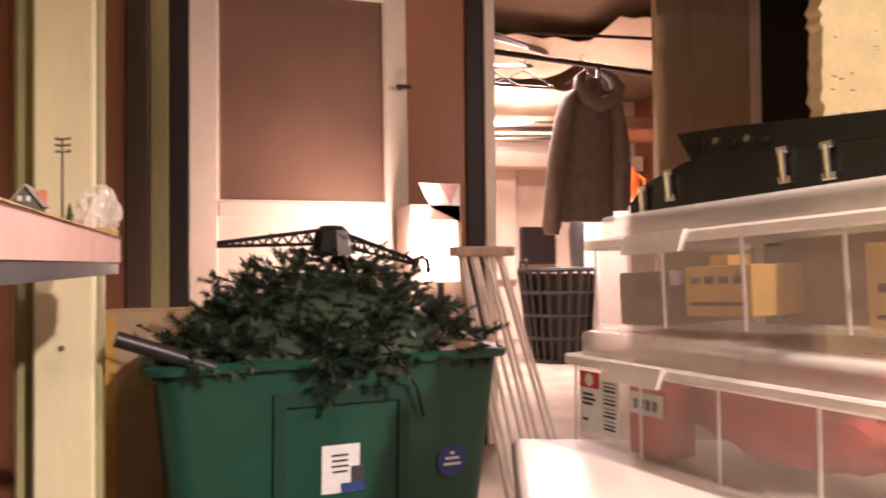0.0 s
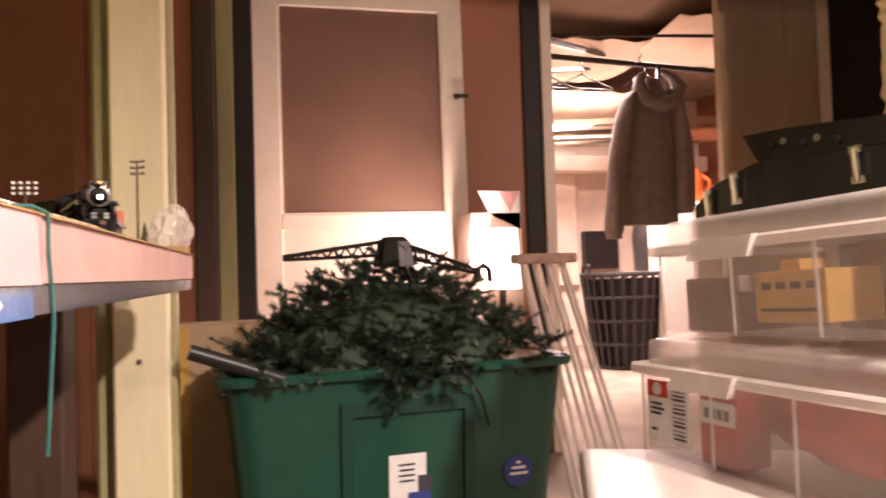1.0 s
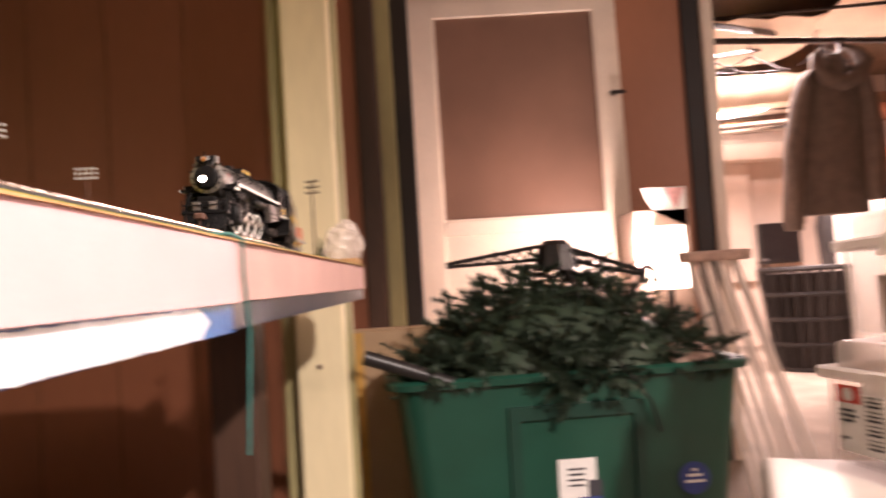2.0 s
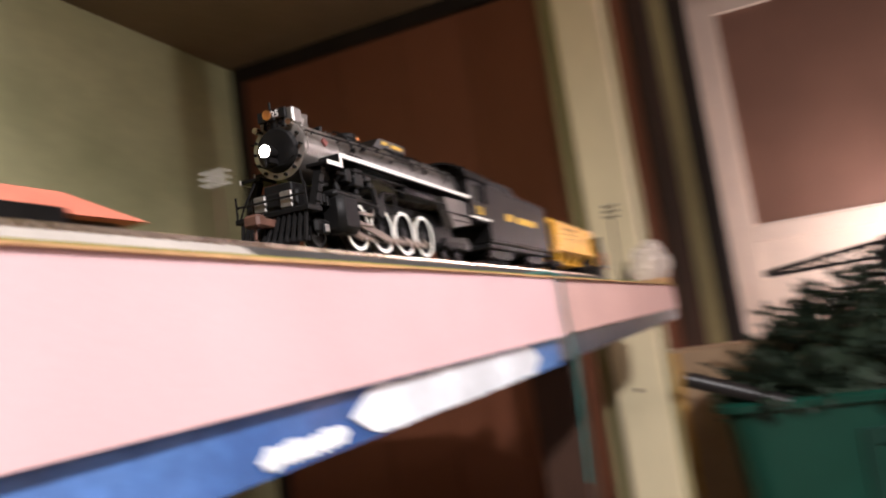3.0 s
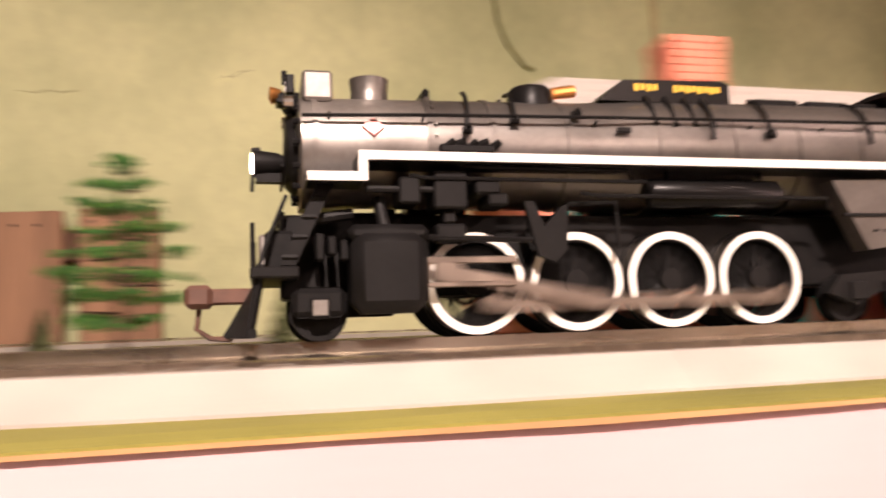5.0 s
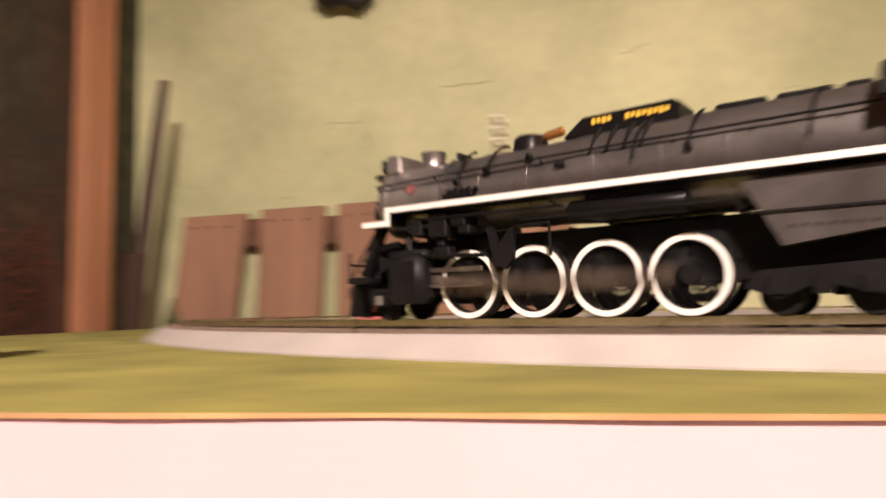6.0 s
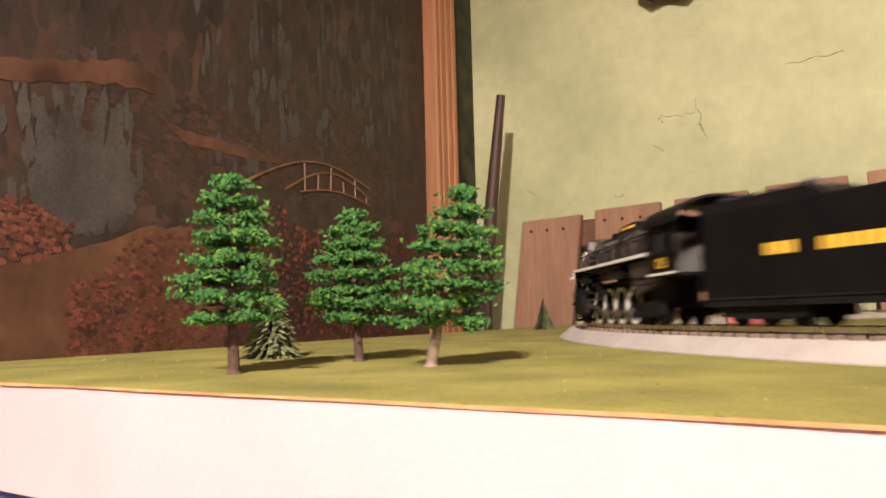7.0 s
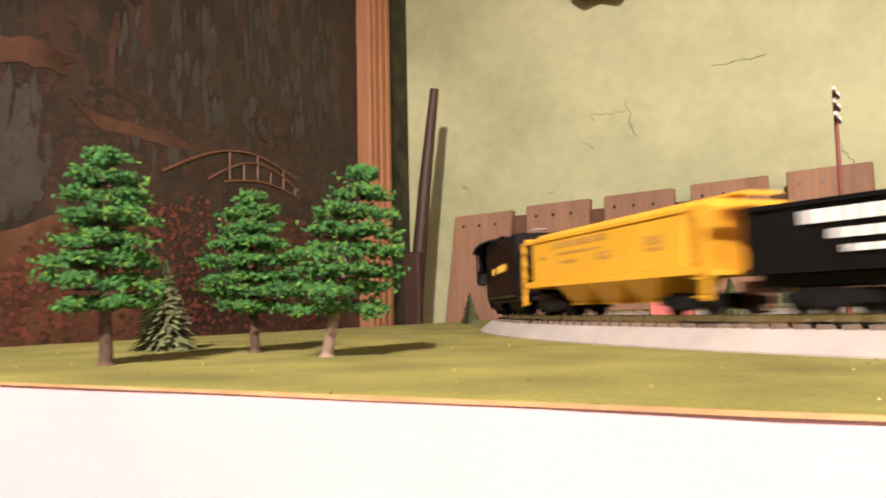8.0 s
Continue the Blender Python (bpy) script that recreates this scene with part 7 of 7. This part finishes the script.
def hoodie():
    t = thing("hanging_hoodie", "grey hooded sweatshirt on a hanger", "hoodie", pose(4.2, -2.29, T + 0.1))
    def slab(prof, th, seed):
        bm = B()
        rows = []
        for z, a, b in prof:
            r = []
            for k in range(24):
                u = 6.2832 * k / 24
                y = (a + b) / 2 + (b - a) / 2 * math.cos(u)
                fold = 0.16 * th * math.sin(y * 60 + seed) * (1.0 - 0.3 * z)
                r.append(bm.verts.new((th * math.sin(u) * (0.7 + 0.3 * abs(math.sin(u))) + fold, y, z)))
            rows.append(r)
        for p, q in zip(rows, rows[1:]):
            for k in range(24):
                bm.faces.new((p[k], p[(k + 1) % 24], q[(k + 1) % 24], q[k]))
        bm.faces.new(rows[0])
        bm.faces.new(rows[-1])
        return bm
    part("torso", slab([(0.10, -0.205, 0.185), (0.115, -0.212, 0.19), (0.16, -0.21, 0.188), (0.17, -0.218, 0.195), (0.35, -0.205, 0.18), (0.55, -0.205, 0.172), (0.72, -0.215, 0.165), (0.82, -0.215, 0.15), (0.875, -0.19, 0.12), (0.91, -0.13, 0.05)], 0.085, 1), GREY_FABRIC, t, smooth=60)
    for side, prof, seed in ((1, [(0.02, 0.20, 0.285), (0.05, 0.195, 0.295), (0.06, 0.185, 0.30), (0.25, 0.175, 0.285), (0.44, 0.155, 0.272), (0.50, 0.15, 0.262), (0.70, 0.115, 0.215), (0.82, 0.085, 0.172), (0.87, 0.07, 0.13)], 2),
                             (-1, [(0.165, -0.262, -0.165), (0.195, -0.27, -0.16), (0.205, -0.278, -0.155), (0.4, -0.285, -0.165), (0.60, -0.275, -0.165), (0.75, -0.25, -0.155), (0.85, -0.225, -0.14), (0.895, -0.19, -0.12)], 3)):
        sleeve = part("sleeve", slab(prof, 0.06, seed), GREY_FABRIC, t, smooth=60)
        sleeve.matrix_basis = Matrix.Translation((-0.055, 0, 0))
    bm = B()
    tube(bm, [(-0.03, 0.0, 1.0), (-0.055, 0.05, 0.955), (-0.085, 0.068, 0.89), (-0.10, 0.035, 0.825), (-0.105, -0.06, 0.795), (-0.10, -0.155, 0.83), (-0.085, -0.19, 0.90), (-0.055, -0.17, 0.97), (-0.03, -0.115, 1.015)],
         [0.018, 0.032, 0.042, 0.046, 0.048, 0.046, 0.042, 0.032, 0.018], 14)
    for v in bm.verts:
        v.co.x += 0.012 * noise.noise(v.co * 26)
        v.co.z += 0.008 * noise.noise(v.co * 21)
    hood = part("hood", bm, GREY_FABRIC, t, "draped open hood", smooth=60)
    bm = B()
    tube(bm, [(-0.02, -0.06, 0.80), (-0.01, -0.06, 0.88), (0.0, -0.062, 0.965)], [0.10, 0.098, 0.055], 18)
    for v in bm.verts:
        v.co.x = -0.02 + (v.co.x + 0.02) * 0.5
    part("hood_back", bm, GREY_FABRIC, hood, smooth=60)
    bm = B()
    tube(bm, [(0, -0.16, 0.93), (0, -0.02, 1.01), (0, 0.12, 0.93)], 0.006, 6)
    tube(bm, [(0, -0.02, 1.01), (0, -0.02, 1.06), (0, 0.02, 1.09), (0, 0.0, 1.12)], 0.004, 6)
    part("hanger", bm, METAL_DK, t)


hoodie()


def drying_rack():
    t = thing("drying_rack", "dark pipe drying rack across the far room", "rack")
    Z = T + 1.15
    for a, b, r in (((3.6, -1.2, Z - 0.02), (5.6, -3.2, Z + 0.42), 0.018), ((4.2, -1.5, Z + 0.05), (4.25, -3.4, Z - 0.03), 0.018), ((3.8, -1.0, Z - 0.22), (5.0, -2.4, Z + 0.22), 0.014), ((5.2, -1.3, Z + 0.32), (5.2, -3.4, Z + 0.30), 0.014),
                    ((4.6, -1.4, Z + 0.32), (4.6, -3.4, Z + 0.22), 0.012), ((4.6, -1.9, Z + 0.30), (3.9, -2.6, Z + 0.10), 0.010)):
        bm = B()
        tube(bm, [a, b], r, 8)
        part("pipe", bm, METAL_DK, t)
    bm = B()
    tube(bm, [(4.2, -2.40, Z + 0.02), (4.2, -2.40, Z - 0.16)], 0.014, 8)
    part("clamp", bm, PLASTIC_BLACK, t)
    for y in (-1.7, -1.95):
        bm = B()
        tube(bm, [(4.3, y - 0.2, Z - 0.12), (4.3, y, Z - 0.03), (4.3, y + 0.2, Z - 0.12), (4.3, y - 0.2, Z - 0.12)], 0.005, 6)
        tube(bm, [(4.3, y, Z - 0.03), (4.3, y, Z + 0.05)], 0.004, 6)
        tagged(part("wire_hanger", bm, METAL_DK), "empty dark wire clothes hanger", "hanger")


drying_rack()


def far_room():
    bm = B()
    tube(bm, [(5.5, -0.9, T + 1.05), (5.6, -2.0, T + 1.0), (5.6, -3.9, T + 1.08)], 0.11, 20)
    for y in (-1.5, -3.0):
        tube(bm, [(5.57, y, T + 1.05), (5.57, y, ZH)], 0.008, 6)
    tagged(part("air_duct", bm, CHROME, smooth=60), "silver air duct under the far ceiling", "duct")
    simple("white_beam", FAR_WHITE, "white painted beam along the far wall", "beam", "", (6.3, 6.5, -4.1, -0.42, T + 0.82, T + 0.96), bevel=0.01)
    for i, (x, y, z) in enumerate(((5.0, -2.0, 1.40), (5.9, -2.6, 1.30), (4.6, -3.1, 1.44))):
        bm = B()
        n = 14
        rows = []
        for a in range(n + 1):
            rows.append([bm.verts.new((x - 0.5 + a / n, y - 0.6 + 1.2 * b / n, T + z - 0.10 * math.sin(math.pi * a / n) * (0.5 + 0.5 * math.sin(math.pi * b / n)) + 0.012 * math.sin(b * 2.1 + i))) for b in range(n + 1)])
        for a in range(n):
            for b in range(n):
                bm.faces.new((rows[a][b], rows[a + 1][b], rows[a + 1][b + 1], rows[a][b + 1]))
        r = bmesh.ops.extrude_face_region(bm, geom=bm.faces[:])
        bmesh.ops.translate(bm, verts=[v for v in r["geom"] if isinstance(v, bmesh.types.BMVert)], vec=(0, 0, 0.006))
        tagged(part("ceiling_sheet", bm, SHEET_LIGHT, smooth=60), "pale sheet sagging under the far ceiling", "sheet")
    d = thing("orange_jug", "orange detergent jug with a white cap on a shelf", "jug", pose(4.6, -2.86, T + 0.36))
    bm = B()
    tube(bm, [(0, 0, 0), (0, 0, 0.02), (0, 0, 0.17), (0, 0, 0.22), (0, 0, 0.24)], [0.06, 0.068, 0.066, 0.035, 0.028], 18)
    part("jug_body", bm, ORANGE, d, smooth=50)
    bm = B()
    tube(bm, [(-0.02, -0.05, 0.07), (-0.05, -0.085, 0.10), (-0.05, -0.085, 0.15), (-0.02, -0.045, 0.19)], 0.012, 8)
    part("handle", bm, ORANGE, d)
    bm = B()
    tube(bm, [(0, 0, 0.24), (0, 0, 0.275)], 0.027, 14)
    part("cap", bm, WHITE_PLASTIC, d)
    simple("washing_machine", WHITE_PLASTIC, "white washing machine in the far room", "washing machine", "", (4.4, 5.0, -3.5, -2.72, 0, T + 0.36), bevel=0.02)
    crumple("white_cloth", "crumpled white cloth beside the orange jug", (4.55, -2.98, T + 0.41), 0.06, 0.06, 0.055, WHITE_PAPER, 5)
    for y, z, w, h, m_ in ((-1.75, 0.55, 0.5, 1.2, FAR_WHITE), (-2.6, 0.55, 0.55, 1.25, FAR_WHITE), (-2.2, 0.05, 0.3, 0.5, METAL_DK), (-3.1, 0.7, 0.35, 0.35, PLASTIC_BLACK)):
        bm = B()
        box(bm, 6.52, 6.598, y - w / 2, y + w / 2, z, z + h, bevel=0.012)
        tagged(part("wall_panel", bm, m_), "painted panel on the far wall", "panel", kind=S)
    bm = B()
    tube(bm, [(6.0, -1.62, 0.0), (6.0, -1.62, T + 0.1)], 0.02, 10)
    box(bm, 5.9, 6.1, -1.72, -1.52, T + 0.0, T + 0.03)
    tagged(part("dark_stand", bm, METAL_DK), "thin dark stand against the far wall", "stand")
    bm = B()
    tube(bm, [(5.6, -3.05, 0.66), (5.6, -3.05, 0.95), (5.6, -3.05, 1.10)], [0.10, 0.115, 0.09], 16)
    tagged(part("dark_bin", bm, PLASTIC_BLACK, smooth=50), "dark rounded bin behind the hamper", "bin")
    simple("bin_stand", FAR_WHITE, "low white cabinet under the dark bin", "cabinet", "", (5.4, 5.85, -3.22, -2.72, 0, 0.66), bevel=0.01)


far_room()


# ---- motion ----
def travelled(t):
    """The front drivers' distance along the oval; the train slows a little on the far curve."""
    late = max(0.0, t - 6.4)
    return Q45 + SPEED * (t - 4.5) - 0.058 * late * late / (late + 0.15) + 0.009 * math.exp(-((t - 6.4) / 0.4) ** 2)


def along(q):
    p, a = track(q)
    return pose(p.x, p.y, RH, 0, 0, -math.degrees(a))


def motions():
    steps = [k * 0.1 for k in range(81)]
    for ob, behind in ((LOCOMOTIVE, S0), (TENDER, 0.207), (HOPPER_CAR, 0.359), (GONDOLA, 0.512)):
        walk(ob, [(t, along(travelled(t) - behind)) for t in steps])
    fine = [k / 30 for k in range(241)]
    turn = lambda t: travelled(t) / 0.01005
    for ob, at, side in DRIVERS:
        walk(ob, [(t, Matrix.Translation(at) @ Matrix.Rotation(-turn(t), 4, "Y")) for t in fine])
    crank = 0.0052
    for ob, which, side in RODS:
        rows = []
        for t in fine:
            a = turn(t) + (0 if side < 0 else 1.5708)
            dx, dz = -crank * math.cos(a), -crank * math.sin(a)
            if which == "c":
                rows.append((t, pose(0.0318 - S0 + dx, side * 0.0108, 0.01005 + dz)))
            else:
                tilt = math.degrees(math.asin((0.01005 + dz - 0.0118) / 0.030))
                rows.append((t, pose(0.0212 - S0 + dx, side * 0.0124, 0.01005 + dz, 0, -tilt, 0)))
        walk(ob, rows)


motions()
